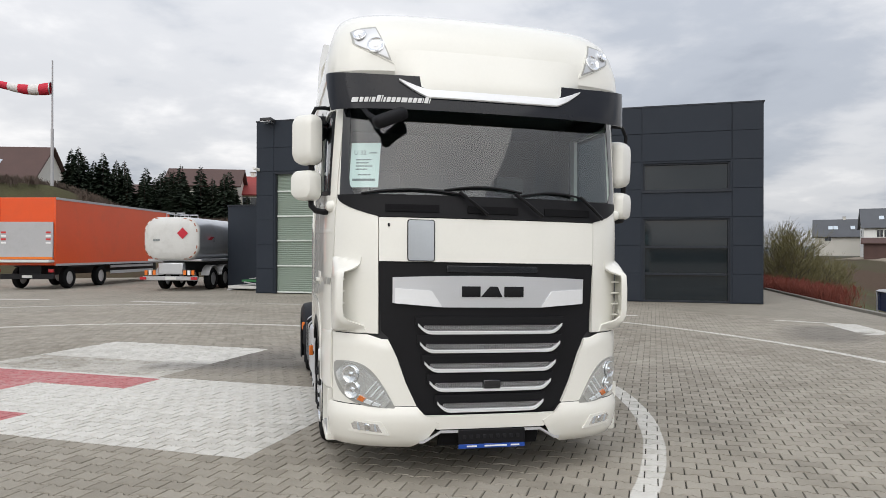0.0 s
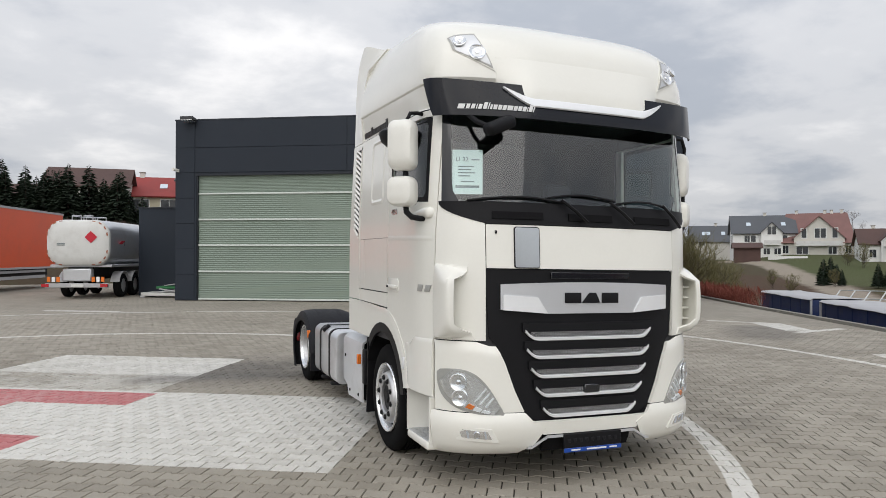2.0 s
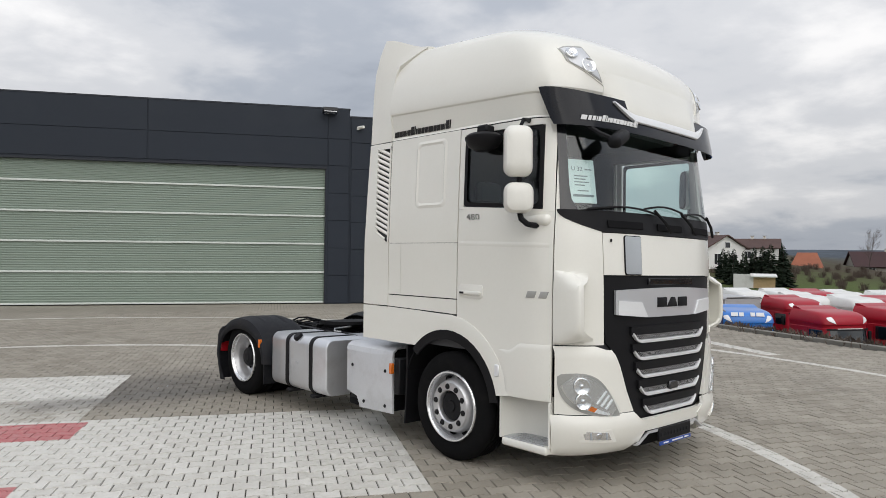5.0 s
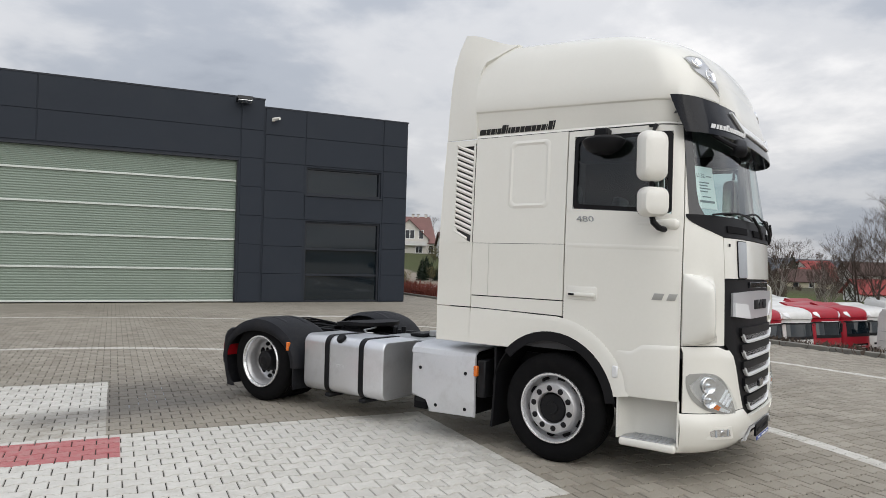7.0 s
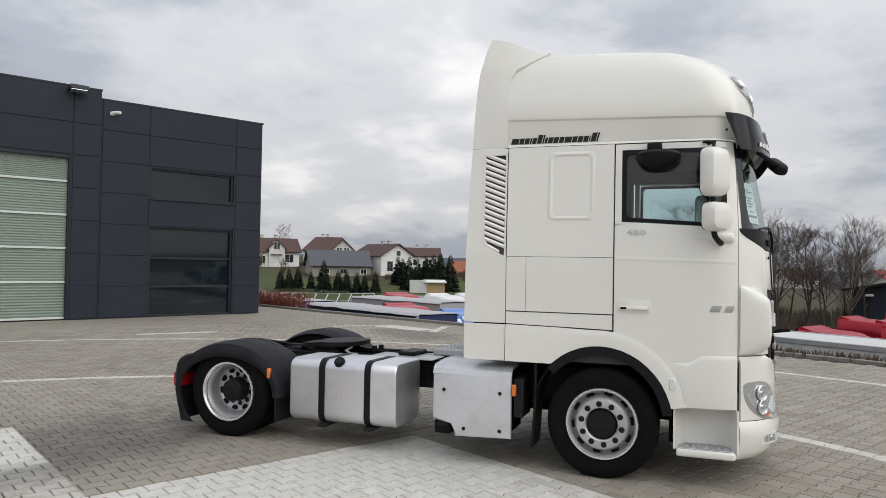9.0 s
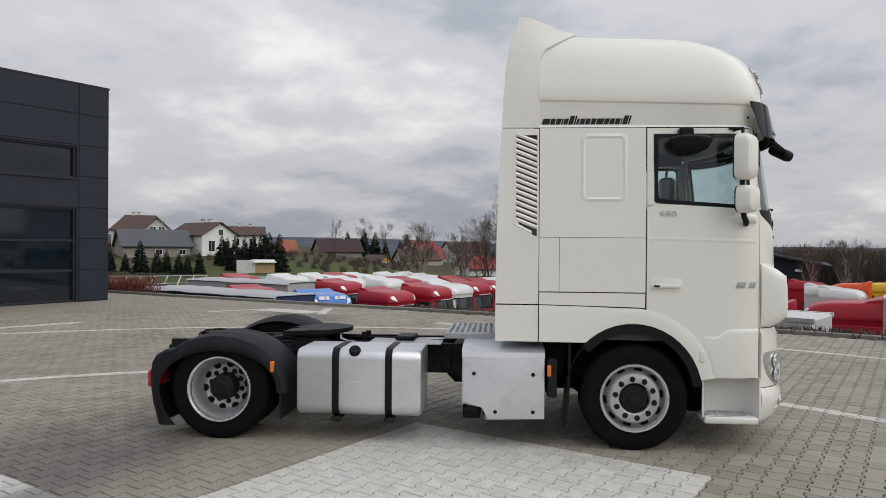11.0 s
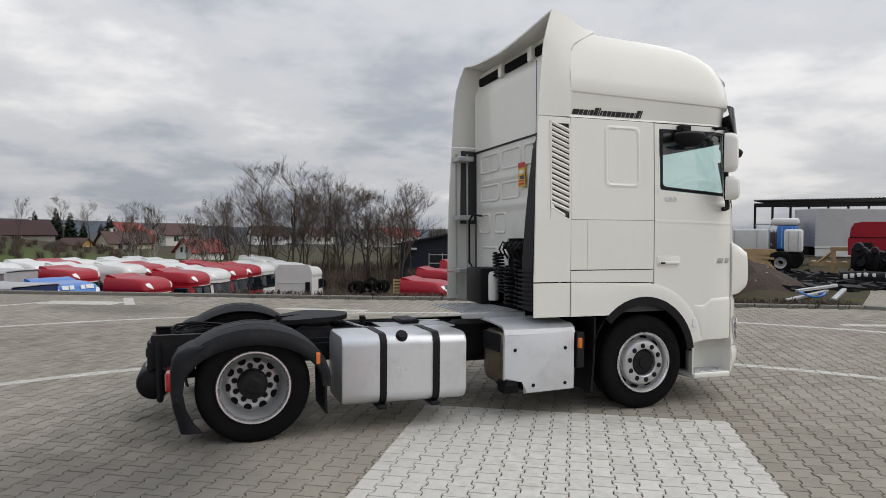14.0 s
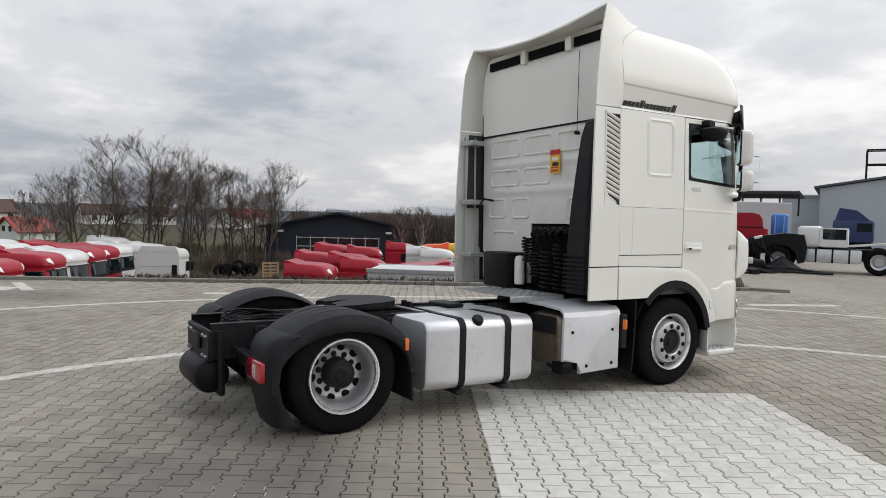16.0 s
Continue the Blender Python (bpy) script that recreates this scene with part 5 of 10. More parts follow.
for s in (-1, 1):
    def sd(rows):
        return [r[::-1] for r in rows] if s < 0 else [[(-x, y, z) for x, y, z in r] for r in rows]
    bm = bmesh.new()
    # the collar is pierced by the slatted vent: built round it
    def strip(z0, z1, y0, y1, n=3):
        rows = []
        for z in span(z0, z1, n):
            w, ry = table(z, [(b, -a, c) for a, b, c in SEC[:5]])
            rows.append([(-w, y0 + ((ry if y1 is None else y1) - y0) * t, z) for t in span(0, 1, 5)])
        return sd(rows)
    sheet(bm, strip(0.957, 1.285, 0.866, None), 0.022)
    side = part("side_fairing", bm, "white", truck, "white cab side fairing")
    bm = bmesh.new()
    sheet(bm, strip(1.297, 1.91, 0.866, None), 0.022)
    sheet(bm, strip(1.91, 2.845, 1.085, None, 5), 0.022)
    sheet(bm, strip(2.845, 2.885, 0.866, None), 0.022)
    fair = part("side_fairing", bm, "white", truck, "white cab side fairing with a slatted vent")
    bm = bmesh.new()
    sheet(bm, strip(1.91, 2.845, 0.866, 1.085, 5), 0.01)
    bmesh.ops.translate(bm, verts=bm.verts, vec=(s * -0.02, 0, 0))
    part("vent_backing", bm, "ventback", fair)
    bm = bmesh.new()                                  # rounded lower rear corner of the vent
    sheet(bm, sd([[(-table(z, W_TAB)[0] - 0.008, y, z) for y in span(yq, 1.088, 4)] for z, yq in ((1.905, 0.88), (1.925, 0.93), (1.955, 0.985), (1.99, 1.025), (2.03, 1.052), (2.08, 1.068))]), 0.01)
    sheet(bm, sd([[(-table(z, W_TAB)[0] - 0.008, y, z) for y in (0.868, 0.884)] for z in span(1.905, 2.845, 5)]), 0.01)
    sheet(bm, sd([[(-table(z, W_TAB)[0] - 0.008, y, z) for y in (1.072, 1.088)] for z in span(2.0, 2.845, 5)]), 0.01)
    sheet(bm, sd([[(-table(z, W_TAB)[0] - 0.008, y, z) for y in (0.868, 1.088)] for z in (2.825, 2.85)]), 0.01)
    part("vent_frame", bm, "white", fair)
    for k in range(17):
        z = 1.96 + k * 0.0515
        bm = bmesh.new()
        y0, y1 = 0.885 if z > 1.99 else 0.93, 1.075
        rows = []
        for q, o in ((0, -0.006), (0.5, 0.004), (1, -0.006)):
            rows.append([(s * (table(z, W_TAB)[0] + o), y0 + (y1 - y0) * t, z - 0.035 + 0.075 * t + q * 0.025) for t in (0, 1)])
        sheet(bm, rows if s < 0 else [r[::-1] for r in rows], 0.008)
        part("vent_slat", bm, "white", fair)
    bm = bmesh.new()
    sheet(bm, sd(collar_rows(4, 15)), 0.02)
    part("roof_fairing", bm, "white", truck, "white roof spoiler collar")
# front skirt of the spoiler, closing it down to the roof
bm = bmesh.new()
lip = [(x, z, y) for (x, z), y in zip(FRO[7:14], FY[7:14])]
lip = lip + [(-x, z, y) for x, z, y in lip[::-1]]
rows = [[(x, y, z) for x, z, y in lip], [(x * 0.97, y + 0.03, z - 0.06) for x, z, y in lip]]
sheet(bm, rows, 0.01)
part("spoiler_front", bm, "white", truck)
# rear wall: ribbed panel, split below the roof
bm = bmesh.new()
def wall_bulge(x, z):
    r = 0.0
    for z0, z1 in ((2.08, 2.13), (2.40, 2.45)):
        r += 0.022 * max(0, 1 - abs(z - (z0 + z1) / 2) / 0.05) * (1 if abs(x) < 0.85 else 0)
    for x0 in (-0.55, 0.55):
        r -= 0.018 * max(0, 1 - abs(x - x0) / 0.05) * (1 if 1.75 < z < 2.72 else 0)
    return 0.905 + r + 0.02 * (1 - (x / 1.1) ** 8)
zs = span(1.72, 2.80, 34)
xs = span(-1.1, 1.1, 56)
rows = [[(x, wall_bulge(x, z), z) for x in xs] for z in zs]
sheet(bm, [r[::-1] for r in rows], 0.02)
for x0, x1 in ((-1.1, -0.80), (0.10, 1.1)):
    rows = [[(x, wall_bulge(x, z), z) for x in span(x0, x1, 8)] for z in span(1.02, 1.72, 10)]
    sheet(bm, [r[::-1] for r in rows], 0.02)
part("rear_wall", bm, "offwhite", truck, "ribbed white cab rear wall")
bm = bmesh.new()
rows = [[(x * (1 - 0.0 * i), 0.93 - 0.06 * max(0, (z - 3.5) / 0.16) ** 2, z) for x in span(-1.08, 1.08, 24)] for i, z in enumerate(span(2.815, 3.62, 9))]
sheet(bm, [r[::-1] for r in rows], 0.02)
part("rear_roof_wall", bm, "white", truck, "smooth white roof rear panel")
bm = bmesh.new()
for x0, x1 in ((-1.08, -0.52), (-0.42, 0.24), (0.34, 1.0)):
    bx(bm, x0, x1, 0.86, 0.91, 3.64, 3.74, bev=0.01)
part("spoiler_opening", bm, "darkgap", truck)
bm = bmesh.new()
for x in (-0.47, 0.29):
    part("spoiler_support", box(x - 0.045, x + 0.045, 0.70, 0.95, 3.60, 3.76, bev=0.01), "white", truck)
part("wall_seam", box(-1.1, 1.1, 0.9, 0.935, 2.798, 2.818), "black", truck)
bm = bmesh.new()
pipe(bm, [(-0.68, 0.965, 3.56), (-0.68, 0.965, 2.68)], 0.0035, 6)
rod(bm, (-0.68, 0.94, 2.69), (-0.68, 0.99, 2.69), 0.02)
part("rear_cable", bm, "black", truck)
part("vent_grille", box(-1.08, -0.93, 0.93, 0.95, 2.97, 3.17, bev=0.012, seg=2), "lampbezel", truck, "grey vent grille")
# dark air intake duct behind the near side
bm = bmesh.new()
rows = []
for z, x0, x1, yy in ((1.0, -1.14, -0.76, 1.2), (1.5, -1.14, -0.76, 1.2), (1.9, -1.14, -0.78, 1.18), (2.3, -1.14, -0.82, 1.16), (2.6, -1.14, -0.85, 1.14), (2.76, -1.14, -0.87, 1.1), (2.83, -1.14, -0.93, 1.0)):
    rows.append([(x0, 0.94, z), (x0, yy - 0.05, z), (x0 + 0.05, yy, z), (x1 - 0.06, yy - 0.02, z), (x1, yy - 0.10, z), (x1, 0.94, z)])
vr = grid(bm, rows, close_u=True)
bm.faces.new(vr[-1]); bm.faces.new(vr[0][::-1])
duct = part("intake_duct", bm, "fender", truck, "dark plastic air intake duct")
for k in range(9):
    part("duct_rib", box(-1.12, -0.79, 1.19, 1.212, 1.02 + k * 0.045, 1.04 + k * 0.045, bev=0.004), "fender", duct)
# pressed fields of the rear wall: raised rounded rims
RW = []
for cx, cz, w, h in ((-0.52, 2.63, 0.40, 0.24), (0.0, 2.63, 0.52, 0.24), (0.62, 2.63, 0.60, 0.24), (0.02, 2.27, 0.50, 0.22), (0.62, 2.27, 0.60, 0.22), (0.30, 1.9, 0.34, 0.26), (0.78, 1.9, 0.36, 0.26), (0.62, 1.42, 0.5, 0.42), (-0.62, 1.9, 0.24, 0.24)):
    bm = bmesh.new()
    rings = [[(cx + u, cz + v) for u, v in rrect(w - 2 * q, h - 2 * q, 0.055 - q * 0.5, 4)] for q in (0.0, 0.012, 0.024, 0.036)]
    grid(bm, [[(x, wall_bulge(x, z) + o, z) for x, z in ring] for ring, o in zip(rings, (-0.002, 0.012, 0.012, -0.002))], close_u=True)
    part("pressed_rim", bm, "offwhite", truck)
# warning sticker on the rear wall
stk = part("warning_sticker", box(-0.42, -0.26, 0.958, 0.964, 2.28, 2.54), "yellow", truck, "yellow and red warning sticker")
part("sticker_band", box(-0.42, -0.26, 0.964, 0.967, 2.485, 2.54), "redlabel", stk)
part("sticker_mark", box(-0.39, -0.29, 0.964, 0.967, 2.42, 2.46), "whiteink", stk)
part("sticker_mark", box(-0.40, -0.30, 0.964, 0.967, 2.36, 2.40), "blackink", stk)
part("sticker_text", box(-0.40, -0.28, 0.964, 0.967, 2.30, 2.32), "redlabel", stk)
part("sticker_text", box(-0.40, -0.28, 0.964, 0.967, 2.335, 2.35), "redlabel", stk)

# ---- bumper, grille, lamps ----
def grille_w(z):
    return table(z, [(0.44, 0.36), (0.50, 0.50), (0.58, 0.58), (0.75, 0.66), (0.95, 0.73), (1.10, 0.80), (1.11, 0.84), (1.66, 0.868)])[0]


bm = bmesh.new()
fpatch(bm, span(0.47, 1.645, 26), lambda z: -grille_w(z), grille_w, 30, 0.03, -0.012)
grille = part("grille", bm, "black", truck, "black radiator grille with mesh slots")
SLOTS = ((1.145, 0.545), (1.005, 0.53), (0.86, 0.495), (0.715, 0.455), (0.56, 0.395))
for z, hw in SLOTS:
    bm = bmesh.new()                                   # dark bar moulding between the slots
    fpatch(bm, span(z + 0.035, z + 0.10, 4), const(-hw - 0.05), const(hw + 0.05), 24, 0.03, 0.012)
    part("grille_bar", bm, "black", grille)
    bm = bmesh.new()
    rows = []
    for x in span(-hw - 0.03, hw + 0.03, 34):
        lift = 0.06 * max(0, (abs(x) - hw + 0.07) / 0.10) ** 2
        rows.append([(x, front_y(x, z + dz, o), z + dz + lift) for dz, o in ((-0.030, -0.004), (-0.032, 0.022), (-0.014, 0.026), (-0.009, 0.018), (-0.009, -0.004))])
    vr = grid(bm, rows, close_u=True)
    bm.faces.new(vr[0]); bm.faces.new(vr[-1][::-1])
    part("slot_trim", bm, "whitechrome", grille, "bright trim below a grille slot")
    bm = bmesh.new()
    fpatch(bm, span(z - 0.008, z + 0.034, 3), const(-hw), const(hw), 16, 0.004, -0.004)
    part("slot_opening", bm, "darkgap", grille)
    bm = bmesh.new()
    n = int(hw * 2 / 0.028)
    for r in range(2):
        for i in range(n):
            x = -hw + (i + 0.5 + 0.5 * (r % 2)) * (2 * hw / n)
            if x > hw:
                continue
            zz = z + 0.003 + r * 0.02
            y = front_y(x, zz, 0.006)
            hx = [(x + 0.0135 * math.cos(radians(60 * k)), zz + 0.0105 * math.sin(radians(60 * k))) for k in range(6)]
            hi = [(x + 0.0095 * math.cos(radians(60 * k)), zz + 0.0065 * math.sin(radians(60 * k))) for k in range(6)]
            vo = [bm.verts.new((u, y, v)) for u, v in hx]
            vi = [bm.verts.new((u, y, v)) for u, v in hi]
            for k in range(6):
                bm.faces.new((vo[k], vo[(k + 1) % 6], vi[(k + 1) % 6], vi[k]))
    part("slot_mesh", bm, "mesh", grille, "fine silver grille mesh", smooth=False)
part("radar_cover", box(-0.07, 0.07, front_y(0, 0.7, 0.03), front_y(0, 0.7, 0.0), 0.70, 0.77, bev=0.008), "glossblack", grille)
# badge panel: silver, stepped down at both ends
bm = bmesh.new()
rows = []
for q in span(0, 1, 6):
    row = []
    for x in span(-0.765, 0.765, 40):
        lo, hi = (1.315 if abs(x) < 0.40 else 1.315 + 0.03 * min(1, (abs(x) - 0.40) / 0.36)), 1.555 - 0.02 * (x / 0.765) ** 2
        z = lo + (hi - lo) * q
        row.append((x, front_y(x, z, 0.012), z))
    rows.append(row)
sheet(bm, rows, 0.02)
badge = part("badge_panel", bm, "silver", truck, "brushed silver badge panel")
for s in (-1, 1):
    bm = bmesh.new()
    rows = []
    for q in span(0, 1, 4):
        row = []
        for t in span(0, 1, 10):
            x = 0.40 + 0.35 * t
            lo = 1.318 + 0.024 * t
            hi = 1.325 + 0.11 * min(1, t / 0.22) + 0.02 * t
            z = lo + (hi - lo) * q
            row.append((s * x, front_y(x, z, 0.024), z))
        rows.append(row)
    sheet(bm, rows if s > 0 else [r[::-1] for r in rows], 0.014)
    part("badge_wing", bm, "whitechrome", badge)
part("hood_slot", box(-0.36, 0.36, front_y(0, 1.6, 0.004), front_y(0, 1.6, -0.02), 1.58, 1.63, bev=0.004), "glossblack", grille)
# maker's mark as three plain dark shapes
for x0, x1, sl in ((-0.245, -0.10, 0), (-0.095, 0.075, 1), (0.09, 0.245, 0)):
    bm = bmesh.new()
    poly = [(x0, 1.395), (x1, 1.395), (x1, 1.475), (x0, 1.475)] if not sl else [(x0, 1.395), (x1, 1.395), (x1 - 0.04, 1.475), (x0 + 0.07, 1.475)]
    prism(bm, poly, (0.012, 0.020), lambda u, v, w: (u, front_y(u, v, w), v), 0.002)
    part("maker_mark", bm, "black", badge)
# bumper corners: white, from the grille's edge round to the step
for s in (-1, 1):
    bm = bmesh.new()
    rows = []
    for q in span(0, 1, 12):
        row = []
        for t in span(0, 1, 22):
            zq = 0.58 + 0.5 * q
            w = table(zq, W_TAB)[0]
            t0, t1 = math.asin((grille_w(zq) + 0.004) / w), math.asin(min(1, side_x(-1.092, zq) / w))
            x = w * math.sin(t0 + (t1 - t0) * t)
            z = 0.58 + (0.49 + 0.032 * min(1, max(0, (x - 0.84) / 0.1))) * q
            row.append((s * x, front_y(x, z, 0.022 - 0.022 * max(0, (q - 0.9) / 0.1)), z))
        rows.append(row)
    sheet(bm, rows if s > 0 else [r[::-1] for r in rows], 0.03)
    part("bumper_corner", bm, "white", truck, "white bumper corner panel")
    bm = bmesh.new()
    rows = []
    for z, o in ((0.242, -0.03), (0.262, 0.015), (0.33, 0.04), (0.45, 0.05), (0.52, 0.045), (0.575, 0.022)):
        w = table(z, W_TAB)[0]
        x0 = table(z, [(0.24, 0.64), (0.30, 0.53), (0.36, 0.445), (0.40, 0.41), (0.47, 0.41), (0.50, 0.50), (0.58, 0.58)])[0]
        t0, t1 = math.asin(x0 / w), math.asin(min(1, side_x(-1.06, z) / w))
        rows.append([(s * (w + o * 0.5) * math.sin(t), front_y(w * math.sin(t), z, o), z) for t in span(t0, t1, 18)])
    sheet(bm, rows if s > 0 else [r[::-1] for r in rows], 0.03)
    low = part("lower_bumper", bm, "white", truck, "white lower bumper with a fog lamp")
    # headlamp: two curved edges meeting at its upper outer and lower inner tips
    def bez(p, t):
        u = 1 - t
        return [u ** 3 * a + 3 * u * u * t * b + 3 * u * t * t * c + t ** 3 * d for a, b, c, d in zip(*p)]
    def lamp_xz(t, q):
        hi = bez(((1.178, 0.885), (0.935, 0.945), (0.865, 0.79), (0.735, 0.556)), t)
        lo = bez(((1.178, 0.885), (1.195, 0.60), (1.06, 0.560), (0.735, 0.556)), t)
        return [b + (a - b) * q for a, b in zip(hi, lo)]
    def lamp_rows(i0, i1, j0, j1, off, n=7, m=7):
        rows = []
        for q in span(j0, j1, m):
            row = []
            for t in span(i0, i1, n):
                x, z = lamp_xz(t, q)
                row.append((s * x, front_y(x, z, off), z))
            rows.append(row)
        return rows if s < 0 else [r[::-1] for r in rows]
    def lamp_n(x, z):
        a, b, c = (Vector((u, front_y(u, v), v)) for u, v in ((x, z), (x + 0.01, z), (x, z + 0.01)))
        n = (b - a).cross(c - a).normalized()
        return Vector((s * n.x, n.y, n.z))
    bm = bmesh.new()
    sheet(bm, lamp_rows(0.02, 0.98, 0, 1, 0.030, 16, 7), 0.02)
    lamp = part("headlamp", bm, "lampbezel", truck, "large clear headlamp in a grey bezel")
    bm = bmesh.new()
    sheet(bm, lamp_rows(0.13, 0.9, 0.10, 0.92, 0.034, 16, 8), 0.006)
    part("lamp_housing", bm, "reflector", lamp)
    for x, z, r in ((1.045, 0.80, 0.062), (1.035, 0.685, 0.06)):
        n = lamp_n(x, z)
        p = Vector((s * x, front_y(x, z), z)) + n * 0.045
        part("reflector_bowl", dish(bmesh.new(), p, n, r, 0.012), "reflector", lamp)
        part("bulb_cap", merge(bmesh.new(), lathe(bmesh.new(), [(0, 0.004), (r * 0.22, 0.0), (r * 0.3, -0.016)], 14, "z"), Matrix.Translation(p) @ n.to_track_quat("Z", "Y").to_matrix().to_4x4()), "chrome", lamp)
    for k in range(4):
        part("lamp_rib", sheet(bmesh.new(), lamp_rows(0.5 + 0.09 * k, 0.575 + 0.09 * k, 0.12, 0.27, 0.044, 4, 3), 0.01), "amber" if k == 1 else "whitechrome", lamp)
    for k in range(3):
        part("lamp_rib", sheet(bmesh.new(), lamp_rows(0.62 + 0.07 * k, 0.635 + 0.07 * k, 0.4, 0.9, 0.046, 3, 5), 0.012), "whitechrome", lamp)
    bm = bmesh.new()
    grid(bm, lamp_rows(0.1, 0.92, 0.08, 0.94, 0.058, 14, 8))
    cov = part("lamp_cover", bm, "lampglass", lamp)
    cov.visible_shadow = False
    # fog lamp
    def fquad(bm, tl, tr, br, bl, off, thick):
        rows = []
        for q in span(0, 1, 4):
            row = []
            for t in span(0, 1, 8):
                u = (bl[0] + (br[0] - bl[0]) * t) * (1 - q) + (tl[0] + (tr[0] - tl[0]) * t) * q
                v = (bl[1] + (br[1] - bl[1]) * t) * (1 - q) + (tl[1] + (tr[1] - tl[1]) * t) * q
                row.append((s * u, front_y(u, v, off) , v))
            rows.append(row)
        return sheet(bm, rows if s > 0 else [r[::-1] for r in rows], thick)
    fog = part("fog_lamp", fquad(bmesh.new(), (0.845, 0.462), (1.10, 0.478), (1.075, 0.375), (0.785, 0.36), 0.060, 0.02), "whiteplastic", low)
    part("reflector", fquad(bmesh.new(), (0.875, 0.444), (1.07, 0.458), (1.045, 0.396), (0.84, 0.384), 0.064, 0.006), "reflector", fog)
    part("bulb", merge(bmesh.new(), lathe(bmesh.new(), [(0, 0.004), (0.02, 0.002), (0.026, -0.004)], 14, "z"), Matrix.Translation((s * 0.95, front_y(0.95, 0.42, 0.068), 0.42)) @ lamp_n(0.95, 0.42).to_track_quat("Z", "Y").to_matrix().to_4x4()), "chrome", fog)
    for k in range(3):
        x = 0.89 + 0.06 * k
        part("lamp_rib", fquad(bmesh.new(), (x, 0.446), (x + 0.012, 0.447), (x + 0.002, 0.392), (x - 0.012, 0.391), 0.069, 0.006), "greyplate", fog)
# middle of the lower bumper and its silver lip
bm = bmesh.new()
fpatch(bm, span(0.405, 0.505, 5), lambda z: -0.43 - (z - 0.405) * 0.9, lambda z: 0.43 + (z - 0.405) * 0.9, 18, 0.03, 0.041)
part("bumper_centre", bm, "white", truck)
bm = bmesh.new()
rows = []
for q, o in ((0, 0.03), (0.3, 0.058), (1, 0.058)):
    rows.append([(x, front_y(x, 0.36, o), 0.372 + 0.026 * q - 0.075 * min(1, max(0, (abs(x) - 0.40) / 0.13))) for x in span(-0.56, 0.56, 36)])
sheet(bm, rows, 0.012)
part("bumper_lip", bm, "silverpaint", truck, "silver lip under the bumper")
bm = bmesh.new()
fpatch(bm, span(0.26, 0.39, 3), const(-0.40), const(0.40), 10, 0.03, 0.0)
part("lower_intake", bm, "darkgap", truck)
plate_y = front_y(0, 0.33, 0.075)
plate = part("plate_holder", box(-0.265, 0.265, plate_y, plate_y + 0.02, 0.295, 0.40, bev=0.004), "black", truck, "black number plate holder with a blue strip")
part("plate_strip", box(-0.265, 0.265, plate_y - 0.004, plate_y, 0.262, 0.294, bev=0.002), "blue", plate)
for x0, x1 in ((-0.20, -0.12), (-0.06, 0.12), (0.15, 0.22)):
    part("strip_lettering", box(x0, x1, plate_y - 0.007, plate_y - 0.004, 0.273, 0.284), "whiteink", plate)
for k in range(9):
    part("plate_clip", box(-0.235 + k * 0.053, -0.205 + k * 0.053, plate_y - 0.006, plate_y, 0.335, 0.365, bev=0.003), "chassis", plate)
# info plate on the bonnet flap
bm = bmesh.new()
prism(bm, [(-0.555 + u, 1.815 + v) for u, v in rrect(0.205, 0.315, 0.02, 3)], (0.001, 0.010), lambda u, v, w: (u, front_y(u, v, w), v), 0.003)
hp = part("plate_frame", bm, "black", truck, "grey plate in a black frame on the bonnet")
bm = bmesh.new()
prism(bm, [(-0.555 + u, 1.815 + v) for u, v in rrect(0.192, 0.302, 0.016, 3)], (0.009, 0.013), lambda u, v, w: (u, front_y(u, v, w), v), 0.002)
part("plate_face", bm, "greyplate", hp)
part("antenna_dot", box(-0.80, -0.785, front_y(0.79, 1.93, 0.012), front_y(0.79, 1.93), 1.915, 1.94, bev=0.003), "black", truck)
# cab lettering: plain bars of the size and colour of the company web address and type badge
def side_bar(y0, y1, z0, z1, mat, tilt=0.0, s=-1, off=0.0025, name="lettering_bar", parent=truck, label=""):
    bm = bmesh.new()
    sl = 0.3 * (z1 - z0)
    prism(bm, [(y0, z0 + tilt), (y1, z0), (y1 - sl, z1), (y0 - sl, z1 + tilt)], (0.0, off), lambda u, v, w: (s * (side_x(u, min(v, 2.89), w) if v < 2.9 else table(v, ROOF)[0] + w), u, v))
    return part(name, bm, mat, parent, label)
y = 0.845
for k, wd in enumerate((0.075, 0.05, 0.05, 0.022, 0.045, 0.05, 0.022, 0.03, 0.05, 0.05, 0.05, 0.07, 0.05, 0.05, 0.05, 0.018, 0.05, 0.022)):
    tall = 0.075 if k in (5, 6, 17, 16) else 0.05
    for s in (-1,):
        side_bar(y, y - wd + 0.008, 2.925, 2.925 + tall, "blackink", 0.0, s, 0.003, "lettering_bar")
    y -= wd * 0.98
x = -1.075
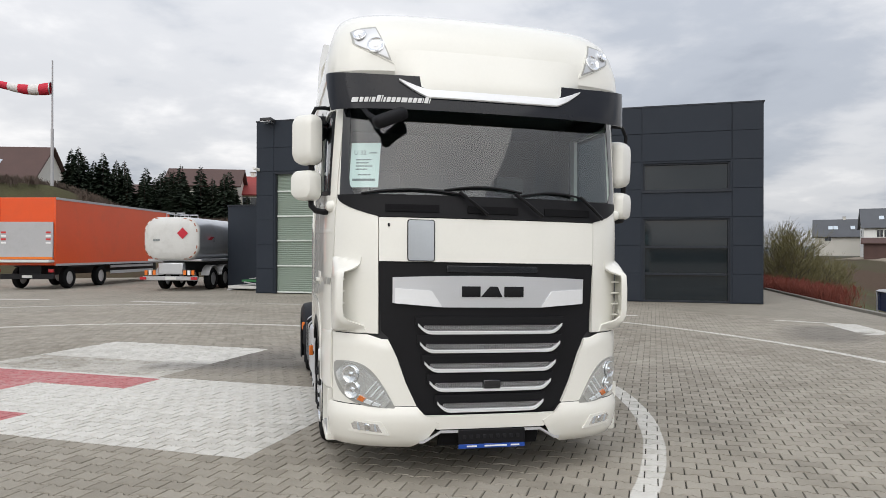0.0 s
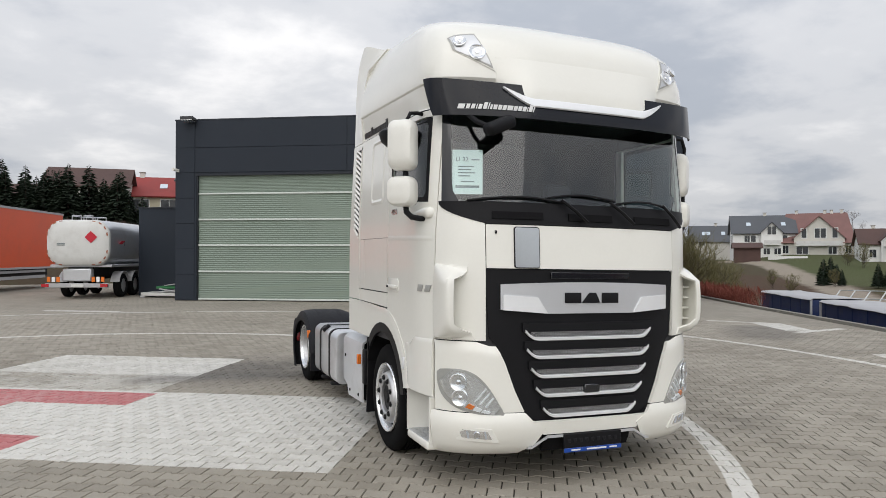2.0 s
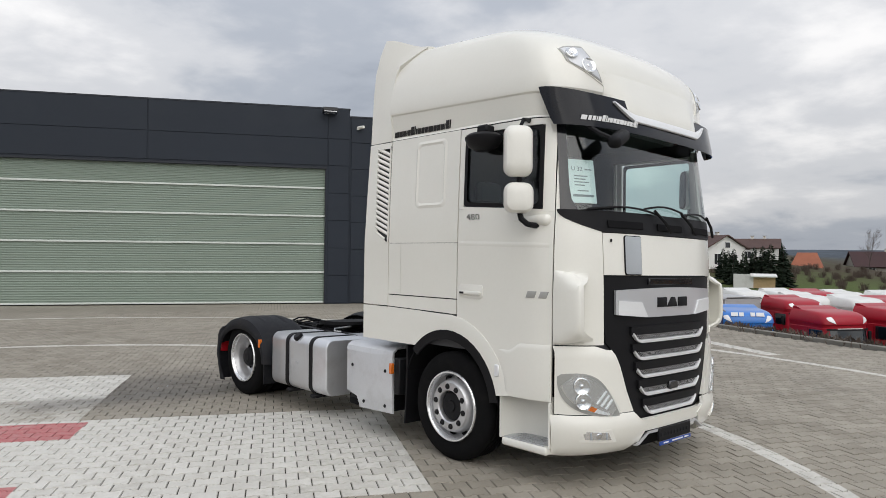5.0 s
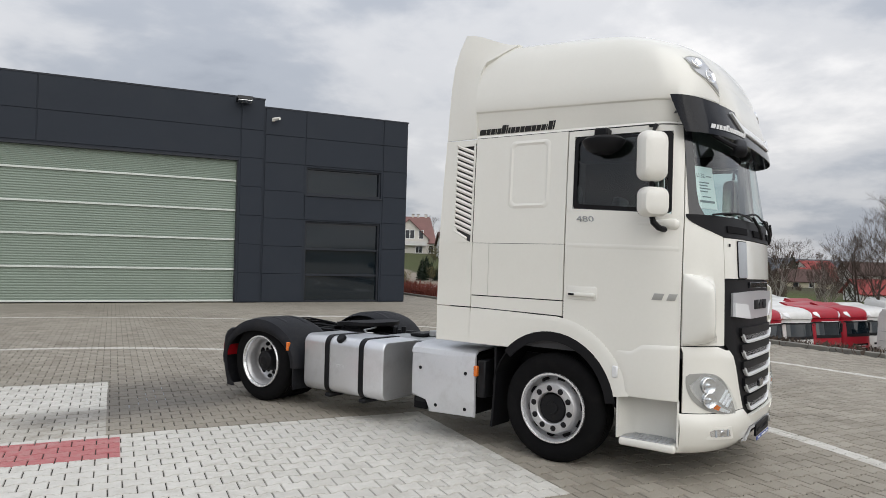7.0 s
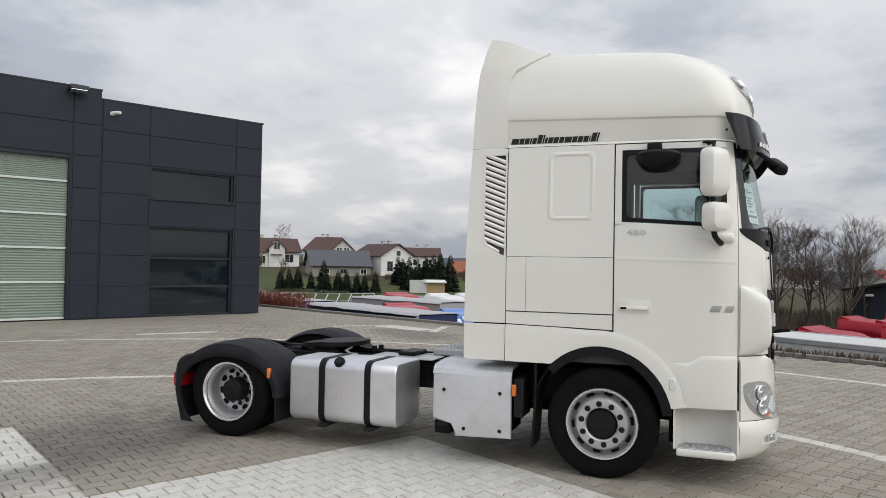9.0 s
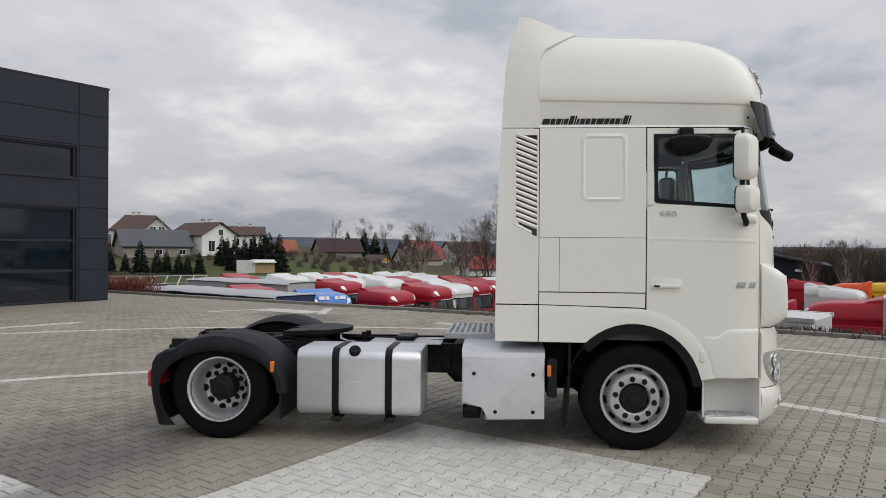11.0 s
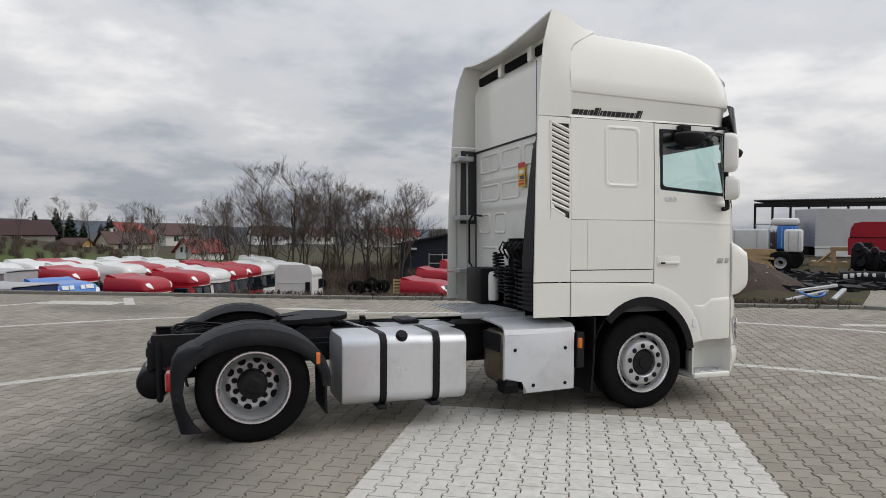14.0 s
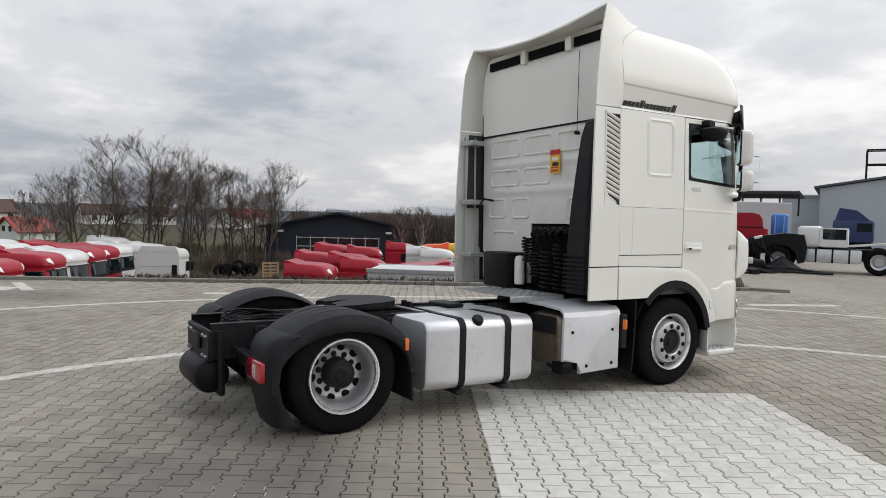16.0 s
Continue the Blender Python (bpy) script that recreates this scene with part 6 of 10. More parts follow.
for k, wd in enumerate((0.058, 0.035, 0.036, 0.016, 0.034, 0.036, 0.016, 0.024, 0.036, 0.036, 0.036, 0.05, 0.036, 0.036, 0.036, 0.014, 0.036, 0.016)):
    tall = 0.05 if k in (5, 6, 17, 16) else 0.036
    xm = x + wd / 2
    kk = abs(xm) / 1.24
    yv = -0.93 + 0.02 - (0.415 + 0.058) * (1 - kk ** 3.2) ** (1 / 2.6) - 0.009
    part("lettering_bar", box(-wd / 2 + 0.004, wd / 2 - 0.004, -0.002, 0.002, 0, tall, m=pose(xm, yv - 0.004, 2.852, 0, 0, -math.degrees(math.atan2(kk ** 2.2 * 0.45, 1)) * 1.4) @ Matrix(((1, 0, 0.3, 0), (0, 1, 0, 0), (0, 0, 1, 0), (0, 0, 0, 1)))), "whiteink", vis)
    x += wd * 0.985


def letters(body, size, m, mat, parent, name, depth=0.002):
    """Raised characters in the built-in font, as a mesh."""
    cu = bpy.data.curves.new(name, "FONT")
    cu.body, cu.size, cu.extrude, cu.resolution_u = body, size, depth, 2
    tmp = bpy.data.objects.new(name, cu)
    me = bpy.data.meshes.new_from_object(tmp)
    bpy.data.objects.remove(tmp)
    me.transform(m)
    me.materials.append(M[mat])
    ob = new(name, me)
    ob.parent = parent
    return ob


near_door = [o for o in truck.children if o.name.startswith("cab_door")][0]
letters("480", 0.072, Matrix(((0, 0, -1, -1.238), (-1.5, 0.25, 0, -0.20), (0, 1, 0, 2.095), (0, 0, 0, 1))), "chrome", near_door, "power_number", 0.004)
bm = bmesh.new()
for u0, u1, v0, v1, sk in ((-0.866, -0.965, 1.462, 1.515, 1), (-0.98, -1.062, 1.462, 1.515, 0)):
    prism(bm, [(u0, v0), (u1 + 0.02, v0), (u1, v1), (u0 - 0.02, v1)], (0.001, 0.006), lambda u, v, w: (-side_x(u, v, w), u, v), 0.002)
part("type_badge", bm, "lampbezel", near_door, "chrome type badge")
# paper notice behind the windscreen
pm = pose(-0.955, front_y(-0.955, 2.4, -0.03), 2.395, -11, 0, -24)
notice = part("paper_notice", box(-0.115, 0.115, -0.002, 0.002, -0.185, 0.17, m=pm), "paper", truck, "paper sale notice behind the windscreen")
letters("U 32", 0.05, pm @ pose(-0.09, -0.0045, 0.075, 90, 0, 0), "ink", notice, "notice_number", 0.0008)
for k, (x0, x1, z) in enumerate(((0.03, 0.09, 0.085), (-0.07, 0.05, 0.03), (-0.07, 0.03, 0.005), (-0.07, 0.06, -0.02), (-0.07, 0.02, -0.045), (-0.05, 0.05, -0.09), (-0.09, 0.09, -0.135))):
    part("notice_line", box(x0, x1, -0.0045, -0.0022, z, z + (0.018 if k == 6 else 0.008), m=pm), "ink", notice)
# ---- mirrors ----
def mirror_pod(w, d, h):
    """A rounded housing, bulged to the front and flat at the back, w across, d deep and h high about the origin."""
    rows = []
    for t, dy in ((0.90, 0.5), (0.985, 0.44), (1.0, 0.30), (0.99, 0.0), (0.95, -0.24), (0.84, -0.41), (0.6, -0.49), (0.25, -0.5)):
        rows.append([(u, dy * d, v) for u, v in rrect(w * t, h * t, min(w, h) * 0.30 * t, 5)])
    bm = bmesh.new()
    vr = grid(bm, rows, close_u=True)
    bm.faces.new(vr[0]); bm.faces.new(vr[-1][::-1])
    return bm


for s in (-1, 1):
    for cy, cx, cz, w, h, lab in ((-0.902, 1.385, 2.603, 0.225, 0.40, "white mirror housing on a black arm"), (-0.917, 1.393, 2.238, 0.23, 0.238, "white wide-angle mirror housing")):
        turn = pose(s * cx - (0 if s < 0 else 0.09), cy, cz - (0 if s < 0 else 0.075), 0, 0, s * 43)
        bm = mirror_pod(w, 0.14, h)
        bmesh.ops.transform(bm, matrix=turn, verts=bm.verts)
        pod = part("mirror", bm, "whiteplastic", truck, lab)
        bm = bmesh.new()
        prism(bm, rrect(w * 0.95, h * 0.96, w * 0.27, 4), (0.06, 0.078), lambda u, v, q: turn @ Vector((u, q, v)), 0.006)
        part("mirror_back", bm, "black", pod)
        bm = bmesh.new()
        prism(bm, rrect(w * 0.80, h * 0.86, w * 0.2, 4), (0.077, 0.081), lambda u, v, q: turn @ Vector((u, q, v)))
        part("mirror_glass", bm, "mirrorglass", pod)
    bm = bmesh.new()
    pipe(bm, [(s * 1.17, -0.95, 2.035), (s * 1.25, -0.95, 2.03), (s * 1.31, -0.93, 2.04), (s * 1.345, -0.90, 2.08), (s * 1.345, -0.885, 2.14), (s * 1.345, -0.875, 2.5)], 0.024, 8)
    part("mirror_arm", bm, "black", truck)
    bm = bmesh.new()
    pipe(bm, [(s * 1.17, -0.84, 2.865), (s * 1.24, -0.87, 2.87), (s * 1.31, -0.89, 2.86), (s * 1.35, -0.88, 2.78), (s * 1.35, -0.875, 2.7)], 0.016, 8)
    part("mirror_arm", bm, "black", truck)
    bm = bmesh.new()
    t = bmesh.new()
    bx(t, s * 1.12, s * 1.235, -1.06, -0.70, 2.03, 2.12, bev=0.035, seg=3)
    merge(bm, t)
    part("mirror_foot", bm, "white", truck)
    part("door_light", box(s * 1.2, s * 1.225, -0.88, -0.80, 2.868, 2.882, bev=0.006), "black", truck)
# kerb mirror over the side window and front mirror under the visor
bm = bmesh.new()
lathe(bm, [(0, -0.125), (0.10, -0.115), (0.18, -0.075), (0.225, -0.005), (0.225, 0.012), (0.19, 0.04), (0.1, 0.055), (0, 0.058)], 24, "z", (0, 0, 0))
bmesh.ops.scale(bm, vec=(0.55, 0.82, 0.85), verts=bm.verts)
bmesh.ops.transform(bm, matrix=pose(-1.30, -0.45, 2.755, 0, 6, 0), verts=bm.verts)
bx(bm, -1.30, -1.19, -0.48, -0.36, 2.80, 2.88, bev=0.015)
part("kerb_mirror", bm, "black", truck, "black kerb mirror above the side window")
bm = bmesh.new()
bx(bm, -0.14, 0.14, -0.06, 0.05, -0.05, 0.05, bev=0.04, seg=3, m=pose(-0.80, -1.41, 2.72, 10, -24, 14))
pipe(bm, [(-0.98, -1.24, 2.82), (-0.95, -1.34, 2.75), (-0.90, -1.43, 2.70)], 0.02, 8)
part("front_mirror", bm, "black", truck, "black front mirror under the visor")
# ---- cab interior ----
bm = bmesh.new()
bx(bm, -1.0, 1.0, -1.18, -0.85, 1.7, 2.06, bev=0.06, seg=2)
bx(bm, 0.25, 0.95, -0.98, -0.72, 1.85, 2.14, bev=0.06, seg=2)
part("dashboard", bm, "interiordark", truck)
for x in (-0.62, 0.62):
    bm = bmesh.new()
    bx(bm, x - 0.26, x + 0.26, -0.35, 0.18, 1.55, 1.72, bev=0.06, seg=2)
    bx(bm, x - 0.26, x + 0.26, 0.06, 0.2, 1.65, 2.3, bev=0.06, seg=2, m=None)
    bx(bm, x - 0.15, x + 0.15, 0.08, 0.19, 2.3, 2.5, bev=0.05, seg=2)
    part("seat", bm, "interior", truck, "grey cab seat")
bm = bmesh.new()
rows = []
for i in range(28):
    a = 2 * math.pi * i / 28
    c = Vector((0.23 * math.cos(a), 0.23 * math.sin(a), 0))
    u = c.normalized()
    rows.append([c + u * 0.016 * math.cos(b) + Vector((0, 0, 0.016 * math.sin(b))) for b in (2 * math.pi * k / 6 for k in range(6))])
rows.append(rows[0])
grid(bm, rows, close_u=True)
bmesh.ops.remove_doubles(bm, verts=bm.verts, dist=1e-5)
bx(bm, -0.22, 0.22, -0.03, 0.03, -0.015, 0.015, bev=0.008)
bx(bm, -0.07, 0.07, -0.08, 0.08, -0.03, 0.03, bev=0.02)
bmesh.ops.transform(bm, matrix=pose(0.60, -0.66, 2.12, -28, 0, 0), verts=bm.verts)
part("steering_wheel", bm, "interiordark", truck, "dark steering wheel")
# ---- step ----
for s in (-1, 1):
    def sx(a, b):
        return (s * a, s * b) if s > 0 else (-b, -a)
    st = part("entry_step", box(*sx(0.95, 1.238), -1.078, -0.612, 0.25, 0.318, bev=0.022, seg=3), "white", truck, "white entry step with a grey tread plate")
    bm = bmesh.new()
    bx(bm, *sx(0.97, 1.225), -1.045, -0.63, 0.315, 0.326, bev=0.004)
    for i in range(7):
        for j in range(5):
            xa, xb = sx(1.03 + j * 0.036, 1.05 + j * 0.036)
            bx(bm, xa, xb, -1.02 + i * 0.05, -0.985 + i * 0.05, 0.325, 0.331, bev=0.002)
    part("tread_plate", bm, "steel", st, "grey step tread", smooth=False)
    rows = []
    for z in (0.31, 0.40, 0.52, 0.66):
        fl = 0.02 * (0.66 - z)
        rows.append([(s * x, y, z) for x, y in ((1.232, -0.604), (1.19, -0.612), (1.05, -0.66), (0.99 + fl, -0.74), (0.985 + fl, -0.88), (1.0 + fl, -0.97), (1.07, -1.035), (1.16, -1.07), (1.225, -1.085))])
    bm = bmesh.new()
    sheet(bm, rows if s < 0 else [r[::-1] for r in rows], 0.015)
    part("step_riser", bm, "whiteplastic", st)
# added dark box: its colour stands for the shade behind the steps
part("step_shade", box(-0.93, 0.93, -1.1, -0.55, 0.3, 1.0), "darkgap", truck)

# ---- wheels ----
def tyre_profile(x_out, wd, r, rim):
    """Outer face at x_out (negative side), closed loop of (radius, along)."""
    o, i = x_out, x_out + wd
    p = [(rim, o + 0.03), (rim + 0.03, o + 0.012), (r - 0.09, o), (r - 0.045, o + 0.006), (r - 0.018, o + 0.02), (r, o + 0.045)]
    n = 5
    for k in range(1, n):
        c = o + 0.045 + (wd - 0.09) * k / n
        p += [(r, c - 0.009), (r - 0.012, c - 0.006), (r - 0.012, c + 0.006), (r, c + 0.009)]
    p += [(r, i - 0.045), (r - 0.02, i - 0.02), (r - 0.09, i), (rim, i - 0.03), (rim - 0.01, (o + i) / 2)]
    return p


def make_wheel(name, x_out, r, deep, label, y=0.0, inner_x=None):
    ob = tagged(new(name), label)
    ob.parent = truck
    ob.location = (0, y, r - 0.004)
    tyre = part("tyre", lathe(bmesh.new(), tyre_profile(x_out, 0.29, r, 0.292), 56, "x", closed=True), "rubber", ob)
    bm = bmesh.new()
    if deep:
        prof = [(0.292, x_out + 0.06), (0.304, x_out + 0.018), (0.30, x_out + 0.004), (0.288, x_out + 0.004), (0.278, x_out + 0.03), (0.262, x_out + 0.05), (0.25, x_out + 0.09), (0.244, x_out + 0.14), (0.236, x_out + 0.17), (0.205, x_out + 0.195), (0.19, x_out + 0.2), (0.12, x_out + 0.2), (0.12, x_out + 0.22)]
        face, rb, rh = x_out + 0.2, 0.152, 0.214
    else:
        prof = [(0.292, x_out + 0.06), (0.304, x_out + 0.018), (0.30, x_out + 0.004), (0.288, x_out + 0.004), (0.278, x_out + 0.03), (0.268, x_out + 0.075), (0.258, x_out + 0.105), (0.248, x_out + 0.095), (0.232, x_out + 0.035), (0.222, x_out + 0.006), (0.21, x_out - 0.008), (0.19, x_out - 0.012), (0.145, x_out - 0.012), (0.136, x_out - 0.002), (0.134, x_out + 0.05)]
        face, rb, rh = x_out - 0.012, 0.174, 0.246
    lathe(bm, prof, 48, "x")
    rim = part("rim", bm, "rim", ob, "silver wheel rim")
    part("rim_lip", lathe(bmesh.new(), [(0.306, x_out + 0.02), (0.310, x_out + 0.004), (0.304, x_out - 0.006), (0.292, x_out - 0.005), (0.281, x_out + 0.010), (0.275, x_out + 0.032)], 56, "x"), "brightlip", rim)
    for k in range(10):
        a = 2 * math.pi * (k + 0.3) / 10
        part("wheel_nut", lathe(bmesh.new(), [(0.0, face - 0.016), (0.015, face - 0.016), (0.019, face - 0.012), (0.02, face - 0.003), (0.0255, face - 0.003), (0.0265, face + 0.004)], 12, "x", (0, rb * math.cos(a), rb * math.sin(a))), "hub", rim)
        b = 2 * math.pi * (k + 0.8) / 10
        xh = x_out + (0.186 if deep else 0.078)
        part("vent_hole", lathe(bmesh.new(), [(0.0, xh - 0.006), (0.03, xh - 0.006), (0.036, xh + 0.0), (0.033, xh + 0.05)], 14, "x", (0, rh * math.cos(b), rh * math.sin(b))), "darkgap", rim)
    if deep:
        hubp = [(0, x_out + 0.05), (0.05, x_out + 0.05), (0.06, x_out + 0.058), (0.1, x_out + 0.06), (0.116, x_out + 0.075), (0.12, x_out + 0.15), (0.128, x_out + 0.17), (0.128, x_out + 0.21)]
    else:
        hubp = [(0, x_out + 0.0), (0.05, x_out - 0.002), (0.055, x_out + 0.012), (0.115, x_out + 0.016), (0.128, x_out + 0.03), (0.13, x_out + 0.06)]
    part("hub", lathe(bmesh.new(), hubp, 32, "x"), "hub", ob)
    if inner_x is not None:
        part("inner_tyre", lathe(bmesh.new(), tyre_profile(inner_x, 0.29, r, 0.292), 40, "x", closed=True), "rubber", ob)
    return ob


for s in (-1, 1):
    fw = make_wheel("front_wheel", -1.225, 0.477, False, "front wheel with a silver steel rim and dark hub")
    fw2 = None
    if s > 0:
        fw.rotation_euler = (0, 0, math.pi)
    rw = make_wheel("rear_wheel", -1.225, 0.472, True, "twin rear wheel with a deep silver rim", 3.83, -0.9)
    if s > 0:
        rw.rotation_euler = (0, 0, math.pi)
part("front_axle", lathe(bmesh.new(), [(0, -1.0), (0.06, -1.0), (0.06, 1.0), (0, 1.0)], 12, "x", (0, 0, 0.47)), "chassis", truck)
bm = lathe(bmesh.new(), [(0, -0.9), (0.09, -0.9), (0.1, -0.3), (0.2, -0.2), (0.24, 0), (0.2, 0.2), (0.1, 0.3), (0.09, 0.9), (0, 0.9)], 20, "x", (0, 3.83, 0.47))
part("rear_axle", bm, "chassis", truck)
# ---- chassis ----
for s in (-1, 1):
    bm = bmesh.new()
    bx(bm, s * 0.385, s * 0.395, -0.6, 4.68, 0.53, 0.81)
    bx(bm, s * 0.31, s * 0.395, -0.6, 4.68, 0.81, 0.82)
    bx(bm, s * 0.31, s * 0.395, -0.6, 4.68, 0.52, 0.53)
    part("chassis_rail", bm, "chassis", truck, smooth=False)
for y in (1.9, 2.5, 3.3, 4.1):
    part("cross_member", box(-0.31, 0.31, y - 0.06, y + 0.06, 0.54, 0.74, bev=0.015), "chassis", truck)
bm = bmesh.new()
bx(bm, -0.40, 0.40, 4.66, 4.71, 0.50, 0.76, bev=0.012)
bx(bm, -0.16, 0.16, 4.705, 4.74, 0.58, 0.72, bev=0.02)
part("rear_cross_member", bm, "chassis", truck)
for x in (-0.33, -0.22, 0.22, 0.33):
    for z in (0.54, 0.71):
        part("bolt", lathe(bmesh.new(), [(0, 0.0), (0.016, 0.0), (0.016, 0.02), (0, 0.02)], 6, "y", (x, 4.708, z)), "steel", truck)
for s_ in (-1, 1):
    for k in range(7):
        y = 1.75 + 0.42 * k
        part("frame_bracket", box(s_ * 0.395, s_ * 0.43, y - 0.05, y + 0.05, 0.56, 0.79, bev=0.008), "chassis", truck)
    for z in (0.74, 0.69):
        part("brake_pipe", pipe(bmesh.new(), [(s_ * 0.445, 1.6 + 0.3 * k, z + 0.006 * math.sin(k * 1.7)) for k in range(10)], 0.009, 6), "fender", truck)
part("engine_block", box(-0.38, 0.38, -0.9, 1.1, 0.38, 0.98, bev=0.05), "darkgap", truck)
part("gearbox", box(-0.3, 0.3, 1.1, 1.75, 0.4, 0.8, bev=0.08), "chassis", truck)
part("drive_shaft", lathe(bmesh.new(), [(0, 1.7), (0.05, 1.7), (0.05, 3.6), (0, 3.6)], 12, "y", (0, 0, 0.55)), "chassis", truck)
# hoses and cables along the rails
for k in range(7):
    x0 = -0.28 + 0.09 * k
    part("air_hose", pipe(bmesh.new(), [(x0 + 0.05 * math.sin(j * 1.1 + k), 1.7 + 0.34 * j, 0.79 + 0.03 * math.sin(j * 0.9 + k * 2) + (0.02 if k % 2 else 0)) for j in range(9)], 0.011, 6), "black", truck)
for k in range(4):
    part("rear_hose", pipe(bmesh.new(), [(-0.25 + 0.5 * (j / 8), 4.1 + 0.42 * math.sin(math.pi * j / 8 * (1 + 0.1 * k)), 0.79 + 0.018 * k + 0.04 * math.sin(j + k)) for j in range(9)], 0.012, 6), "black", truck)
# walkway plate behind the cab
plate_mat = "steel"
bm = bmesh.new()
bx(bm, -0.62, 0.40, 1.08, 1.74, 0.955, 0.963)
for i in range(16):
    for j in range(11):
        a = 45 if (i + j) % 2 else -45
        bx(bm, -0.02, 0.02, -0.004, 0.004, 0, 0.004, m=pose(-0.57 + i * 0.0635, 1.12 + j * 0.058, 0.963, 0, 0, a))
part("walkway_plate", bm, plate_mat, truck, "aluminium tread plate behind the cab", smooth=False)
part("walkway_edge", box(-0.66, -0.62, 1.06, 1.76, 0.90, 0.963, bev=0.008), "steel", truck)
bm = bmesh.new()
bx(bm, -0.55, 0.05, 1.8, 2.55, 0.824, 0.832)
part("deck_plate", bm, "steel", truck, "plain aluminium deck plate", smooth=False)
# fifth wheel
bm = bmesh.new()
top = []
for i in range(40):
    a = 2 * math.pi * i / 40
    r = 0.41
    x, y = r * math.cos(a), r * math.sin(a)
    if y > 0 and abs(x) < 0.07 + 0.25 * max(0, (y - 0.1) / 0.36):
        y = 0.05 if abs(x) < 0.05 else y * 0.75
    if y < 0:
        y *= 0.92
    top.append((x, y))
prism(bm, top, (0.90, 0.945), lambda u, v, w: (u, 3.19 + v, w - 0.10 * max(0.0, v) - 0.02 * abs(u)), 0.012)
for q in (-1, 1):
    prism(bm, [(q * 0.07, 0.34), (q * 0.15, 0.60), (q * 0.24, 0.58), (q * 0.33, 0.30)], (0.85, 0.915), lambda u, v, w: (u, 3.19 + v, w - 0.16 * max(0.0, v)), 0.012)
bx(bm, -0.37, 0.37, 3.05, 3.30, 0.85, 0.905, bev=0.02)
fifth = part("fifth_wheel", bm, "hub", truck, "black greasy fifth wheel coupling plate")
for s in (-1, 1):
    bm = bmesh.new()
    prism(bm, [(2.92, 0.78), (3.46, 0.78), (3.32, 0.875), (3.06, 0.875)], (s * 0.26, s * 0.34), lambda u, v, w: (w, u, min(v, 0.86)))
    part("coupling_bracket", bm, "chassis", fifth)
bm = bmesh.new()
pipe(bm, [(-0.2, 2.9, 0.88), (-0.5, 2.83, 0.87), (-0.56, 2.75, 0.85), (-0.5, 2.69, 0.84)], 0.012, 6)
part("release_handle", bm, "steel", fifth)
part("valve_block", box(-0.3, 0.1, 2.1, 2.3, 0.832, 0.875, bev=0.015), "black", truck)
for x, y in ((-0.12, 2.66), (0.02, 2.64)):
    part("valve_cap", rod(bmesh.new(), (x, y, 0.74), (x, y, 0.90), 0.03, 10), "black", truck)
# ---- fuel tank ----
def rounded_bar(bm, x0, x1, z0, z1, r, stations, mi=0):
    """Rounded-rectangle section swept along y; stations are (y, inset)."""
    rows = []
    for y, ins in stations:
        rows.append([((x0 + x1) / 2 + u, y, (z0 + z1) / 2 + v) for u, v in rrect(x1 - x0 - 2 * ins, z1 - z0 - 2 * ins, max(0.01, r - ins), 6)])
    vr = grid(bm, rows, close_u=True, mi=mi)
    bm.faces.new(vr[0][::-1]).material_index = mi
    bm.faces.new(vr[-1]).material_index = mi
    return bm


tank = part("fuel_tank", rounded_bar(bmesh.new(), -1.235, -0.56, 0.235, 0.855, 0.10, [(1.925, 0.035), (1.93, 0.014), (1.95, 0.0), (3.065, 0.0), (3.085, 0.014), (3.09, 0.035)]), "alu", truck, "brushed aluminium fuel tank with black straps")
for y in (2.72, 2.225):
    bm = bmesh.new()
    rows = []
    for yy in (y - 0.032, y + 0.032):
        rows.append([(-0.8975 + u, yy, 0.545 + v) for u, v in rrect(0.69, 0.635, 0.105, 6)])
    grid(bm, rows, close_u=True)
    bm2 = bmesh.new()
    inner = [[(-0.8975 + u, yy, 0.545 + v) for u, v in rrect(0.672, 0.617, 0.10, 6)] for yy in (y - 0.032, y + 0.032)]
    grid(bm, inner, close_u=True)
    for k in (0, 1):
        grid(bm, [rows[k], inner[k]], close_u=True)
    bm2.free()
    bmesh.ops.remove_doubles(bm, verts=bm.verts, dist=1e-5)
    strap = part("tank_strap", bm, "black", tank, "black tank strap")
    part("strap_foot", box(-1.22, -0.45, y - 0.045, y + 0.045, 0.185, 0.226, bev=0.012), "chassis", strap)
bm = lathe(bmesh.new(), [(0, 0.075), (0.045, 0.075), (0.055, 0.06), (0.055, 0.03), (0.045, 0.025), (0.045, -0.02), (0.0, -0.02)], 18, "z", (0, 0, 0))
bmesh.ops.transform(bm, matrix=pose(-1.17, 2.545, 0.80, 0, -40, 0), verts=bm.verts)
part("filler_cap", bm, "black", tank, "black filler cap")
bm = lathe(bmesh.new(), [(0.05, -0.02), (0.075, -0.02), (0.075, 0.012), (0.05, 0.012)], 18, "z", closed=True)
bmesh.ops.transform(bm, matrix=pose(-1.17, 2.545, 0.80, 0, -40, 0), verts=bm.verts)
part("filler_neck", bm, "alu", tank)
for k in range(3):
    part("embossed_mark", box(-1.2385, -1.2345, 2.48 + k * 0.045, 2.517 + k * 0.045, 0.525, 0.56, bev=0.001), "alu", tank)
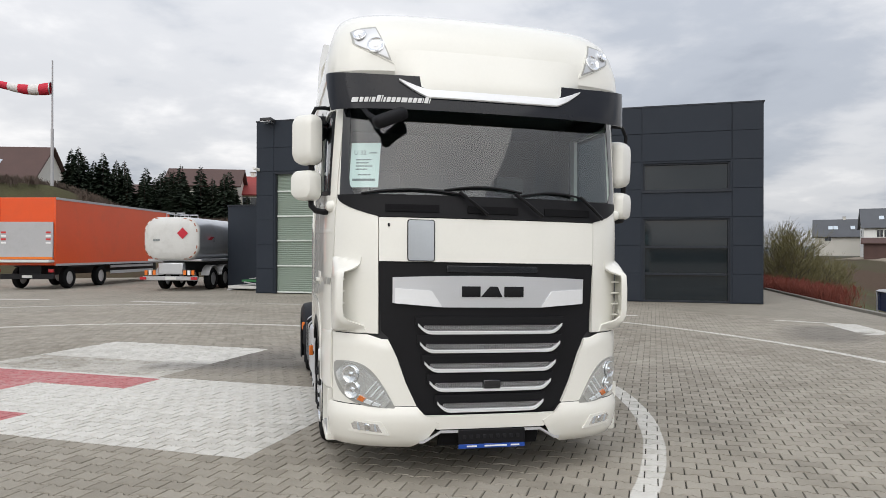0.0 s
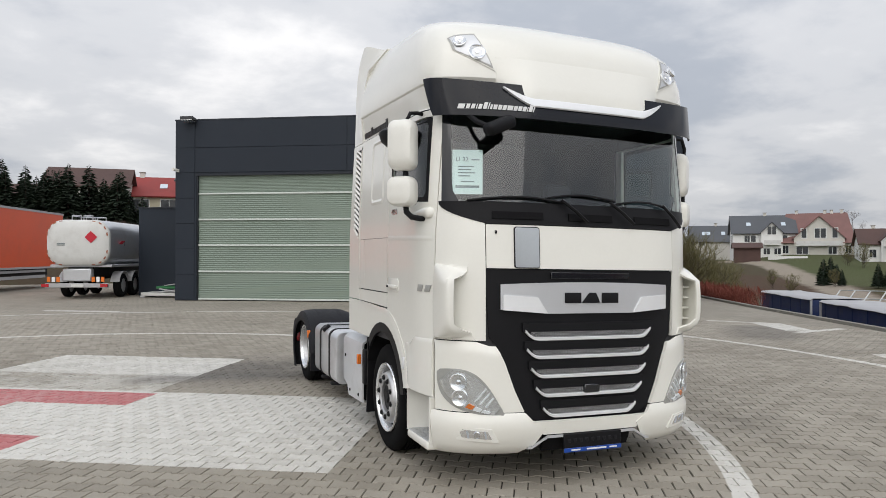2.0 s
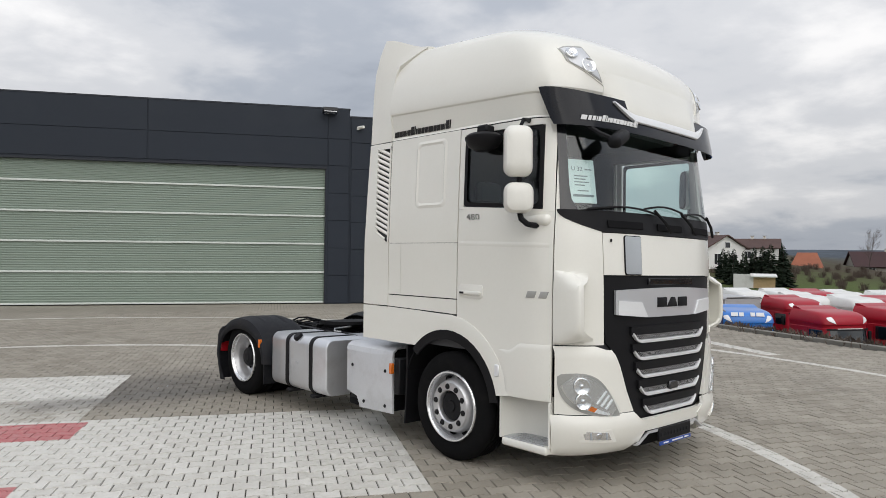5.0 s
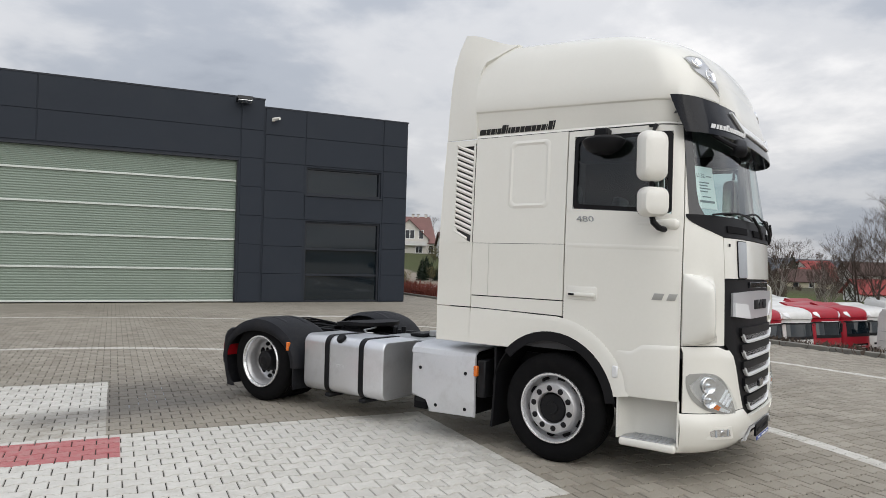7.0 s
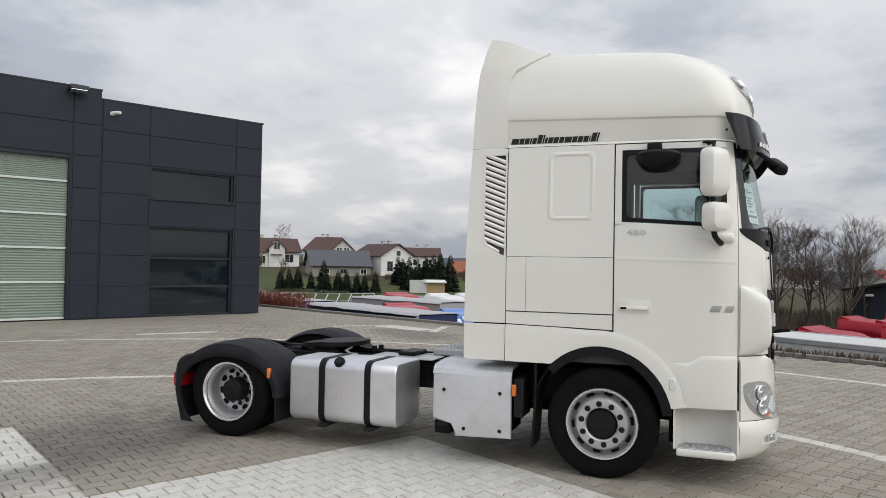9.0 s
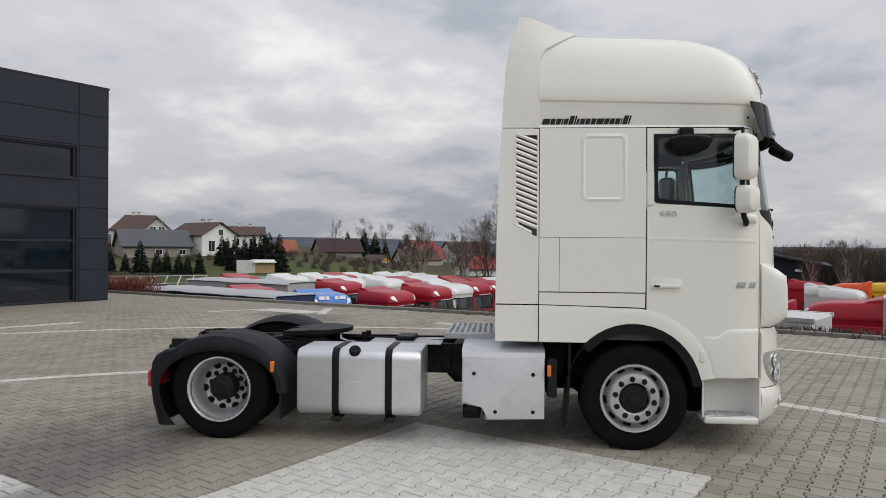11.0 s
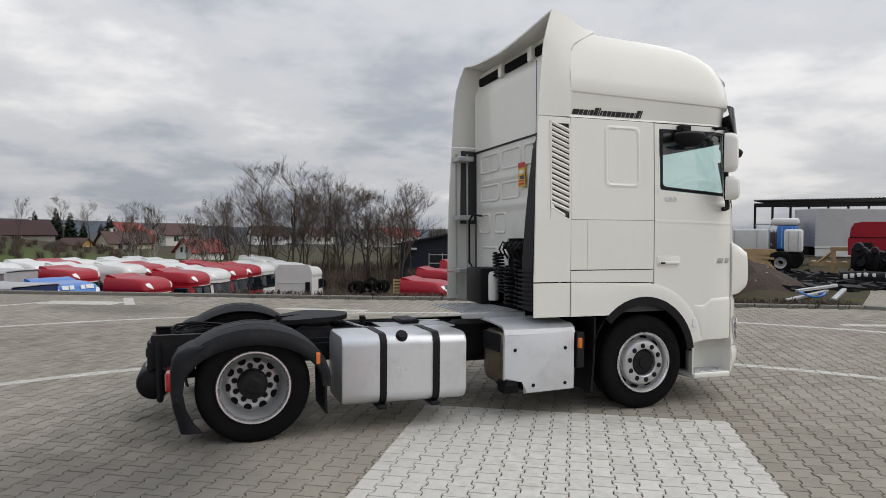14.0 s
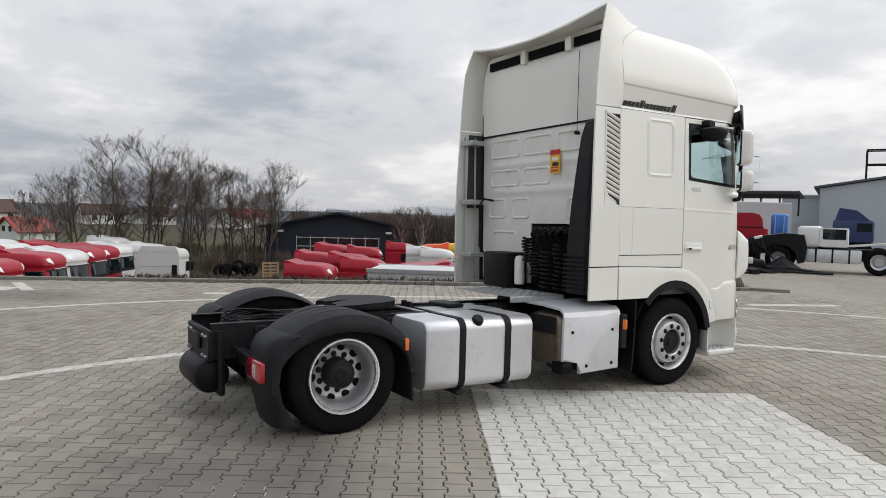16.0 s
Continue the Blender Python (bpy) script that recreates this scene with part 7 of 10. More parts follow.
# ---- silver side cover ----
bm = bmesh.new()
out = [(0.80, 0.25), (1.335, 0.232), (1.345, 0.36), (1.37, 0.372), (1.552, 0.372), (1.55, 0.80), (0.80, 0.83)]
rows = []
def cover_pt(y, z, d):
    return (-1.235 + d, y, z)
prism(bm, [(y, z) for y, z in out], (0.0, 0.03), lambda u, v, w: (-1.206 - w, u, v), 0.022)
top = [[(x, y, z) for y in (0.80, 1.0, 1.3, 1.55)] for x, z in ((-1.235, 0.80), (-1.22, 0.85), (-1.17, 0.885), (-0.9, 0.905), (-0.62, 0.91))]
sheet(bm, [r[::-1] for r in top], 0.02)
cover = part("side_cover", bm, "cover", truck, "silver-grey side cover behind the front wheel")
for y, z in ((1.44, 0.655), (0.905, 0.655), (1.245, 0.31), (0.905, 0.315)):
    part("cover_bolt", lathe(bmesh.new(), [(0, -1.244), (0.014, -1.244), (0.018, -1.237), (0.018, -1.22)], 12, "x", (0, y, z)), "black", cover)
part("battery_box", box(-1.20, -0.62, 0.84, 1.36, 0.26, 0.84, bev=0.02), "darkgap", truck)
part("silencer", rounded_bar(bmesh.new(), -1.17, -0.64, 0.30, 0.82, 0.12, [(1.36, 0.0), (1.49, 0.0), (1.52, 0.02), (1.535, 0.06)]), "stainless", truck, "heat-stained steel silencer end")
part("silencer_bracket", box(-1.1, -0.7, 1.535, 1.55, 0.62, 0.8, bev=0.01), "chassis", truck)
bm = rod(bmesh.new(), (-0.95, 1.46, 0.33), (-1.2, 1.46, 0.31), 0.06, 16)
part("tail_pipe", bm, "chassis", truck)
part("cover_stay", box(-1.2, -1.05, 1.38, 1.54, 0.24, 0.36, bev=0.01), "darkgap", truck)
# reflectors
for y, z in ((0.765, 0.70), (3.305, 0.685)):
    part("side_marker", box(-1.292, -1.25, y - 0.018, y + 0.018, z - 0.05, z + 0.05, bev=0.006), "amber", truck, "amber side marker lamp")
part("marker_bracket", box(-1.235, -0.9, 0.69, 0.775, 0.45, 0.80, bev=0.01), "chassis", truck)
part("arch_lamp", box(-1.268, -1.25, -0.605, -0.555, 0.80, 0.90, bev=0.008, m=None), "whitechrome", truck, "clear side repeater on the wheel arch")
# mudguard flap behind the front wheel
rows = [[(-x, 0.62 - 0.05 * math.sin(z * 2), z) for x in (1.235, 1.1, 0.9)] for z in span(0.2, 0.94, 8)]
part("mudflap", sheet(bmesh.new(), rows, 0.02), "black", truck)
# ---- rear fenders ----
for s in (-1, 1):
    bm = bmesh.new()
    rows = []
    for i in range(25):
        a = radians(-12 + 196 * i / 24)
        c, sn = math.cos(a), math.sin(a)
        row = []
        for x, k in ((1.255, -0.02), (1.268, -0.01), (1.268, 0.05), (1.24, 0.082), (1.15, 0.095), (0.95, 0.10), (0.70, 0.09), (0.60, 0.05)):
            ry, rz = 0.555 + k * 0.6, table(x, [(0.60, 0.45), (0.70, 0.49), (0.95, 0.497), (1.15, 0.492), (1.24, 0.475), (1.255, 0.40), (1.268, 0.42)])[0] - (0.045 if x > 1.25 and k < 0 else 0.0)
            row.append((s * x, 3.83 + ry * c * 1.05, 0.47 + rz * sn))
        rows.append(row)
    sheet(bm, rows if s < 0 else [r[::-1] for r in rows], 0.012)
    fen = part("rear_fender", bm, "fender", truck, "dark grey plastic rear wheel fender")
    bm = bmesh.new()
    for x in (0.78, 0.92, 1.06):
        rows = []
        for i in range(12):
            a = radians(50 + 95 * i / 11)
            rows.append([(s * (x + d), 3.83 + 0.605 * 1.05 * math.cos(a), 0.47 + (0.496 + h) * math.sin(a)) for d, h in ((-0.05, 0.0), (-0.03, 0.014), (0.03, 0.014), (0.05, 0.0))])
        sheet(bm, rows if s < 0 else [r[::-1] for r in rows], 0.004)
    part("fender_rib", bm, "fender", fen)
    # front flap and rear splash guard with the lamp
    rows = [[(s * x, 3.83 - 0.60 - 0.03 * (0.6 - z), z) for x in (1.262, 1.15, 0.7)] for z in span(0.20, 0.62, 5)]
    part("front_flap", sheet(bmesh.new(), rows if s < 0 else [r[::-1] for r in rows], 0.018), "fender", fen)
    bm = bmesh.new()
    rows = []
    for z, yr in ((0.12, 4.40), (0.20, 4.42), (0.32, 4.455), (0.45, 4.475), (0.60, 4.48), (0.70, 4.465), (0.76, 4.43), (0.80, 4.36), (0.815, 4.27)):
        y0 = min(yr - 0.06, 3.83 + 0.56 * math.sqrt(max(0.04, 1 - ((z - 0.47) / 0.5) ** 2)))
        rows.append([(s * x, y, z) for x, y in ((1.262, y0), (1.266, (y0 + yr) / 2), (1.262, yr - 0.05), (1.235, yr - 0.012), (1.17, yr), (1.0, yr), (0.85, yr - 0.004), (0.74, yr - 0.03))])
    sheet(bm, rows if s > 0 else [r[::-1] for r in rows], -0.015)
    part("splash_guard", bm, "fender", fen)
    lamp = part("tail_lamp", box(s * 0.88, s * 1.225, 4.45, 4.525, 0.46, 0.62, bev=0.02, seg=2), "redlens", truck, "red tail lamp cluster")
    part("reversing_segment", box(s * 1.04, s * 1.12, 4.522, 4.53, 0.49, 0.59, bev=0.004), "lampclear", lamp)
    part("tail_bracket", box(s * 0.4, s * 0.9, 4.42, 4.46, 0.48, 0.62, bev=0.01), "chassis", truck)
# air tank and hitch parts at the rear
bm = lathe(bmesh.new(), [(0, -0.36), (0.08, -0.355), (0.14, -0.32), (0.155, -0.27), (0.155, 0.27), (0.14, 0.32), (0.08, 0.355), (0, 0.36)], 24, "x", (-0.02, 4.66, 0.375))
part("air_tank", bm, "black", truck, "black compressed-air tank under the frame end")
bm = bmesh.new()
rod(bm, (-0.42, 4.62, 0.76), (-0.42, 4.60, 0.24), 0.028, 8)
rod(bm, (-0.42, 4.60, 0.24), (0.42, 4.60, 0.24), 0.03, 8)
rod(bm, (-0.40, 4.50, 0.62), (-0.9, 4.44, 0.56), 0.02, 8)
part("rear_bracket", bm, "chassis", truck)
# ---- behind the cab: coils, brackets, boxes ----
def coil(x, y, z0, z1, r, turns, wire=0.011):
    bm = bmesh.new()
    n = turns * 12
    pts = [(x + r * math.cos(2 * math.pi * i / 12) + 0.02 * math.sin(i * 0.07), y + r * math.sin(2 * math.pi * i / 12), z1 + (z0 - z1) * i / n) for i in range(n + 1)]
    return pipe(bm, pts, wire, 5)


for x, y, z0, z1, r, n in ((-0.60, 1.1, 0.99, 1.50, 0.05, 11), (-0.44, 1.12, 1.0, 1.42, 0.075, 9), (-0.24, 1.1, 1.12, 1.40, 0.085, 8), (-0.10, 1.12, 1.28, 1.56, 0.06, 8)):
    part("coiled_hose", coil(x, y, z0, z1, r, n), "black", truck, "black coiled air hose")
bm = bmesh.new()
for k in range(5):
    pipe(bm, [(-0.7 + 0.12 * k, 1.0, 1.62), (-0.68 + 0.12 * k, 1.12, 1.68), (-0.6 + 0.1 * k, 1.16, 1.6), (-0.62 + 0.11 * k, 1.1, 1.5)], 0.012, 6)
part("hose_loops", bm, "black", truck)
part("rear_recess", box(-0.80, 0.10, 0.86, 0.90, 1.0, 1.72), "darkgap", truck)
bm = bmesh.new()
bx(bm, -0.74, -0.05, 0.92, 1.02, 1.58, 1.68, bev=0.02)
for k in range(5):
    bx(bm, -0.70 + k * 0.13, -0.62 + k * 0.13, 1.0, 1.08, 1.60, 1.66, bev=0.015)
part("coupling_rack", bm, "black", truck)
part("control_box", box(0.14, 0.62, 0.94, 1.24, 0.97, 1.38, bev=0.03, seg=2), "black", truck, "black box behind the cab")
bm = lathe(bmesh.new(), [(0, 1.02), (0.055, 1.02), (0.06, 1.05), (0.06, 1.3), (0.045, 1.34), (0, 1.35)], 16, "z", (0.05, 1.12, 0))
part("filter_canister", bm, "whiteplastic", truck, "white filter canister")
# stays inside the far side fairing
bm = bmesh.new()
for z in (1.32, 1.98, 2.72):
    bx(bm, 0.95, 1.19, 1.0, 1.2, z - 0.03, z + 0.03, bev=0.008)
for x, y in ((1.18, 1.15), (1.13, 1.02)):
    rod(bm, (x, y, 1.0), (x, y, 2.8), 0.012, 6)
part("fairing_stay", bm, "steel", truck)
bm = pipe(bmesh.new(), [(0.80, 0.96, 2.0), (0.93, 1.02, 2.02), (0.96, 1.06, 1.95), (0.96, 1.06, 1.42), (0.9, 1.02, 1.33), (0.78, 0.96, 1.33)], 0.014, 6)
part("grab_rail", bm, "black", truck, "black grab rail")

# the cab and frame lean a little on their springs, down towards the far side; the wheels stay upright
SAG = 0.0175
for ob in truck.children_recursive:
    if ob.type != "MESH" or "wheel" in ob.parent.name and ob.parent.name != "fifth_wheel" or ob.parent.parent and ob.parent.parent.name.startswith(("front_wheel", "rear_wheel")):
        continue
    for v in ob.data.vertices:
        x, y, z = v.co
        v.co = (x + SAG * (z - 1.45) * max(0.0, x + 1.24) / 1.24, y, z - SAG * (x + 0.5))
# ---- parked cabs in the lower yard ----
def make_cab(paint, label):
    """A high-roof sleeper cab off its chassis: the same make as the parked truck, standing on the ground."""
    ob = thing("cab_shell", label, "truck cab", group="stored truck cabs")
    base = 0.96
    low = [(0.0, 1.20, -1.30, -0.72), (0.06, 1.235, -1.40, -0.72), (0.5, 1.245, -1.44, -0.72), (1.0, 1.24, -1.41, -0.72), (1.2, 1.235, -1.38, -0.72), (1.94, 1.205, -1.24, -0.72)]
    def band(zs, off, i0, m=4):
        rr = [roof_ring(z, *[q + d for q, d in zip(table(z, low), (off, -off, 0))], back=0.875, k=8, m=m) for z in zs]
        return [r[i0:len(r) - i0] for r in rr]
    bm = bmesh.new()
    vr = grid(bm, [roof_ring(*r, back=1.1, k=8, m=3) for r in low])
    bm.faces.new([r[0] for r in vr] + [r[-1] for r in vr[::-1]])
    bm.faces.new(vr[0])
    part("body", bm, paint, ob, angle=30)
    low_roof = lambda z: 1.94 + (z - base - 1.94) * 0.84
    rows = [(low_roof(z), w, f, c, q) for z, w, f, c, q in ROOF]
    bm = bmesh.new()
    vr = grid(bm, [roof_ring(*r, back=1.1, k=8, m=3) for r in rows])
    bm.faces.new(vr[-1])
    bm.faces.new([r[0] for r in vr] + [r[-1] for r in vr[::-1]])
    roof = part("roof", bm, paint, ob, angle=30)
    bm = bmesh.new()                                   # raised rear lip of the roof spoiler
    prism(bm, [(0.45, 2.67), (0.72, 2.76), (0.98, 2.83), (1.12, 2.82), (1.12, 2.5), (0.6, 2.5)], (-1.02, 1.02), lambda u, v, q: (q * (1 - 0.10 * max(0.0, v - 2.6)), u, v - 0.07 * (1 - abs(q / 1.02))), 0.03)
    part("spoiler", bm, paint, roof)
    part("windscreen", sheet(bmesh.new(), band(span(1.2, 1.9, 3), 0.012, 7), 0.01), "windowglass", ob)
    part("cowl", sheet(bmesh.new(), band((1.06, 1.22), 0.018, 7), 0.012), "black", ob)
    part("visor", sheet(bmesh.new(), band((1.86, 1.94), 0.07, 6), 0.012), "black", ob)
    part("trim_bar", sheet(bmesh.new(), band((1.925, 1.965), 0.09, 9), 0.012), "whitecab", ob)
    part("grille_opening", sheet(bmesh.new(), band((0.08, 0.66), 0.012, 9), 0.012), "darkgap", ob)
    for k in range(4):
        part("grille_bar", sheet(bmesh.new(), band((0.16 + 0.13 * k, 0.19 + 0.13 * k), 0.03, 10), 0.012), "whitechrome", ob)
    for q in (-1, 1):
        part("side_window", box(q * 1.19, q * 1.242, -0.98, -0.16, 1.24, 1.86, bev=0.02), "windowglass", ob)
        part("mirror", box(q * 1.3, q * 1.46, -1.02, -0.9, 1.3, 1.8, bev=0.05, seg=2), "black", ob)
        part("door_seam", box(q * 1.236, q * 1.2465, -0.1, -0.088, 0.1, 1.9), "darkgap", ob)
        lines = []
        for t in span(0, 1, 7):
            a, b = roof_lamp_edges(t, -0.12)
            lines.append(((q * a.x, a.y), (q * b.x, b.y)))
        bm = on_roof(bmesh.new(), lines if q < 0 else [(b, a) for a, b in lines], 0.02, 0.03, 6)
        for v in bm.verts:
            v.co.z = low_roof(v.co.z)
        part("roof_lamp", bm, "whitechrome", roof)
    part("rear_duct", box(-1.12, -0.8, 1.1, 1.2, 0.05, 1.75, bev=0.04), "black", ob)
    bm = bmesh.new()
    for z in (0.6, 1.1, 1.62):
        bx(bm, -0.75, 1.1, 1.1, 1.118, z, z + 0.03, bev=0.006)
    bx(bm, -0.70, 0.2, 1.1, 1.12, 0.0, 0.4)
    part("rear_ribs", bm, "trailergrey", ob)
    return ob


cab_red = make_cab("redcab", "red high-roof truck cab shell standing on the ground")
cab_white = make_cab("whitecab", "white high-roof truck cab shell standing on the ground")
rng = random.Random(11)
SPOTS = [("r", 36.8, 11.2), ("r", 30.1, 7.1), ("r", 32.8, 5.2), ("w", 34.9, 4.1), ("r", 37.0, 3.0), ("r", 40.3, 1.9), ("w", 42.5, 0.9), ("w", 38.6, -1.8),
         ("w", 39.4, 11.4), ("w", 40.2, 8.9), ("r", 41.8, 7.8), ("w", 43.6, 6.4), ("r", 46.0, 4.2), ("w", 41.5, 16.0), ("w", 44.3, 14.6), ("r", 46.4, 13.4), ("w", 50.0, 12.6), ("w", 52.3, 10.3), ("w", 53.4, 8.6), ("w", 50.0, 7.0), ("r", 41.4, 19.4), ("w", 52.0, -0.2), ("w", 44.6, -1.7),
         ("r", 31.6, 15.1), ("r", 27.5, -6.9), ("r", 33.6, -9.6), ("r", 39.4, -13.1), ("r", 31.3, -10.7), ("r", 28.8, -10.4), ("r", 37.2, -14.4), ("r", 44.4, -21.0), ("w", 38.1, -19.4), ("w", 35.6, -19.2)]
SIDEWAYS = [("r", 17.2, -10.65), ("r", 18.6, -8.25), ("r", 22.6, -13.4), ("r", 31.8, -21.8), ("w", 33.2, -23.4)]
turned = {(38.6, -1.8): 62, **{(x, y): 150 for _, x, y in SIDEWAYS}}
placed = set()
for kind, x, y in SPOTS + SIDEWAYS:
    src = cab_red if kind == "r" else cab_white
    m = pose(x, y, land(x, y) - 0.04, 0, 0, turned.get((x, y), -30 + rng.uniform(-6, 6)))
    if kind in placed:
        copy_thing(src, m)
    else:
        src.matrix_basis = m
        placed.add(kind)
for paint, word, x, y in (("orange", "orange", 41.5, -22.6), ("yellow", "yellow", 44.5, -25.9)):
    other = make_cab(paint, word + " high-roof truck cab shell standing on the ground")
    other.matrix_basis = pose(x, y, land(x, y) - 0.04, 0, 0, 148)
blue = make_cab("bluecab", "blue truck cab with worn white lettering marks")
blue.matrix_basis = pose(27.2, 10.0, land(27.2, 10.0) + 0.1, 0, 0, -48)
for x0, x1 in ((-0.75, -0.45), (-0.4, -0.2), (0.1, 0.3), (0.35, 0.7)):
    part("lettering_mark", box(x0, x1, -0.02, 0.005, 0, 0.18, m=pose(0, -1.20, 2.42, -22, 0, 0)), "whiteink", blue)
# long low trailers beyond the kerb
def low_trailer(x0, y0, x1, y1, top, side, label):
    L = math.hypot(x1 - x0, y1 - y0)
    z = land((x0 + x1) / 2, (y0 + y1) / 2)
    ob = thing("flatbed_trailer", label, "trailer", pose((x0 + x1) / 2, (y0 + y1) / 2, z, 0, 0, math.degrees(math.atan2(y1 - y0, x1 - x0))), group="trailers beyond the kerb")
    h = top - z
    part("sideboard", box(-L / 2, L / 2, -1.22, -1.17, h - 1.15, h, bev=0.01), side, ob)
    part("sideboard", box(-L / 2, L / 2, 1.17, 1.22, h - 1.15, h, bev=0.01), side, ob)
    for x in (-L / 2, L / 2 - 0.05):
        part("headboard", box(x, x + 0.05, -1.16, 1.16, h - 1.15, h, bev=0.01), side, ob)
        part("corner_post", box(x - 0.03, x + 0.08, -1.3, -1.2, h - 1.3, h, bev=0.01), "trailergrey", ob)
    rows = [[(x, y, h + 0.05 + 0.05 * noise.noise(Vector((x * 0.9, y * 1.3, x0))) - 0.09 * max(0.0, abs(y) - 1.15) / 0.15) for y in (-1.3, -1.15, -0.6, 0.0, 0.6, 1.15, 1.3)] for x in span(-L / 2 - 0.06, L / 2 + 0.06, 2 + int(L / 0.6))]
    part("cover", sheet(bmesh.new(), rows, 0.03), "trailergrey", ob)
    part("chassis", box(-L / 2 + 0.3, L / 2 - 0.3, -0.5, 0.5, h - 1.5, h - 1.16), "darkgap", ob)
    for i in range(int(L / 1.6)):
        part("stake", box(-L / 2 + 0.5 + i * 1.6, -L / 2 + 0.56 + i * 1.6, -1.25, -1.22, h - 1.15, h - 0.02), side, ob)
    for x in (-L / 2 + 1.2, L / 2 - 2.6, L / 2 - 1.4):
        for s in (-1, 1):
            part("wheel", lathe(bmesh.new(), [(0, -0.15), (0.42, -0.15), (0.5, -0.08), (0.5, 0.08), (0.42, 0.15), (0, 0.15)], 20, "y", (x, s * 0.95, 0.48)), "rubber", ob)


low_trailer(29.3, 19.3, 24.0, 10.4, -0.58, "navy", "low trailer with dark blue sideboards and a grey cover")
low_trailer(34.0, 27.6, 29.7, 20.2, -0.55, "navy", "low trailer with dark blue sideboards behind the hedge")
low_trailer(38.6, 21.1, 34.7, 13.1, -0.6, "trailergrey", "low trailer with grey sideboards")
# box bodies standing beyond the kerb
def box_body(x, y, turn, lx, ly, top, mat, label):
    z = land(x, y) - 0.05
    ob = thing("box_container", label, "container", pose(x, y, z, 0, 0, turn), group="boxes beyond the kerb")
    h = top - z
    part("shell", box(-lx, lx, -ly, ly, 0, h - 0.04, bev=0.04), mat, ob)
    part("lid", box(-lx - 0.02, lx + 0.02, -ly - 0.02, ly + 0.02, h - 0.04, h, bev=0.015), "trailerwhite", ob)
    for s in (-1, 1):
        part("corner_post", box(s * (lx - 0.03) - 0.04, s * (lx - 0.03) + 0.04, ly - 0.03, ly + 0.015, 0, h - 0.05), "steel", ob)


box_body(15.93, -12.37, 61, 1.03, 0.95, 0.27, "trailerwhite", "tall white box container beside a red cab shell")
bodyw = thing("white_box_container", "white insulated box container lying beyond the kerb", "container", pose(11.1, -3.4, land(11.1, -3.4), 0, 0, 54))
hh = 0.27 - land(11.1, -3.4)
part("shell", box(-3.5, 0.9, -0.95, 0.95, 0, hh, bev=0.05), "trailerwhite", bodyw)
for y in (-0.94, 0.94):
    part("edge_rail", box(-3.53, 0.93, y - 0.04, y + 0.04, hh - 0.1, hh + 0.02, bev=0.01), "steel", bodyw)
box_body(35.0, -26.2, 55, 1.1, 1.2, -0.32, "redcab", "dark red box container with a white lid")
# ---- trailers at the hall's left ----
def dual_wheel(parent, x, y, r=0.48):
    w = part("wheel", lathe(bmesh.new(), [(0.3, -0.14), (r - 0.06, -0.15), (r, -0.1), (r, 0.1), (r - 0.06, 0.15), (0.3, 0.14)], 24, "x", (x, y, r), closed=True), "rubber", parent)
    part("rim", lathe(bmesh.new(), [(0, -0.06), (0.15, -0.06), (0.2, -0.02), (0.27, -0.1), (0.31, -0.12), (0.31, 0.1), (0, 0.1)], 20, "x", (x, y, r)), "rim", w)


TR = thing("box_trailer", "orange box truck body with a raised grey tail lift", "truck", pose(-12.36, 27.4, 0, 0, 0, -15.3))
part("box_body", box(-1.25, 1.25, 0, 11.6, 1.05, 4.02, bev=0.03), "orange", TR, "orange box body")
for x in (-1.27, 1.21):
    part("corner_post", box(x, x + 0.06, -0.03, 0.06, 1.05, 4.03, bev=0.01), "orange", TR)
part("top_rail", box(1.25, 1.275, 0, 11.6, 3.93, 4.03), "trailergrey", TR)
part("bottom_rail", box(1.25, 1.275, 0, 11.6, 1.03, 1.13), "trailergrey", TR)
tl = part("tail_lift", box(-1.2, 1.2, -0.12, -0.04, 1.35, 2.95, bev=0.02), "trailergrey", TR, "folded grey tail lift platform")
for s in (-1, 1):
    for k in range(4):
        part("warning_stripe", box(s * 1.0 - 0.11, s * 1.0 + 0.11, -0.13, -0.12, 2.0 + 0.15 * k, 2.08 + 0.15 * k), "redlabel" if k % 2 else "whiteink", tl)
    part("tail_lamp", box(s * 1.2 - 0.2, s * 1.2, -0.1, 0, 0.75, 0.9), "redlens", TR)
    part("mudguard", box(s * 1.25 - 0.5 if s > 0 else -1.25, s * 1.25 if s > 0 else -0.75, 1.0, 3.0, 0.95, 1.02), "black", TR)
    for y in (1.2, 3.9):
        dual_wheel(TR, s * 1.08, y)
part("lift_lip", box(-1.25, 1.25, -0.5, -0.05, 1.18, 1.3, bev=0.02), "trailerwhite", TR)
part("reflective_band", box(-1.2, 1.2, -0.14, -0.125, 1.32, 1.42), "amber", TR)
part("underframe", box(-0.5, 0.5, 0.2, 11.4, 0.6, 1.04), "chassis", TR)
part("rear_beam", box(-1.2, 1.2, -0.05, 0.1, 0.45, 0.68, bev=0.02), "chassis", TR)
part("plate", box(-0.2, 0.25, -0.07, -0.05, 0.5, 0.62), "trailerwhite", TR)
part("side_guard", box(1.17, 1.2, 4.8, 9.5, 0.55, 0.7), "trailergrey", TR)
part("side_guard", box(1.17, 1.2, 4.8, 9.5, 0.85, 0.97), "trailergrey", TR)
TK = thing("tank_trailer", "silver fuel tank semi-trailer with a white rear end", "trailer", pose(-6.11, 25.1, 0, 0, 0, -18))
sec = lambda k: [(u, v) for u, v in rrect(2.45 * k, 1.85 * k, 0.62 * k, 7)]
bm = bmesh.new()
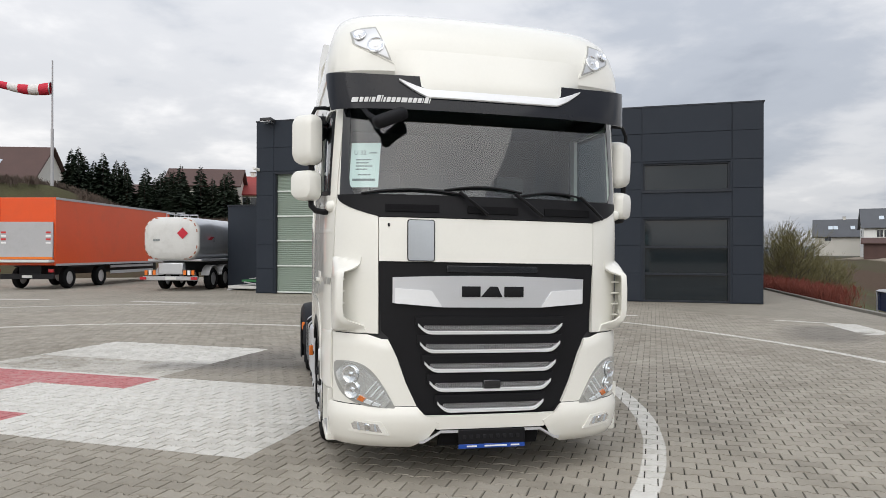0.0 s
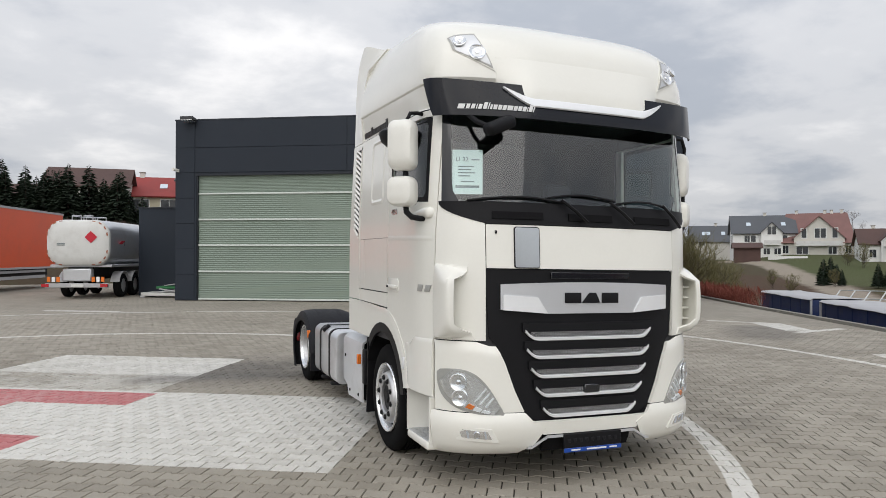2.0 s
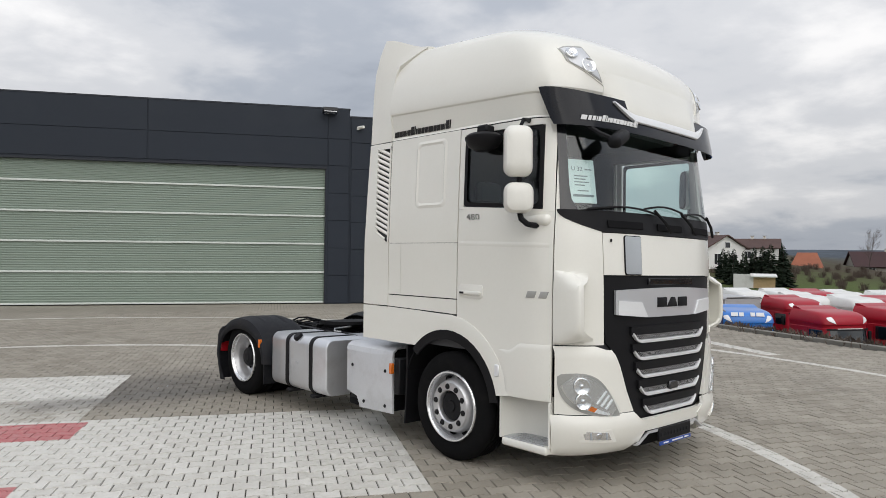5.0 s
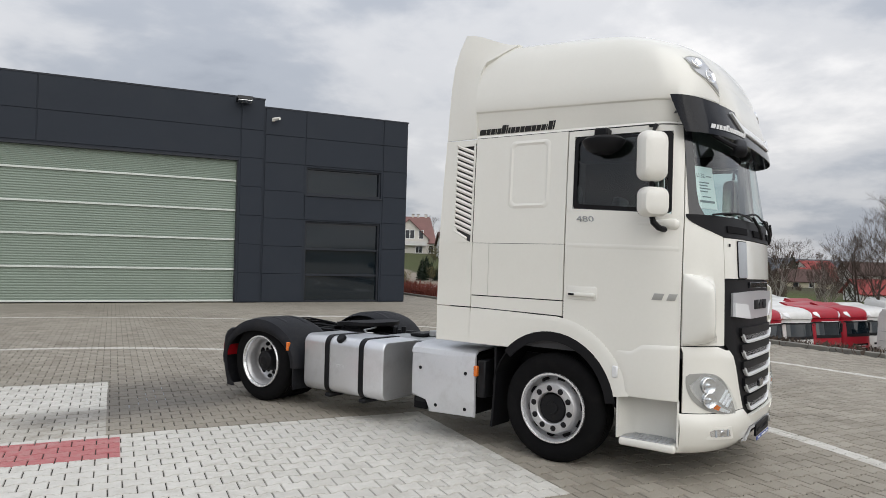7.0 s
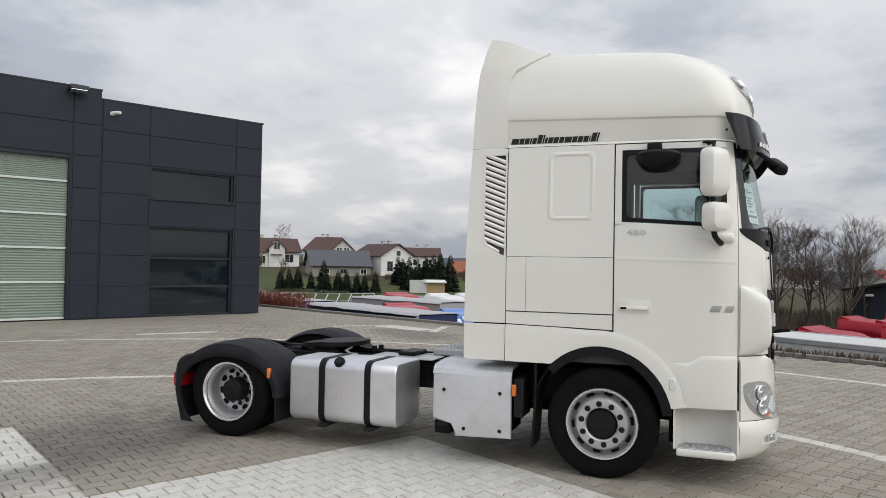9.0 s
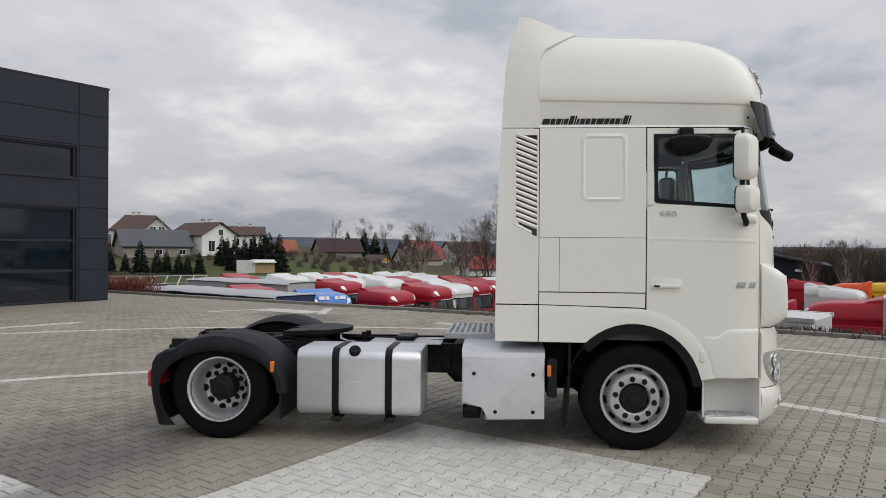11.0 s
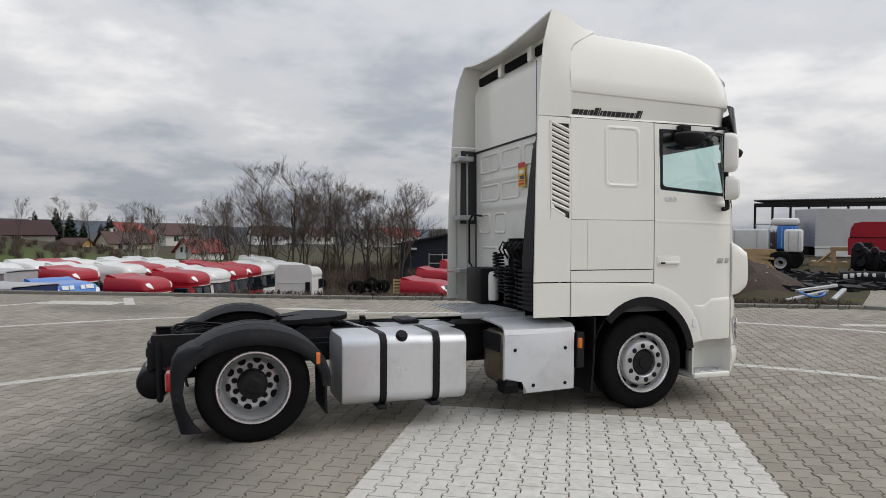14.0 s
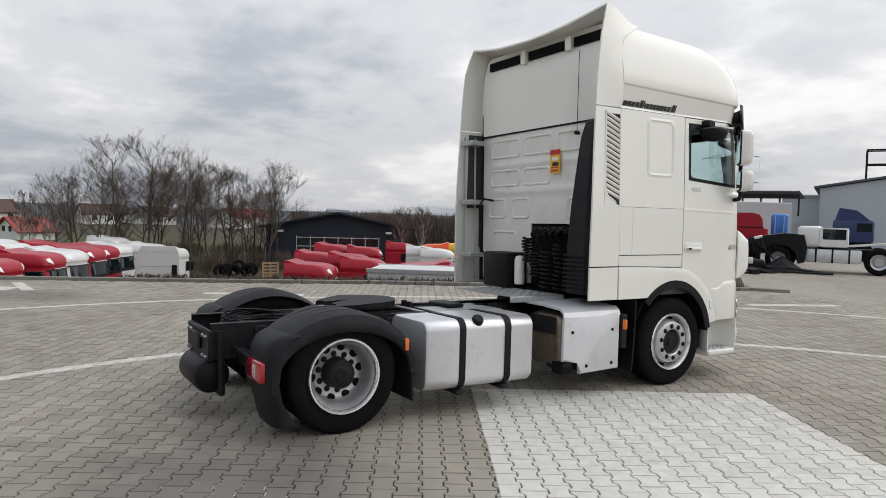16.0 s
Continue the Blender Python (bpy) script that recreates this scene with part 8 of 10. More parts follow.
vr = grid(bm, [[(u, y, 2.22 + v) for u, v in sec(k)] for y, k in ((0.12, 0.985), (0.2, 1.0), (10.5, 1.0), (10.7, 0.95), (10.8, 0.8))], close_u=True)
bm.faces.new(vr[-1])
part("tank_shell", bm, "tankermetal", TK, "polished tank shell")
bm = bmesh.new()
vr = grid(bm, [[(u, y, 2.22 + v) for u, v in sec(k)] for y, k in ((0.12, 0.99), (0.02, 0.97), (-0.06, 0.88), (-0.1, 0.6), (-0.11, 0.2))], close_u=True)
bm.faces.new(vr[-1])
part("tank_end", bm, "trailerwhite", TK, "white domed tank end")
o, i = sec(0.955), sec(0.92)
for k in range(0, len(o), 2):
    j = (k + 1) % len(o)
    bm = bmesh.new()
    bm.faces.new([bm.verts.new((u, -0.045 - d, 2.22 + v)) for (u, v), d in ((o[k], 0), (o[j], 0), (i[j], 0.012), (i[k], 0.012))])
    part("marking_tape", bm, "rooforange", TK, smooth=False)
for (x, y, z, rz) in ((0.55, -0.125, 2.45, 0), (1.235, 1.1, 2.2, 90)):
    d = part("hazard_diamond", box(-0.17, 0.17, -0.006, 0.006, -0.17, 0.17, m=pose(x, y, z, 0, 45, 0) if rz == 0 else pose(x, y, z, 45, 0, 90) @ pose(0, 0, 0)), "hazard", TK)
for k in range(2):
    part("side_text", box(1.226, 1.23, 1.5, 1.56, 2.1 + 0.12 * k, 2.2 + 0.12 * k), "ink", TK)
    part("rear_text", box(-0.75, -0.45, -0.125, -0.11, 2.12 + k * 0.06, 2.15 + k * 0.06), "ink", TK)
part("side_skirt", box(-1.2, 1.2, 0.3, 10.4, 1.25, 1.36, bev=0.02), "tankermetal", TK)
part("underframe", box(-0.45, 0.45, 0.2, 10, 0.75, 1.25), "chassis", TK)
part("rear_bumper", box(-1.2, 1.2, -0.12, 0.02, 0.45, 0.62, bev=0.02), "trailergrey", TK)
part("valve_cabinet", box(-0.55, 0.55, -0.08, 0.2, 0.7, 1.2, bev=0.04), "tankermetal", TK)
part("plate", box(-0.2, 0.28, -0.14, -0.12, 0.48, 0.59), "trailerwhite", TK)
for s in (-1, 1):
    part("tail_lamp", box(s * 1.12 - 0.2, s * 1.12 + 0.08, -0.14, -0.1, 0.48, 0.6), "redlens", TK)
    for k in range(3):
        part("warning_stripe", box(s * 0.85 - 0.25 + 0.18 * k, s * 0.85 - 0.13 + 0.18 * k, -0.15, -0.12, 0.68, 0.88, m=None), "amber" if k % 2 == 0 else "whiteink", TK)
    for y in (1.6, 2.95, 4.3):
        dual_wheel(TK, s * 1.05, y)
        rows = []
        for q in range(13):
            a = radians(15 + 150 * q / 12)
            rows.append([(s * x, y + 0.6 * math.cos(a), 0.48 + 0.6 * math.sin(a)) for x in (1.22, 0.85)])
        part("wheel_guard", sheet(bmesh.new(), rows, 0.02), "trailergrey", TK)
bm = bmesh.new()
for x0 in (-0.35, 0.1):
    pipe(bm, [(x0, 0.3, 3.13), (x0, 0.3, 3.32), (x0 + 0.35, 0.3, 3.32), (x0 + 0.35, 0.3, 3.13)], 0.025, 6)
    pipe(bm, [(x0, 1.6, 3.13), (x0, 1.6, 3.3), (x0 + 0.35, 1.6, 3.3), (x0 + 0.35, 1.6, 3.13)], 0.025, 6)
    pipe(bm, [(x0, 0.3, 3.3), (x0, 1.6, 3.3)], 0.02, 6)
part("guard_rail", bm, "tankermetal", TK)
# low green machine on a pale frame by the annex
gm = thing("scissor_lift", "low green scissor platform on a pale frame", "machine", HALL @ pose(-1.1, 1.9, 0, 0, 0, 0))
part("base_frame", box(-1.2, 0.95, -0.45, 0.45, 0.06, 0.2, bev=0.02), "trailerwhite", gm)
part("platform", box(-0.55, 0.85, -0.4, 0.4, 0.36, 0.46, bev=0.02), "greenpaint", gm)
bm = bmesh.new()
rod(bm, (-0.6, -0.42, 0.2), (0.8, -0.42, 0.36), 0.03); rod(bm, (0.6, -0.42, 0.2), (-0.4, -0.42, 0.36), 0.03)
part("scissor_arm", bm, "trailergrey", gm)
part("ramp", box(-0.1, 1.0, -0.42, 0.42, 0.5, 0.53, m=pose(0, 0, 0, 0, -8, 0)), "trailergrey", gm)
for x in (-1.1, 0.8):
    part("foot", box(x - 0.1, x + 0.1, -0.48, 0.48, 0.0, 0.06), "trailergrey", gm)
# windsock on a mast
ws_x, ws_y = -17.2, 47.5
zb = land(ws_x, ws_y)
sock = thing("windsock", "red and white windsock on a slim grey mast", "windsock", pose(ws_x, ws_y, zb))
top = 15.0 - zb
part("mast", lathe(bmesh.new(), [(0, 0), (0.11, 0), (0.10, 4), (0.07, 4.02), (0.05, top), (0, top)], 12, "z"), "trailergrey", sock)
bm = bmesh.new()
n = 5
for k in range(n):
    x0, x1 = -0.15 - 3.3 * k / n, -0.15 - 3.3 * (k + 1) / n
    r0, r1 = 0.42 - 0.2 * k / n, 0.42 - 0.2 * (k + 1) / n
    rows = []
    for x, r in ((x0, r0), ((x0 + x1) / 2, (r0 + r1) / 2 + 0.02), (x1, r1)):
        rows.append([(x, r * math.cos(a), top - 1.95 - 0.12 * (-x / 3.3) * 0 + 0.18 * math.sin(x * 1.1) + r * math.sin(a)) for a in (2 * math.pi * q / 14 for q in range(14))])
    b2 = bmesh.new()
    grid(b2, rows, close_u=True)
    part("cloth_band", b2, "sockred" if k % 2 == 0 else "sockwhite", sock)
bm.free()
part("swivel_ring", lathe(bmesh.new(), [(0.40, -0.03), (0.45, -0.03), (0.45, 0.03), (0.40, 0.03)], 20, "x", (-0.13, 0, top - 1.95), closed=True), "steel", sock)

# ---- houses ----
def house(x, y, turn, w, d, eave, rise, wall, roof, label, wins=(), base=None, chim=(), skylights=(), hip=0.0, porch=False):
    """Ridge along local x; the side with the windows is local -y. wins: (face, u, z, width, height)."""
    z0 = (land(x, y) if base is None else base) - 0.3
    ob = thing("house", label, "house", pose(x, y, z0, 0, 0, turn))
    e = eave + 0.3
    bm = bmesh.new()
    bx(bm, -w / 2, w / 2, -d / 2, d / 2, -2.5, e)
    for s in (-1, 1):
        if hip == 0:
            prism(bm, [(-d / 2, e), (d / 2, e), (0, e + rise * 0.97)], (s * (w / 2 - 0.3), s * w / 2), lambda u, v, q: (q, u, v))
    part("wall", bm, wall, ob, smooth=False)
    bm = bmesh.new()
    o = 0.45
    k = rise / (d / 2)
    hx = w / 2 + o - hip
    for s in (-1, 1):
        rows = [[(-w / 2 - o, s * (d / 2 + o), e - k * o), (w / 2 + o, s * (d / 2 + o), e - k * o)], [(-hx, 0, e + rise), (hx, 0, e + rise)]]
        sheet(bm, rows if s < 0 else [r[::-1] for r in rows], -0.16)
    if hip:
        for s in (-1, 1):
            v = [bm.verts.new(p) for p in ((s * (w / 2 + o), -d / 2 - o, e - k * o + 0.02), (s * (w / 2 + o), d / 2 + o, e - k * o + 0.02), (s * hx, 0, e + rise + 0.02))]
            bm.faces.new(v)
    rf = part("roof", bm, roof, ob, smooth=False)
    for cx, cy in chim:
        stack = part("chimney", box(cx - 0.26, cx + 0.26, cy - 0.26, cy + 0.26, e + rise * 0.5, e + rise + 0.6, bev=0.03), "plaster", rf)
        part("cap", box(cx - 0.34, cx + 0.34, cy - 0.34, cy + 0.34, e + rise + 0.6, e + rise + 0.68, bev=0.01), "block", stack)
    for sx in skylights:
        part("roof_window", box(-0.4, 0.4, -0.5, 0.5, 0.0, 0.22, bev=0.01, m=pose(sx, -d / 4 - 0.2, e + rise * 0.45, math.degrees(math.atan(k)), 0, 0)), "skylight", rf)
    for face, u, z, ww, wh in wins:
        m = {"f": pose(u, -d / 2, z + 0.3, 0, 0, 0), "l": pose(-w / 2, u, z + 0.3, 0, 0, -90), "r": pose(w / 2, u, z + 0.3, 0, 0, 90)}[face]
        win = part("window", box(-ww / 2 - 0.08, ww / 2 + 0.08, -0.05, 0.05, -0.08, wh + 0.08, m=m), "whiteplaster", ob, smooth=False)
        n = 2 if ww > 0.9 else 1
        for i in range(n):
            a = -ww / 2 + ww * i / n + 0.03
            part("pane", box(a, a + ww / n - 0.06, -0.07, -0.05, 0.02, wh - 0.02, m=m), "houseglass", win, smooth=False)
    if porch:
        part("balcony", box(-w / 6, w / 4, -d / 2 - 1.3, -d / 2, 2.9, 3.05), wall, ob, smooth=False)
        part("balcony_rail", box(-w / 6, w / 4, -d / 2 - 1.3, -d / 2 - 1.24, 3.05, 3.9), "trailergrey", ob, smooth=False)
    return ob


two = [("f", -3, 0.9, 1.4, 1.3), ("f", 0, 0.9, 1.2, 1.3), ("f", 3, 0.9, 1.4, 1.3), ("f", -3, 3.6, 1.2, 1.2), ("f", 3, 3.6, 1.2, 1.2)]
# east side, from the hall's corner towards the wood
def gable_bay(ob, x0, x1, y0, eave, top, wall, roof, wins=()):
    """A gabled bay at the front of a house, with its own small roof; wins: (x, z, width, height)."""
    e, t = eave + 0.3, top + 0.3
    bm = bmesh.new()
    bx(bm, x0, x1, y0, 0, -2.0, e)
    prism(bm, [(x0, e), (x1, e), ((x0 + x1) / 2, t - 0.1)], (y0, 0), lambda u, v, q: (u, q, v))
    bay = part("gable_bay", bm, wall, ob, smooth=False)
    bm = bmesh.new()
    k = (t - e) / ((x1 - x0) / 2)
    for s, xe in ((-1, x0), (1, x1)):
        rows = [[(xe + s * 0.35, y0 - 0.4, e - 0.35 * k), (xe + s * 0.35, 0.3, e - 0.35 * k)], [((x0 + x1) / 2, y0 - 0.4, t), ((x0 + x1) / 2, 0.3, t)]]
        sheet(bm, rows if s > 0 else [r[::-1] for r in rows], 0.14)
    part("bay_roof", bm, roof, bay, smooth=False)
    for x, z, w, h in wins:
        part("bay_window", box(x - w / 2 - 0.1, x + w / 2 + 0.1, y0 - 0.05, y0, z + 0.2, z + h + 0.4), "whiteplaster", bay, smooth=False)
        c = 2 if w > 0.95 else 1
        for i in range(c):
            part("bay_pane", box(x - w / 2 + w * i / c + 0.05, x - w / 2 + w * (i + 1) / c - 0.05, y0 - 0.07, y0 - 0.05, z + 0.34, z + h + 0.26), "houseglass", bay, smooth=False)
    part("balcony", box(x0 + 0.4, x1 - 0.4, y0 - 1.0, y0, 2.75, 2.9), "whiteplaster", bay, smooth=False)
    part("balcony_rail", box(x0 + 0.4, x1 - 0.4, y0 - 1.0, y0 - 0.94, 2.9, 3.6), "trailerwhite", bay, smooth=False)


# detached houses up the slope, from the hall's corner towards the wood
house(109.3, 114.8, -40, 8.5, 7, 1.3, 3.2, "plaster", "roofgrey", "low pale house with a dark grey roof and roof windows", [("f", -2, 0.2, 1.2, 1.0)], base=3.7, skylights=(-1.5, -0.6, 2.4), chim=((1, 0),))
gh1 = house(107.6, 99.2, -40, 11, 8, 4.9, 3.3, "whiteplaster", "roofgrey", "white two-storey house with a dark grey roof and a dormer balcony", [("f", -3.0, 3.0, 1.0, 1.3), ("f", -1.9, 3.0, 0.9, 1.3), ("f", 3.2, 3.0, 1.8, 1.3), ("l", 0, 3.2, 1.0, 1.2)], base=1.4, chim=((0.6, 0),), skylights=(-2.6, 3.6))
gable_bay(gh1, -0.6, 3.2, -4.6, 5.0, 6.9, "whiteplaster", "roofgrey", ((1.3, 4.4, 1.6, 1.6), (0.4, 0.6, 1.2, 1.2), (2.3, 0.6, 1.2, 1.2)))
gh2 = house(114.5, 92.5, -49, 12, 9, 3.4, 5.3, "plaster", "roofpink", "large pale house with a pinkish-brown roof and a broad gable", [("f", -5.2, 1.0, 1.0, 1.5), ("f", 5.2, 1.0, 1.0, 1.5)], base=1.2, chim=((-3.4, 0), (1.5, 0), (2.6, 0), (4.3, 0)), hip=1.2)
gable_bay(gh2, -3.8, 4.6, -5.0, 4.1, 8.1, "plaster", "roofpink", ((-2.1, 3.9, 0.9, 1.8), (0.1, 3.9, 0.9, 1.8), (1.1, 3.9, 0.9, 1.8), (3.0, 3.9, 0.9, 1.8), (-2.4, 0.9, 2.0, 1.4), (2.6, 0.9, 1.4, 1.4)))
wh = house(108.9, 74.2, -45, 8.6, 7, 3.0, 2.4, "whiteplaster", "roofbrown", "white house with a brown roof and a central gable", [("f", -2.6, 0.7, 1.0, 1.3), ("f", 2.4, 0.9, 1.6, 1.5), ("l", 0, 0.8, 1.0, 1.2)], base=0.8, chim=((-2.0, 0.2), (0.6, 0.2)))
gable_bay(wh, -1.5, 1.4, -4.2, 3.7, 5.2, "whiteplaster", "roofbrown", ((-0.1, 3.1, 1.1, 1.5),))
house(102.1, 56.6, -50, 10.2, 6.2, 3.4, 2.4, "block", "roofgrey", "bare masonry barn with a grey sheet roof", [("f", -2.6, 1.9, 0.9, 0.8), ("f", 0.2, 1.9, 1.0, 0.8), ("f", 3.8, 1.9, 1.0, 0.8)], base=-1.95)
gh3 = house(116.5, 66.2, -62, 9.5, 8.5, 4.4, 2.5, "plaster", "roofbrown", "grey-walled house with a hipped brown roof", [("f", -3.6, 2.6, 0.9, 1.2)], base=-0.2, chim=((-1.2, 0), (-0.3, 0.2)), hip=2.6)
gable_bay(gh3, 0.4, 5.0, -4.8, 4.4, 6.6, "plaster", "roofbrown", ((2.0, 3.6, 1.0, 1.3), (3.4, 3.6, 1.0, 1.3)))
house(109.0, 51.2, -121, 9.0, 7.0, 2.9, 2.0, "whiteplaster", "roofbrown", "white house with a brown roof and first-floor balcony", [("r", -1.6, 0.2, 1.2, 1.7), ("r", 1.2, 0.2, 1.4, 1.5), ("r", 0.2, 2.9, 0.9, 0.9), ("f", -2, 0.5, 1.2, 1.3)], base=0.3, chim=((0, 0), (1.5, 0.3)))
house(122.5, 49.0, -70, 7, 7, 2.8, 1.5, "whiteplaster", "roofbrown", "plain white house with a low brown roof", [("f", -1.4, 0.9, 1.2, 1.2), ("f", 1.6, 0.9, 1.2, 1.2)], base=0.6, chim=((-0.8, 0), (1.2, 0)))
house(126.5, 41.9, -74, 4.6, 5, 1.4, 2.6, "plaster", "rooforange", "small house with a worn orange roof", [("f", 0, 0.4, 1.0, 0.9)], base=-1.5, hip=1.2)
house(153.3, 38.1, -60, 9.5, 8, 1.8, 2.7, "block", "roofmaroon", "house with a steep dark maroon roof", [("f", -2, 0.4, 1.2, 1.0)], base=-1.6, chim=((1.5, 0),))
house(179, 37.2, -78, 6.5, 6, 2.3, 0.3, "whiteplaster", "roofgrey", "distant pale flat-roofed house", [("f", -1.5, 1.0, 1.4, 0.8), ("f", 1.5, 1.0, 1.4, 0.8)], base=-0.6)
house(140.3, 26.5, -118, 4.6, 3.4, 1.6, 1.1, "yellowwall", "roofbrown", "small ochre garden shed with a brown roof", [("r", 0.2, 0.5, 0.7, 0.7)], base=-3.2)
house(144.6, 18.6, -62, 8.2, 6.4, 1.8, 2.1, "creamwall", "roofbrown", "cream cottage with a brown roof", [("f", -2.0, 0.6, 0.9, 0.9), ("f", 0.8, 0.6, 0.9, 0.9), ("l", 0, 0.7, 0.9, 0.9)], base=-3.1, chim=((-2.4, 0),))
house(152.4, 17.0, -70, 6.0, 6, 1.9, 2.2, "creamwall", "roofred", "cream cottage wing with a red roof", [("f", 0.5, 0.6, 1.0, 0.9)], base=-3.0)
house(106.2, 4.4, -58, 5.2, 4.8, 1.6, 1.7, "whiteplaster", "roofred", "small pale house with a red roof behind birches", [("l", -0.8, 1.4, 0.7, 0.8), ("l", 0.6, 1.4, 0.7, 0.8)], base=-3.4)
for q, (x, y, rf, wl) in enumerate(((205, -14, "roofbrown", "whiteplaster"), (215, -30, "roofbrown", "plaster"), (190, -46, "roofred", "plaster"), (230, -20, "roofgrey", "whiteplaster"), (175, 10, "roofbrown", "plaster"), (205, 24, "roofred", "plaster"), (240, -66, "roofred", "plaster"))):
    house(x, y, -80 + 20 * (q % 3), 9, 8, 2.6, 2.6, wl, rf, "distant house with a pitched roof among trees", [("f", -2, 1, 1.2, 1.2), ("f", 2, 1, 1.2, 1.2)])
ws = thing("wooden_shed", "weathered brown wooden shed in front of the white house", "shed", pose(96.7, 92.2, 1.0, 0, 0, -42))
part("wall", box(-2.2, 2.2, -1.5, 1.5, -1.5, 2.2), "roofbrown", ws)
bm = bmesh.new()
prism(bm, [(-2.0, 2.1), (0, 3.0), (2.0, 2.1), (2.0, 2.24), (0, 3.14), (-2.0, 2.24)], (-2.6, 2.6), lambda u, v, q: (q, u, v))
part("roof", bm, "roofbrown", ws, smooth=False)
gw = thing("garden_wall", "low white garden wall in front of the houses", "wall", pose(101.5, 87.5, 0.4, 0, 0, -46))
part("panel", box(-3.2, 3.2, -0.12, 0.12, -1.5, 1.3, bev=0.02), "whiteplaster", gw)
# garden sheds and glasshouse frame in the field
sh = thing("garden_shed", "small white and brown garden shed with a flat roof", "shed", pose(84, 33.5, land(84, 33.5), 0, 0, -65))
part("wall", box(-2.2, 0.1, -1, 1, 0, 1.7), "trailerwhite", sh)
part("wall", box(0.1, 2.6, -1, 1, 0, 1.5), "wood", sh)
part("roof", box(-0.2, 2.8, -1.3, 1.3, 1.52, 1.66, m=pose(0, 0, 0, 6, 0, 0)), "whiteplaster", sh)
tt = thing("covered_stack", "long stack under a pale teal tarpaulin", "stack", pose(52.0, 20.5, land(52, 20.5), 0, 0, -50))
bm = bmesh.new()
prism(bm, [(-1.0, 0), (1.0, 0), (0.9, 1.9), (0, 2.3), (-0.9, 1.9)], (-2.4, 2.4), lambda u, v, q: (q, u, v))
part("tarpaulin", bm, "teal", tt)
ph = thing("hoop_frame", "bare hooped polytunnel frame", "frame", pose(57.0, 14.3, land(57, 14.3), 0, 0, -70))
for k in range(8):
    part("hoop", pipe(bmesh.new(), [(-1.9 + 0.55 * k, 1.2 * math.cos(math.pi * q / 8), 2.2 * math.sin(math.pi * q / 8)) for q in range(9)], 0.05, 5), "trailergrey", ph)
gf = thing("steel_grid_frame", "leaning galvanised steel grid frame", "frame", pose(45.0, 28.5, land(45, 28.5), 0, 0, -62))
bm = bmesh.new()
for k in range(9):
    rod(bm, (-4 + k * 1.0, 0, 0.8), (-3.2 + k * 1.0, 1.6, 2.5), 0.05, 5)
for q in range(4):
    rod(bm, (-4 + 0.27 * q, 0.53 * q, 0.8 + 0.57 * q), (4 + 0.27 * q, 0.53 * q, 0.8 + 0.57 * q), 0.04, 5)
part("grid", bm, "steel", gf)
bm = bmesh.new()
for x in (-3.5, 0, 3.5):
    rod(bm, (x, 1.2, 0), (x + 0.5, 1.2, 2.0), 0.05, 5)
part("stand", bm, "steel", gf)
# north-west houses on the bank
house(-31.0, 80, -8, 9, 8, 2.8, 3.6, "plaster", "roofbrown", "house with a steep dark roof and roof windows on the bank", [("f", 2, 0.9, 1.2, 1.2)], base=6.6, skylights=(-1.5, 0))
house(-9.8, 78, -4, 7.5, 7, 2.9, 2.0, "plaster", "roofbrown", "pale house with a brown roof behind conifers", two[:3], base=6.0)
rh = house(-2.9, 82, -6, 6.8, 7, 2.9, 2.2, "creamwall", "roofred", "cream house with a red tiled roof and brown garage doors", [("f", -1.8, 0.6, 1.8, 1.8), ("f", 1.2, 0.6, 1.8, 1.8), ("f", 2.8, 0.9, 0.7, 1.2)], base=5.5, chim=((-2, 0),), skylights=(0.5,))
house(3.2, 76, -15, 7, 7, 4.2, 1.6, "whiteplaster", "roofgrey", "white house with a low grey roof", [("f", -1, 1, 1.2, 1.2), ("f", 1.4, 3.2, 1.2, 1.2)], base=5.5)
house(-15.5, 66, -10, 4.0, 4, 1.8, 0.9, "block", "roofbrown", "small dark outbuilding on the bank", [], base=5.2)
tankw = thing("gas_tank", "white horizontal gas tank in the garden", "tank", pose(-2.2, 60.5, land(-2.2, 60.5) + 0.35, 0, 0, -8))
part("vessel", lathe(bmesh.new(), [(0, -1.1), (0.35, -1.05), (0.55, -0.85), (0.6, -0.6), (0.6, 0.6), (0.55, 0.85), (0.35, 1.05), (0, 1.1)], 20, "x", (0, 0, 0.6)), "whiteplaster", tankw)
part("saddle", box(-0.7, 0.7, -0.3, 0.3, -0.4, 0.15), "concrete", tankw)
# ---- dark hall in the lower yard ----
dz = -3.5
dh = thing("dark_workshop", "dark gabled workshop with a glazed sectional door", "building", pose(50.4, -18.1, dz, 0, 0, -113) @ Matrix.Scale(1.217, 4))
W2, E2, R2 = 5.0, 3.35, 1.0
bm = bmesh.new()
prism(bm, [(-W2, 0), (W2, 0), (W2, E2), (0, E2 + R2), (-W2, E2)], (0, 14), lambda u, v, q: (u, -q if False else q, v))
part("wall", bm, "clad", dh, smooth=False)
bm = bmesh.new()
for s in (-1, 1):
    rows = [[(s * (W2 + 0.5), -0.5, E2 - 0.1), (s * (W2 + 0.5), 14.4, E2 - 0.1)], [(0, -0.5, E2 + R2), (0, 14.4, E2 + R2)]]
    sheet(bm, rows, 0.12 * s)
part("roof", bm, "cladtrim", dh, smooth=False)
part("ridge_light", box(-0.9, 0.9, 1, 12, E2 + R2 - 0.1, E2 + R2 + 0.25, bev=0.1), "hallgrey", dh)
gl = part("glazed_door", box(-2.9, 2.9, -0.06, -0.005, 0, 2.6), "houseglass", dh)
